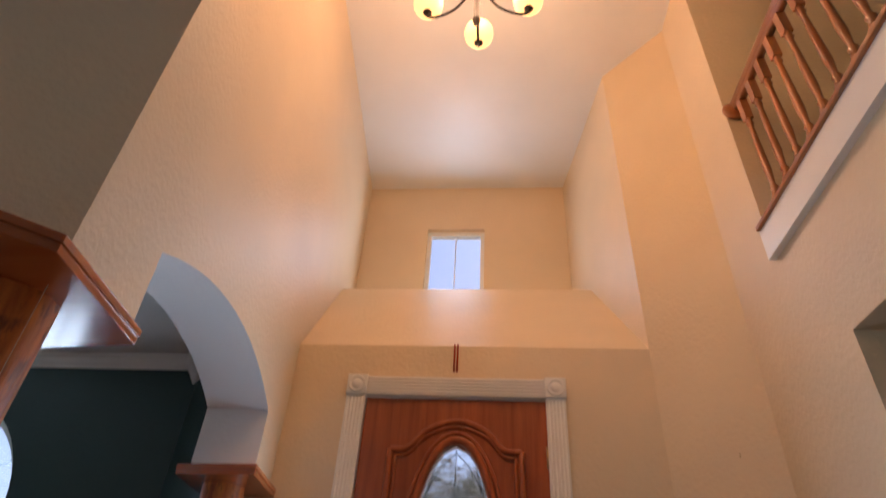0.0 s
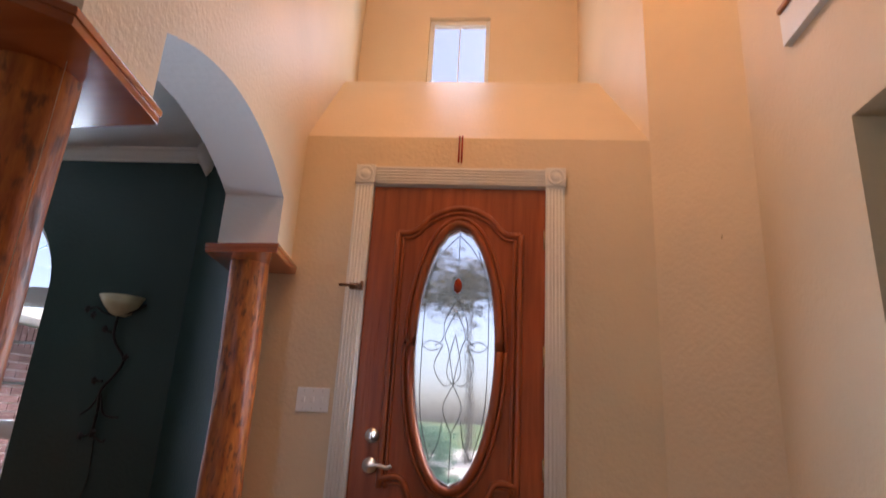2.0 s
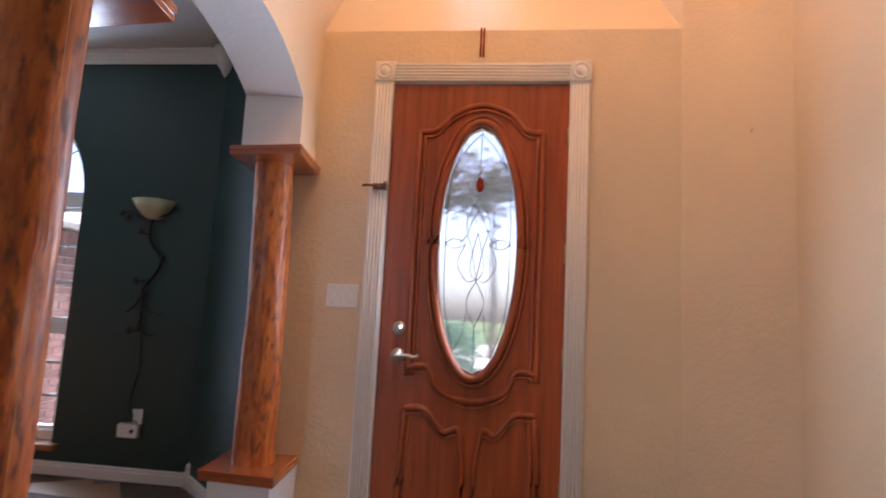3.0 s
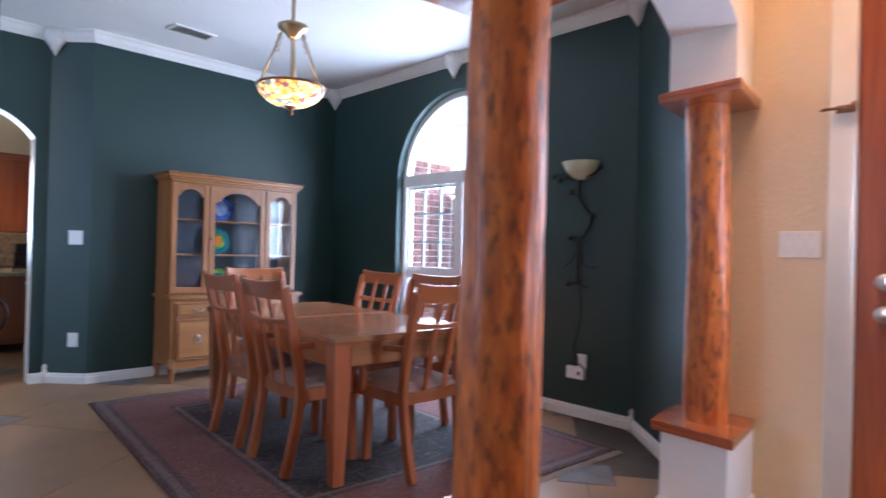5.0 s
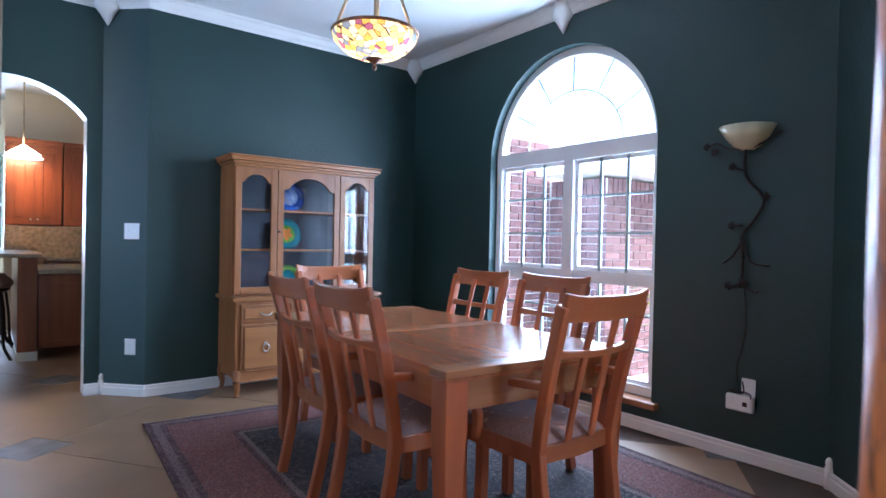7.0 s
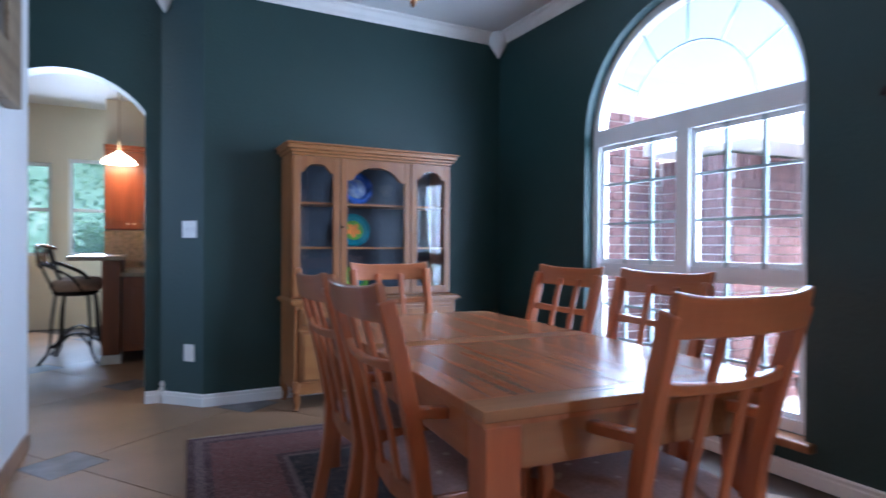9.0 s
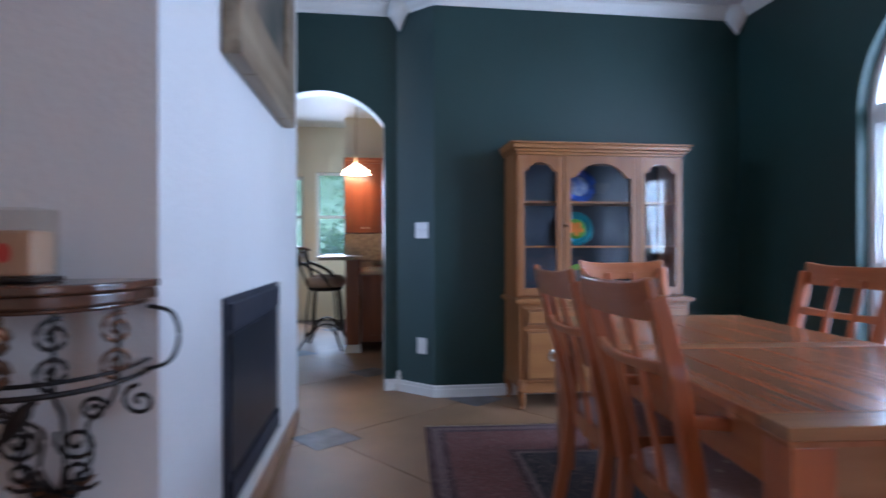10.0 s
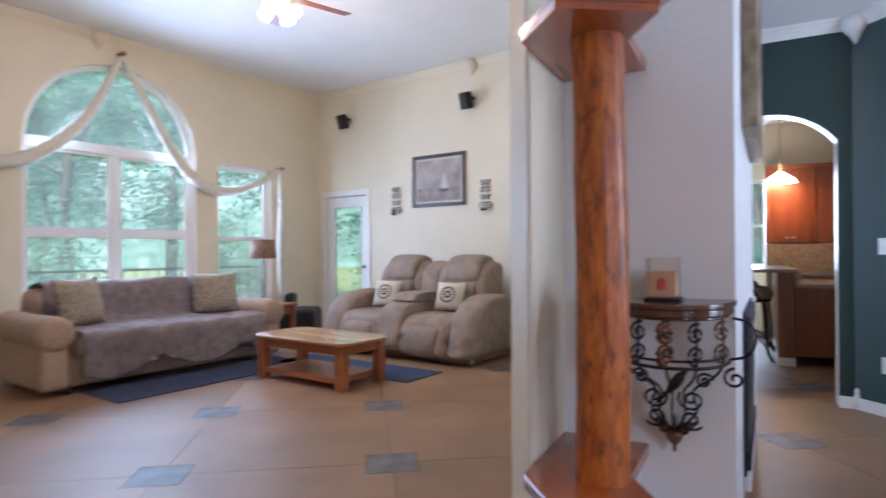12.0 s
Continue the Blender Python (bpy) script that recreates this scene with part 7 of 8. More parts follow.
M_ET = wood("red_end_table", (0.36, 0.12, 0.055), (0.24, 0.07, 0.03), 0.25, 0, 12, 1.2, coat=0.4)
bm = bmesh.new()
rbox(bm, -0.30, 0.30, -0.30, 0.30, 0.52, 0.555, 0.008)
part("tabletop", bm, M_ET, t)
for sx in (-1, 1):
    for sy in (-1, 1):
        bm = bmesh.new()
        rbox(bm, sx * 0.25 - 0.028, sx * 0.25 + 0.028, sy * 0.25 - 0.028, sy * 0.25 + 0.028, 0, 0.519, 0.005)
        part("leg", bm, M_ET, t)
bm = bmesh.new()
rbox(bm, -0.25, 0.25, -0.25, 0.25, 0.42, 0.519, 0.004)
part("apron", bm, M_ET, t)
t = lthing("table_lamp", 1.80, 0.95, 0.556, 0, "slim dark table lamp with a leather-brown drum shade", "table lamp")
bm = bmesh.new()
lathe(bm, [(0.08, 0.0), (0.08, 0.015), (0.02, 0.03), (0.012, 0.06), (0.018, 0.2), (0.012, 0.3), (0.012, 0.62)], seg=14)
part("stem", bm, M_IRON, t)
bm = bmesh.new()
lathe(bm, [(0.17, 0.56), (0.15, 0.80), (0.148, 0.80), (0.168, 0.56)], seg=28)
part("shade", bm, material("leather_shade", (0.34, 0.20, 0.13), 0.6, vary=0, base2=(0.16, 0.08, 0.05), scale=8), t)
t = lthing("floor_cushion_seat", 1.0, 0.75, 0, 30, "low black upholstered seat in the corner", "seat")
puff(t, "seat", -0.25, 0.25, -0.25, 0.25, 0.0, 0.42, 0.07, M_IRON, 0.003)
puff(t, "backrest", -0.25, 0.05, -0.25, -0.12, 0.42, 0.62, 0.06, M_IRON, 0.004)
M_NAVY = material("navy_woven_rug", (0.045, 0.065, 0.13), 0.95, vary=0, base2=(0.018, 0.026, 0.06), scale=26, bump=0.4, bump_scale=150)
for a, b, w, h, rz in ((3.24, 2.0, 2.05, 0.70, 0), (2.15, 2.88, 0.56, 1.85, 0)):
    t = lthing("navy_rug", a, b, 0, rz, "small navy woven rug on the concrete floor", "rug", "navy rugs")
    bm = bmesh.new()
    rbox(bm, -w / 2, w / 2, -h / 2, h / 2, 0.001, 0.010, 0.003)
    part("rug_field", bm, M_NAVY, t)

# ---- kitchen, through the arch ----
M_CHERRY = wood("cherry_cabinet", (0.30, 0.095, 0.04), (0.21, 0.06, 0.025), 0.28, 2, 12, 1.2, coat=0.3)
M_GRANITE = material("tan_granite", (0.34, 0.29, 0.22), 0.2, vary=0.45, scale=90)
M_SPLASH = material("stone_backsplash", (0.26, 0.21, 0.17), 0.6, vary=0.35, scale=22)


def cabinet(m, w, d, z0, z1, label, glass=False, name="wall_cabinet"):
    t = thing(name, m, label, "cabinet", "kitchen cabinets")
    bm = bmesh.new()
    if glass:
        box(bm, -w / 2, -w / 2 + 0.02, 0.02, d, z0, z1)
        box(bm, w / 2 - 0.02, w / 2, 0.02, d, z0, z1)
        box(bm, -w / 2 + 0.02, w / 2 - 0.02, d - 0.02, d, z0, z1)
        for k in range(4):
            z = z0 + (z1 - z0 - 0.02) * k / 3
            box(bm, -w / 2 + 0.02, w / 2 - 0.02, 0.02, d - 0.02, z, z + 0.02)
    else:
        box(bm, -w / 2, w / 2, 0.02, d, z0, z1)
    part("body", bm, M_CHERRY, t)
    n = 1 if w < 0.5 else 2
    for k in range(n):
        x0, x1 = -w / 2 + w * k / n + 0.004, -w / 2 + w * (k + 1) / n - 0.004
        bm = bmesh.new()
        for a in ((x0, x0 + 0.06, z0 + 0.01, z1 - 0.01), (x1 - 0.06, x1, z0 + 0.01, z1 - 0.01), (x0 + 0.06, x1 - 0.06, z0 + 0.01, z0 + 0.07), (x0 + 0.06, x1 - 0.06, z1 - 0.07, z1 - 0.01)):
            box(bm, a[0], a[1], 0.0, 0.019, a[2], a[3])
        if not glass:
            box(bm, x0 + 0.06, x1 - 0.06, 0.008, 0.019, z0 + 0.07, z1 - 0.07)
            rbox(bm, x0 + 0.085, x1 - 0.085, 0.002, 0.012, z0 + 0.095, z1 - 0.095, 0.004)
        dr = part("door", bm, M_CHERRY, t)
        bm = bmesh.new()
        lathe(bm, [(0.006, 0), (0.006, 0.01), (0.014, 0.016), (0.001, 0.024)], Matrix.Translation((x1 - 0.03 if k == 0 else x0 + 0.03, 0, z0 + 0.07 if z0 > 1 else z1 - 0.07)) @ XZ, 10)
        part("knob", bm, M_STEEL, dr)
        if glass:
            bm = bmesh.new()
            box(bm, x0 + 0.06, x1 - 0.06, 0.009, 0.012, z0 + 0.07, z1 - 0.07)
            part("pane", bm, M_GLASS, dr).visible_shadow = False
    if z0 > 1:
        bm = bmesh.new()
        for a, b, o in ((z1, z1 + 0.03, 0.01), (z1 + 0.03, z1 + 0.07, 0.035)):
            box(bm, -w / 2 - 0.001, w / 2 + 0.001, -o, d, a, b - 0.0005)
        part("cornice", bm, M_CHERRY, t)
    return t


KX = -9.28
for y, w, g in ((0.88, 0.56, False), (1.39, 0.44, False), (1.83, 0.42, True), (2.35, 0.6, False)):
    cabinet(pose(KX, y, 0, 0, 0, 90) @ pose(0, -0.0, 0), w, 0.33, 1.28, 2.22, "cherry wall cabinet with a glass door" if g else "cherry wall cabinet with raised panels", g)
for y, w in ((1.35, 0.7), (2.06, 0.7), (2.75, 0.66)):
    cabinet(pose(KX + 0.28, y, 0, 0, 0, 90), w, 0.60, 0.10, 0.86, "cherry base cabinet under the counter", False, "base_cabinet")
bm = bmesh.new()
box(bm, KX - 0.34, KX + 0.0, 0.60, 3.1, 0.90, 1.27)
struct("backsplash", bm, M_SPLASH, "stone tile backsplash and cabinet wall", "wall")
bm = bmesh.new()
box(bm, KX - 0.35, KX - 0.331, 0.60, 3.19, 0.0, 2.9)
struct("wall_cabinet_back", bm, M_LIVING, "cream wall behind the cabinets", "wall")
t = thing("kitchen_counter", (0, 0, 0), "tan granite kitchen counter", "counter")
bm = bmesh.new()
rbox(bm, KX - 0.02, KX + 0.32, 0.98, 3.1, 0.862, 0.90, 0.006)
part("slab", bm, M_GRANITE, t)
# bar with raised top and base cabinet
t = thing("breakfast_bar", (-7.45, 0.745, 0), "cherry panelled breakfast bar with a raised granite top", "bar")
bm = bmesh.new()
rbox(bm, -1.6, 0.0, -0.075, 0.075, 0.085, 0.955, 0.004)
part("bar_panel", bm, M_CHERRY, t)
bm = bmesh.new()
rbox(bm, -1.602, 0.006, -0.082, 0.082, 0.0, 0.085, 0.004)
part("bar_base", bm, M_TRIM, t, "white baseboard")
bm = bmesh.new()
rbox(bm, -1.65, 0.05, -0.34, 0.11, 0.956, 0.995, 0.008)
part("bar_top", bm, M_GRANITE, t)
cabinet(pose(-7.50, 1.28, 0, 0, 0, 90), 0.90, 0.60, 0.10, 0.80, "cherry base cabinet at the end of the bar", False, "base_cabinet")
t = thing("bar_counter", (0, 0, 0), "tan granite counter behind the bar", "counter")
bm = bmesh.new()
rbox(bm, -8.9, -7.47, 0.822, 1.75, 0.802, 0.842, 0.006)
part("slab", bm, M_GRANITE, t)
t = thing("coffee_maker", (-8.72, 1.42, 0.842), "black countertop coffee maker", "coffee maker")
bm = bmesh.new()
rbox(bm, -0.09, 0.09, -0.11, 0.11, 0.0, 0.03, 0.01)
rbox(bm, -0.09, -0.01, -0.11, 0.11, 0.03, 0.30, 0.015)
rbox(bm, -0.01, 0.09, -0.11, 0.11, 0.20, 0.30, 0.015)
part("body", bm, M_IRON, t)
t = thing("paper_towel", (-8.60, 1.70, 0.842), "white paper towel roll on a stand", "paper towel")
bm = bmesh.new()
lathe(bm, [(0.055, 0.012), (0.055, 0.28), (0.018, 0.28), (0.018, 0.012)], seg=18)
part("roll", bm, M_PLASTIC, t)
bm = bmesh.new()
lathe(bm, [(0.075, 0.0), (0.075, 0.011), (0.008, 0.0115), (0.008, 0.32)], seg=16)
part("stand", bm, M_IRON, t)
for y, z, c in ((1.83, 1.605, (0.6, 0.05, 0.04)), (1.77, 1.302, (0.75, 0.5, 0.1)), (1.88, 1.908, (0.5, 0.5, 0.5))):
    t = thing("ceramic_jar", (KX - 0.15, y, z + 0.0), "small coloured jar behind the cabinet glass", "jar", "cabinet jars")
    bm = bmesh.new()
    lathe(bm, [(0.04, 0.0), (0.055, 0.04), (0.05, 0.09), (0.03, 0.11), (0.001, 0.115)], seg=14)
    part("jar_body", bm, material("jar_glaze", c, 0.3), t)
t = thing("kitchen_pendant", (-8.99, 0.761, 0), "white two-tier glass pendant lamp over the bar", "pendant lamp")
bm = bmesh.new()
tube(bm, [(0, 0, 2.165), (0, 0, 2.9)], 0.008, 8)
part("rod", bm, M_BRASS, t)
M_PLIT = glow("pendant_glass", (1.0, 0.84, 0.60), 1.6)
for z, r in ((2.10, 0.17), (2.065, 0.185)):
    bm = bmesh.new()
    lathe(bm, [(r, z - 0.03), (r * 0.6, z + 0.022), (0.05, z + 0.055), (0.02, z + 0.08), (0.018, z + 0.08), (0.047, z + 0.05), (r * 0.58, z + 0.017), (r - 0.004, z - 0.03)], seg=28)
    part("shade", bm, M_PLIT, t)
bulb("kitchen_pendant_light", (-8.99, 0.761, 1.98), 0.05, WARM, 0.08)
for x, y, rz in ((-7.85, 0.44, 80), (-8.45, 0.42, 95)):
    t = thing("bar_stool", pose(x, y, 0, 0, 0, rz - 90), "dark iron swivel bar stool with a tan cushion", "bar stool", "bar stools")
    for sx in (-1, 1):
        for sy in (-1, 1):
            bm = bmesh.new()
            tube(bm, smooth_path([(sx * 0.13, sy * 0.13, 0.64), (sx * 0.155, sy * 0.155, 0.40), (sx * 0.17, sy * 0.17, 0.14), (sx * 0.22, sy * 0.22, 0.03), (sx * 0.24, sy * 0.24, 0.0)], 5), 0.013, 8)
            part("leg", bm, M_IRON, t)
        bm = bmesh.new()
        tube(bm, smooth_path([(sx * 0.17, -0.17, 0.14), (sx * 0.05, -0.05, 0.24), (-sx * 0.05, 0.05, 0.24), (-sx * 0.17, 0.17, 0.14)], 6), 0.010, 7)
        part("stretcher", bm, M_IRON, t)
        bm = bmesh.new()
        tube(bm, smooth_path([(sx * 0.17, 0.10, 0.66), (sx * 0.235, 0.02, 0.80), (sx * 0.24, -0.12, 0.88), (sx * 0.20, -0.22, 0.92)], 5), 0.011, 8)
        part("armrest", bm, M_IRON, t)
        bm = bmesh.new()
        tube(bm, smooth_path([(sx * 0.13, -0.13, 0.64), (sx * 0.17, -0.20, 0.82), (sx * 0.22, -0.27, 1.05)], 5), 0.012, 8)
        part("back_post", bm, M_IRON, t)
    bm = bmesh.new()
    lathe(bm, [(0.16, 0.62), (0.19, 0.64), (0.19, 0.66)], seg=22)
    part("swivel_plate", bm, M_IRON, t)
    bm = bmesh.new()
    lathe(bm, [(0.19, 0.66), (0.215, 0.69), (0.215, 0.72), (0.18, 0.76), (0.001, 0.77)], seg=22)
    part("cushion", bm, M_SOFA, t)
    for z, w in ((0.90, 0.19), (1.07, 0.25)):
        bm = bmesh.new()
        tube(bm, smooth_path([(-w, -0.24, z - 0.01), (-w * 0.5, -0.29, z + 0.015), (0, -0.305, z + 0.02), (w * 0.5, -0.29, z + 0.015), (w, -0.24, z - 0.01)], 6), 0.014 if z > 1 else 0.010, 8)
        part("back_rail", bm, M_BRONZE if z > 1 else M_IRON, t)
    for k in (-1, 0, 1):
        bm = bmesh.new()
        tube(bm, [(k * 0.075, -0.297, 0.91), (k * 0.085, -0.297, 1.08)], 0.009, 6)
        part("back_bar", bm, M_BRONZE, t)
for nm, yy, w in (("window_5", 0.39, 0.24), ("window_6", -0.295, 0.255)):
    t = thing(nm, pose(-10.36, yy, 0, 0, 0, 90), "white kitchen sash window", "window", kind="structure")
    top = 2.22 if nm == "window_5" else 2.15
    bm = bmesh.new()
    for a in ((-w, -w + 0.04, 0.95, top), (w - 0.04, w, 0.95, top), (-w + 0.04, w - 0.04, 0.95, 0.99), (-w + 0.04, w - 0.04, top - 0.04, top), (-w + 0.04, w - 0.04, 1.53, 1.57)):
        box(bm, a[0], a[1], 0, 0.05, a[2], a[3])
    part("window_frame", bm, M_WINDOW, t)
    bm = bmesh.new()
    box(bm, -w + 0.04, w - 0.04, 0.024, 0.028, 0.99, top - 0.04)
    part("pane", bm, M_HAZED, t).visible_shadow = False

# ---- outside ----
bm = bmesh.new()
box(bm, -4.9, 6.0, 3.97, 30.0, -0.249, -0.06)
struct("driveway", bm, M_CONC, "pale concrete drive in front of the house", "driveway")
BX, BY, OX = -4.68, 4.72, -4.02
bm = bmesh.new()
box(bm, BX - 0.2, BX - 0.012, 3.96, BY + 0.2, -0.25, 2.16)
box(bm, BX - 0.012, OX - 0.012, BY + 0.012, BY + 0.2, -0.25, 1.78)
box(bm, OX - 0.2, OX - 0.012, BY + 0.2, 9.0, -0.25, 1.78)
garden_wall = struct("wall_brick_wing", bm, M_MORTAR, "red brick wing of the house outside the dining window", "wall")
bm = bmesh.new()
box(bm, BX + 0.1, OX + 0.35, BY - 0.30, 9.0, 1.80, 1.92)
struct("eave", bm, M_TRIM, "white painted eave of the brick wing", "eave")


def leaf_crown(seed, rx, rz, n, size):
    rnd = random.Random(seed)
    bm = bmesh.new()
    cl = [(Vector((rnd.gauss(0, 0.45) * rx, rnd.gauss(0, 0.45) * rx, rnd.uniform(-0.9, 0.9) * rz)), rnd.uniform(0.22, 0.42) * rx) for _ in range(34)]
    for _ in range(n):
        c, r = cl[rnd.randrange(len(cl))]
        p = c + Vector((rnd.gauss(0, 0.5), rnd.gauss(0, 0.5), rnd.gauss(0, 0.42))) * r
        d = Vector((rnd.uniform(-1, 1), rnd.uniform(-1, 1), rnd.uniform(-0.6, 0.6))).normalized()
        e = d.cross(Vector((rnd.uniform(-1, 1), rnd.uniform(-1, 1), rnd.uniform(-1, 1)))).normalized()
        s = size * rnd.uniform(0.6, 1.4)
        bm.faces.new([bm.verts.new(q) for q in (p - d * s, p + e * s * 0.45, p + d * s, p - e * s * 0.45)])
    return bm


def leaf_material(name, base):
    m = material(name, base, 0.6, vary=0.45, scale=1.2)
    nt, n = m.node_tree, m.node_tree.nodes
    tl, mx = n.new("ShaderNodeBsdfTranslucent"), n.new("ShaderNodeMixShader")
    tl.inputs[0].default_value = (base[0] * 1.3, base[1] * 1.3, base[2], 1)
    mx.inputs[0].default_value = 0.6
    nt.links.new(n["Principled BSDF"].outputs[0], mx.inputs[1])
    nt.links.new(tl.outputs[0], mx.inputs[2])
    nt.links.new(mx.outputs[0], n["Material Output"].inputs[0])
    return m


M_LEAF = leaf_material("tree_leaves", (0.11, 0.235, 0.165))
M_LEAF_Y = leaf_material("yellow_green_leaves", (0.16, 0.24, 0.03))
M_LEAF2 = leaf_material("blue_green_leaves", (0.105, 0.225, 0.18))
M_BARK = material("grey_bark", (0.13, 0.10, 0.08), 0.95, vary=0.4, scale=20, bump=0.5, stretch=(1, 1, 0.2))


def tree(m, seed, h, rx, mat, label="leafy green tree with a grey trunk behind the house", n=7000):
    rnd = random.Random(seed * 13)
    t = thing("tree", m, label, "tree", "trees round the house")
    bm = bmesh.new()
    tube(bm, smooth_path([(0, 0, 0), (rnd.uniform(-.1, .1), rnd.uniform(-.1, .1), h * 0.3), (rnd.uniform(-.2, .2), rnd.uniform(-.2, .2), h * 0.6), (0.1, 0, h * 0.9)], 4), 0.1, 10, taper=[0.17 - 0.13 * i / 12 for i in range(13)])
    for k in range(6):
        a, z = rnd.uniform(0, 6.28), h * rnd.uniform(0.35, 0.7)
        l = rx * rnd.uniform(0.5, 0.85)
        tube(bm, smooth_path([(0, 0, z), (l * 0.5 * math.cos(a), l * 0.5 * math.sin(a), z + 0.4), (l * math.cos(a), l * math.sin(a), z + 1.1)], 3), 0.04, 6, taper=[0.055 - 0.045 * i / 6 for i in range(7)])
    part("trunk", bm, M_BARK, t)
    bm = leaf_crown(seed, rx, h * 0.40, n, 0.072)
    part("crown", bm, mat, t, m=Matrix.Translation((0, 0, h * 0.60)))
    return t


ta = tree(pose(-4.2, -13.0, -0.25), 1, 7.5, 2.3, M_LEAF)
tb = tree(pose(-7.6, -12.2, -0.25), 2, 8.5, 2.1, M_LEAF2)
tc_ = tree(pose(-5.9, -15.5, -0.25), 3, 9.5, 2.8, M_LEAF)
rnd = random.Random(5)
spots = [(-2.0, -12.4), (-9.8, -11.2), (-11.2, -13.8), (-8.6, -15.2), (-3.3, -16.5), (-12.6, -9.6), (-14.2, -7.2), (-13.4, -11.6), (-15.2, -4.4), (-16.4, -9.2), (-14.6, -1.9), (-15.8, 0.6), (-14.9, 2.4), (-17.5, -6), (-6.8, -18.5), (-10.5, -17.5), (-1.0, -16), (-13.2, -4.6), (-12.8, -6.2)]
for i, (x, y) in enumerate(spots):
    copy_thing((ta, tb, tc_)[i % 3], pose(x, y, -0.25, 0, 0, rnd.uniform(0, 360)))
M_LEAF_B = leaf_material("copper_brown_leaves", (0.075, 0.06, 0.048))
for i, (x, y) in enumerate(((-2.6, 19), (-0.6, 20), (1.5, 19), (3.8, 21), (-5.5, 22))):
    t = thing("tree", pose(x, y, -0.25, 0, 0, 70 * i), "brownish tree with a high spreading crown by the drive", "tree", "trees by the drive")
    bm = bmesh.new()
    tube(bm, smooth_path([(0, 0, 0), (0.1, 0, 2.0), (0, 0.1, 4.0), (0.05, 0, 6.2)], 4), 0.1, 8, taper=[0.15 - 0.11 * k / 12 for k in range(13)])
    part("trunk", bm, M_BARK, t)
    part("crown", leaf_crown(20 + i, 1.8, 0.7, 1500, 0.12), M_LEAF_B, t, m=Matrix.Translation((0, 0, 5.9)))
for x, y, sx in ((-5.4, -10.2, 3.0), (-9.4, -9.4, 2.4), (-2.2, -10.0, 2.2), (-12.3, -6.8, 2.0), (-13.0, -2.0, 2.2), (-13.2, 0.6, 2.0), (-1.4, 14, 1.6), (1.2, 14.5, 1.6), (3.6, 14, 1.6)):
    t = thing("shrub", pose(x, y, -0.25, 0, 0, 40 * x), "dense green shrub at the edge of the lawn", "shrub", "garden shrubs")
    t.scale.z = 0.75 if y > 0.9 else 1.0
    part("foliage", leaf_crown(int(x * 10) + 60, sx * 0.55, 0.9, 4200, 0.06), M_LEAF if x < -4 else M_LEAF2, t, m=Matrix.Translation((0, 0, 0.8)))
# unseen trees, added on the east to keep sun off the brick wing
for x, y in ((3.3, 6.2), (3.9, 8.6), (5.6, 7.2)):
    copy_thing(tc_, pose(x, y, -0.25, 0, 0, 50 * x))
# far woods, a glowing distant backdrop south and west of the house
M_WOODS_GLOW = bpy.data.materials.new("glowing_woods")
M_WOODS_GLOW.use_nodes = True
_nt, _n = M_WOODS_GLOW.node_tree, M_WOODS_GLOW.node_tree.nodes
_b = _n["Principled BSDF"]
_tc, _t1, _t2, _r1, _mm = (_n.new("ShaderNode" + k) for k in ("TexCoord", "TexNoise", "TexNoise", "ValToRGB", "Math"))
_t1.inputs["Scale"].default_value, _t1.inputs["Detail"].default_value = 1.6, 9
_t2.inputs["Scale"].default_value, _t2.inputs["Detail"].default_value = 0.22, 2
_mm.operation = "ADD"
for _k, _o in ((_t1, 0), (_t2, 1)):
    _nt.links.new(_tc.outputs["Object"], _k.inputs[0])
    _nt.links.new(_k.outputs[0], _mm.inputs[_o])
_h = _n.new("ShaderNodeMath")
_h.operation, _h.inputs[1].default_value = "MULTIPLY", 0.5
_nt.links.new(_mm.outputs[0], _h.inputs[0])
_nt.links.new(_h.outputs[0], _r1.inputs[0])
# emission ramp paints daylit foliage, its palest stop the sky showing through
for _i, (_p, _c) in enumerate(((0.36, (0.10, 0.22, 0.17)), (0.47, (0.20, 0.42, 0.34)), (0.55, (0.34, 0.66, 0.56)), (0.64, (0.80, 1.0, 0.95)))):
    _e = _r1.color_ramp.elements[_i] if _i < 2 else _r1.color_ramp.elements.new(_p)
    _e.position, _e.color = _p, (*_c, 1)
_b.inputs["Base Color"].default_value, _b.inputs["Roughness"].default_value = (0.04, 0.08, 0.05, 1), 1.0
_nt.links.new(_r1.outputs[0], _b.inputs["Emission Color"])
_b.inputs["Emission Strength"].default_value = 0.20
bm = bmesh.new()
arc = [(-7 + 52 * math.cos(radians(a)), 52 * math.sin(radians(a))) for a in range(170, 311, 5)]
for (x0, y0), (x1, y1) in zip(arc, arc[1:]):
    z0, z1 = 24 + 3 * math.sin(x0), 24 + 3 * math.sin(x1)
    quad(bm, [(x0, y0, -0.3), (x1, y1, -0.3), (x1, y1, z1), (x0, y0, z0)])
struct("backdrop", bm, M_WOODS_GLOW, "glowing backdrop painted as far daylit green woods", "woods")
# deck rail behind the living room
t = lthing("deck_rail", 0, -2.6, -0.25, 0, "dark metal deck railing behind the living room", "railing")
for z in (0.35, 1.15):
    bm = bmesh.new()
    box(bm, -2.0, 6.5, -0.02, 0.02, z, z + 0.04)
    part("rail", bm, M_IRON, t)
for k in range(43):
    bm = bmesh.new()
    x = -2.0 + 0.2 * k
    box(bm, x - 0.008, x + 0.008, -0.008, 0.008, 0.0 if k % 7 == 0 else 0.39, 1.15)
    part("baluster", bm, M_IRON, t)
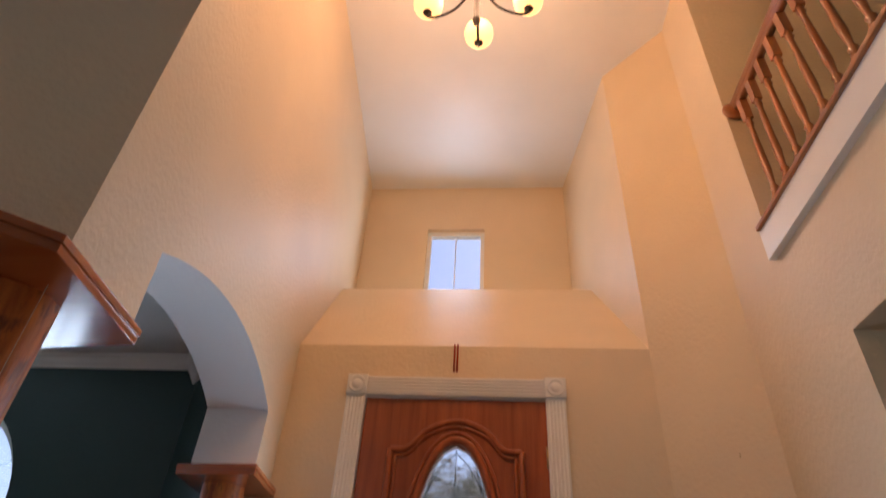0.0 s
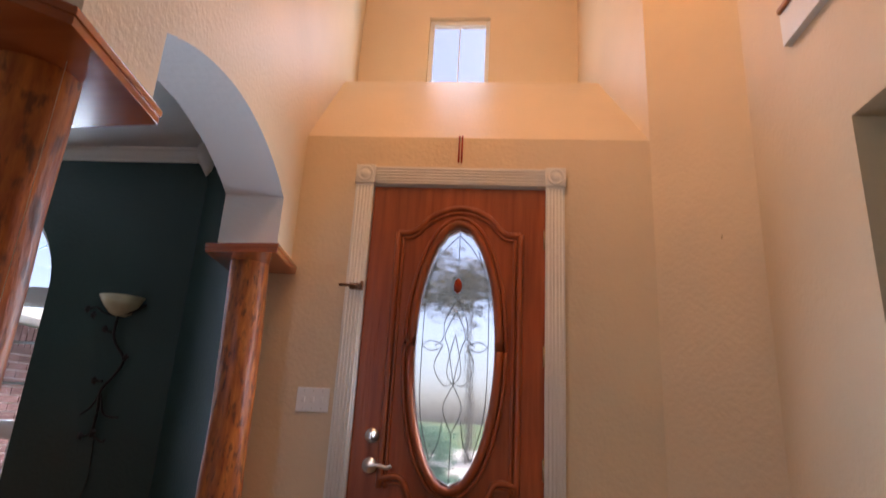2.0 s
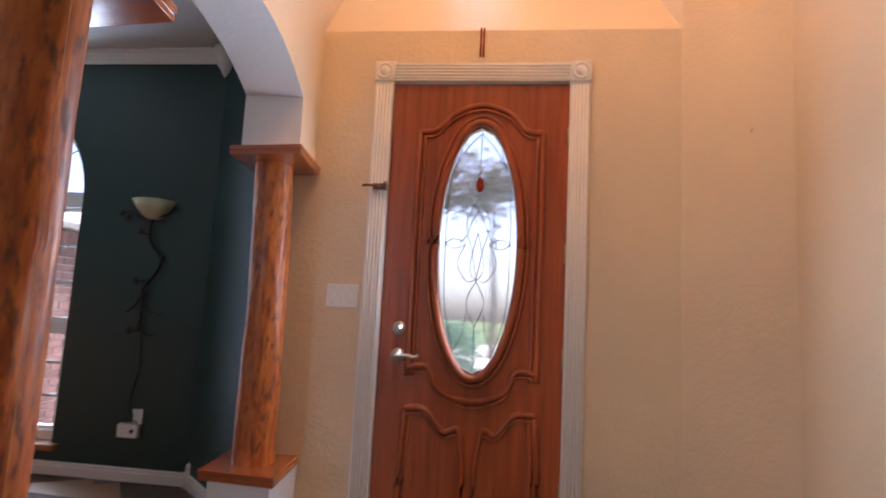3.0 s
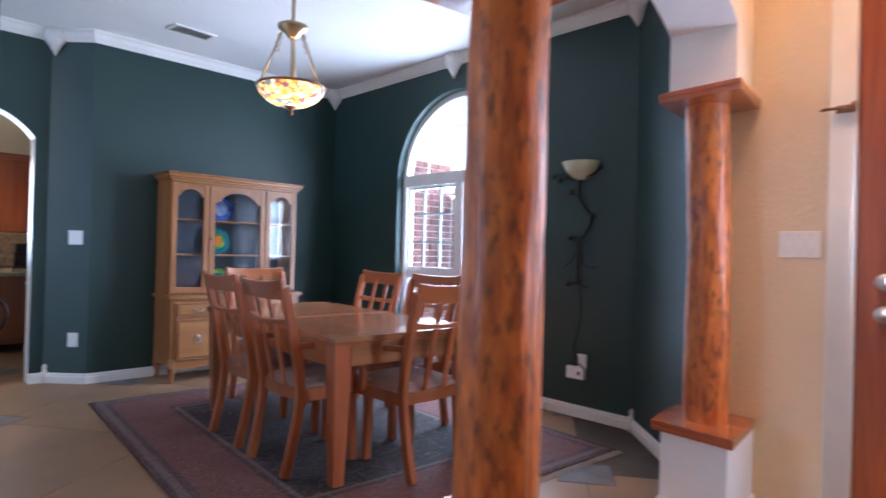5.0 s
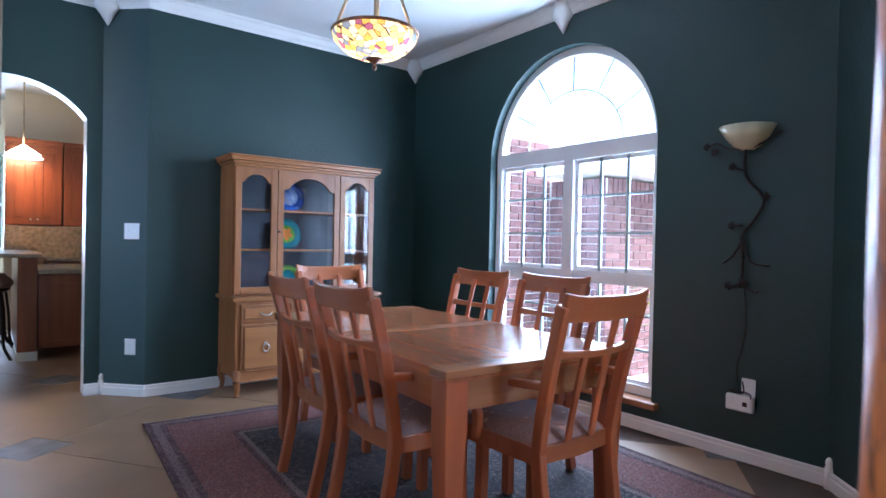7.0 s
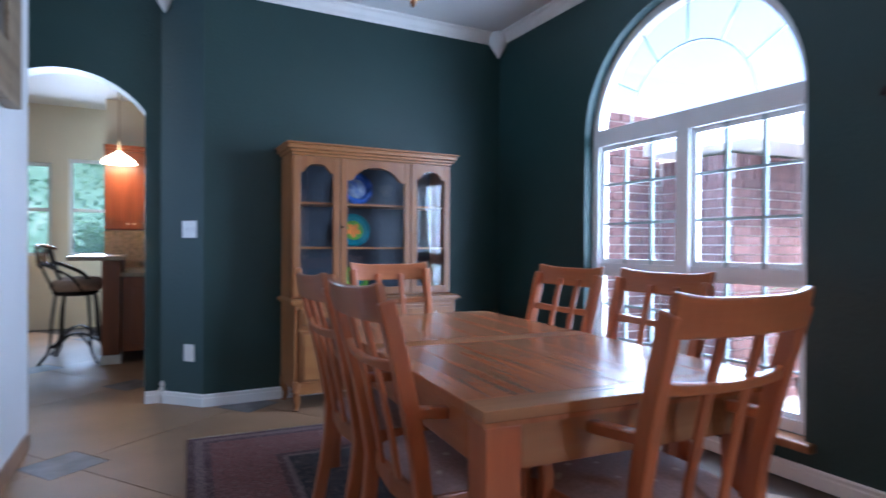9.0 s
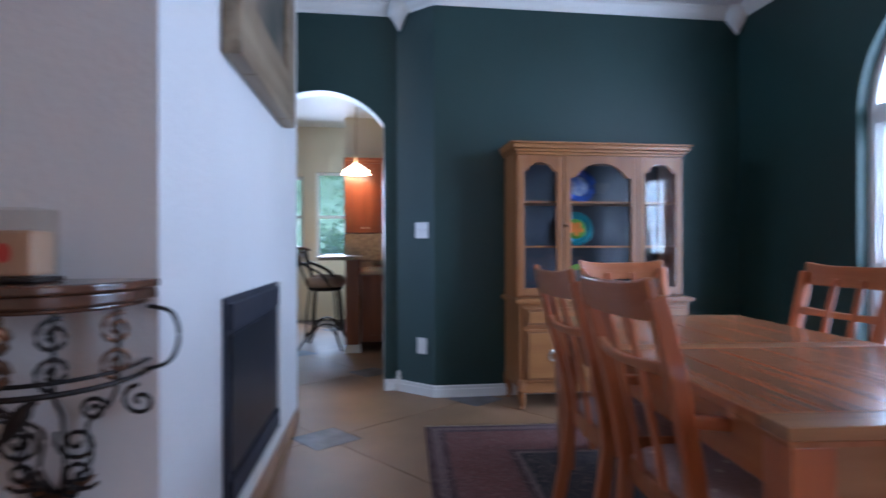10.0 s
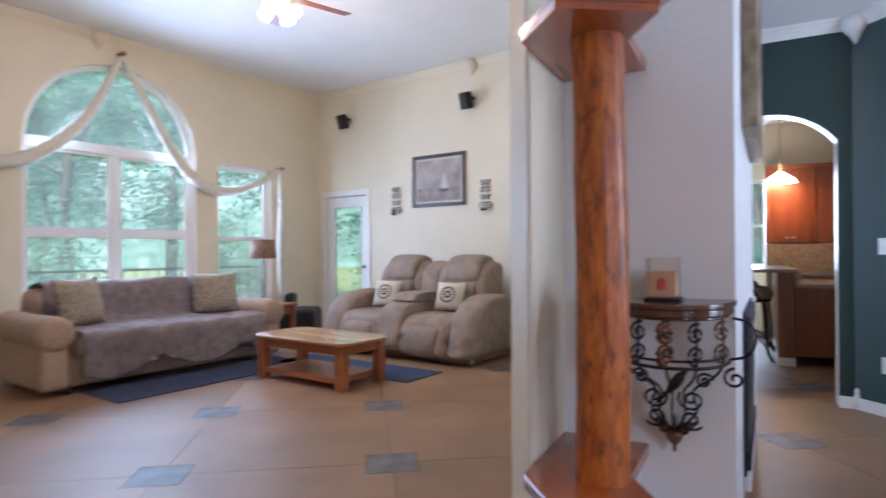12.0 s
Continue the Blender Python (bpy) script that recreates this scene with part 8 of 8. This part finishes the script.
# plant outside the dining window
t = thing("potted_plant", (-3.35, 4.75, -0.06), "green leafy plant in a dark pot outside the window", "potted plant")
bm = bmesh.new()
lathe(bm, [(0.16, 0.0), (0.21, 0.30), (0.22, 0.34), (0.19, 0.34), (0.17, 0.28), (0.001, 0.27)], seg=20)
part("pot", bm, M_IRON, t)
rnd = random.Random(8)
for k in range(26):
    bm = bmesh.new()
    a, l = rnd.uniform(0, 6.28), rnd.uniform(0.25, 0.55)
    up = rnd.uniform(0.35, 0.8)
    P = smooth_path([(0.02 * math.cos(a), 0.02 * math.sin(a), 0.27), (l * 0.4 * math.cos(a), l * 0.4 * math.sin(a), 0.3 + up * 0.8), (l * math.cos(a), l * math.sin(a), 0.3 + up * 0.75)], 4)
    sd = Vector((-math.sin(a), math.cos(a), 0))
    rows = [(bm.verts.new(p - sd * w), bm.verts.new(p + sd * w)) for p, w in zip(P, [0.008, 0.02, 0.035, 0.045, 0.05, 0.045, 0.03, 0.015, 0.002])]
    for (a1, b1), (a2, b2) in zip(rows, rows[1:]):
        bm.faces.new((a1, b1, b2, a2))
    part("leaf", bm, M_LEAF_Y if k % 2 else M_LEAF, t)

# ---- floor pieces ----
U, V = Vector((math.cos(radians(126)), math.sin(radians(126)))) * 1.24, Vector((math.cos(radians(216)), math.sin(radians(216)))) * 1.24
ORG, SL, GAP = Vector((-3.31, -1.36)), 0.145, 0.0022
tile_parent = bpy.data.objects["floor"]
un, vn = U.normalized(), V.normalized()


def tile_mesh(name, pts, mat):
    me_b = bmesh.new()
    prism(me_b, pts, -0.011, 0.0)
    bmesh.ops.recalc_face_normals(me_b, faces=me_b.faces[:])
    me = bpy.data.meshes.new(name)
    me_b.to_mesh(me)
    me_b.free()
    me.materials.append(mat)
    return me


s, g, h = SL, GAP, 0.62
big = []
for qx, qy in ((1, 1), (-1, 1), (-1, -1), (1, -1)):
    c = [(h - g, h - s - g), (h - s - g, h - s - g), (h - s - g, h - g)]
    c = [(x * qx, y * qy) for x, y in c]
    big += c if qx * qy > 0 else c[::-1]
rot = Matrix.Rotation(math.atan2(un.y, un.x), 2)
big_me = tile_mesh("floor_tile", [tuple(rot @ Vector(p)) for p in big], M_FLOOR)
sl_me = tile_mesh("slate_tile", [tuple(rot @ Vector((x * (s - g), y * (s - g)))) for x, y in ((-1, -1), (1, -1), (1, 1), (-1, 1))], M_SLATE)
for i in range(-9, 10):
    for j in range(-9, 10):
        node = ORG + U * i + V * j
        mid = node + (U + V) * 0.5
        for p, me, nm in ((node, sl_me, "slate_tile"), (mid, big_me, "floor_tile")):
            if (p.x > -1.9 and p.y > 3.5) or (p.x > 0.7 and p.y > 3.1) or (p.x > 1.7 and p.y > 2.4):
                continue
            if -10.1 < p.x < 2.8 and -6.9 < p.y < 3.9:
                ob = new(nm, me)
                ob.parent = tile_parent
                ob.location = (p.x, p.y, 0.0)

# ---- bricks outside the dining window ----
BRM = bmesh.new()
box(BRM, -0.099, 0.099, -0.012, 0.03, -0.029, 0.029)
bmesh.ops.recalc_face_normals(BRM, faces=BRM.faces[:])
brick_me = bpy.data.meshes.new("brick")
BRM.to_mesh(brick_me)
BRM.free()
brick_me.materials.append(M_BRICK)


def lay(x, y, z, rz, tilt=0, long=1.0):
    ob = new("brick", brick_me)
    ob.parent = garden_wall
    ob.matrix_basis = pose(x, y, z, 0, tilt, rz) @ Matrix.Diagonal((long, 1, 1, 1))


def course(length, r):
    """Middles and stretch of the bricks of one course, with half bricks at the ends of every other one."""
    n = round(length / 0.104)
    u = length / n
    k, out = 0, []
    while k < n:
        w = 1 if (k == 0 and r % 2) or k == n - 1 else 2
        out.append(((k + w / 2) * u, (w * u - 0.010) / 0.198))
        k += w
    return out


rows_n = 27
for r in range(rows_n):
    z = 0.0 + r * 0.068
    for m_, l_ in course(BY - 3.98, r):
        lay(BX - 0.012, 3.98 + m_, z, 90, 0, l_)
    if z < 1.58:
        for m_, l_ in course(OX - BX, r):
            lay(BX + m_, BY + 0.012, z, 0, 0, l_)
        for m_, l_ in course(0.104 * 12, r):
            lay(OX - 0.012, BY + m_, z, 90, 0, l_)
for k in range(9):
    lay(BX + 0.05 + k * 0.07, BY + 0.012, 1.68, 0, 90)
for k in range(16):
    lay(OX - 0.012, BY + 0.05 + k * 0.07, 1.68, 90, 90)
rest = bmesh.new()
for r in range(24):
    for k in range(14):
        yy = BY + 0.10 + 6 * 0.208 + 0.104 * (r % 2) + k * 0.208
        box(rest, OX - 0.04, OX + 0.0, yy - 0.099, yy + 0.099, r * 0.068 - 0.029, r * 0.068 + 0.029)
for r in range(rows_n, 32):
    for k in range(3):
        yy = 4.08 + 0.104 * (r % 2) + k * 0.208
        box(rest, BX - 0.04, BX, yy - 0.099, yy + 0.099, r * 0.068 - 0.029, r * 0.068 + 0.029)
tagged(mesh_ob("far_brick", rest, M_BRICK, garden_wall), "red bricks further along the wing", kind="stuff")
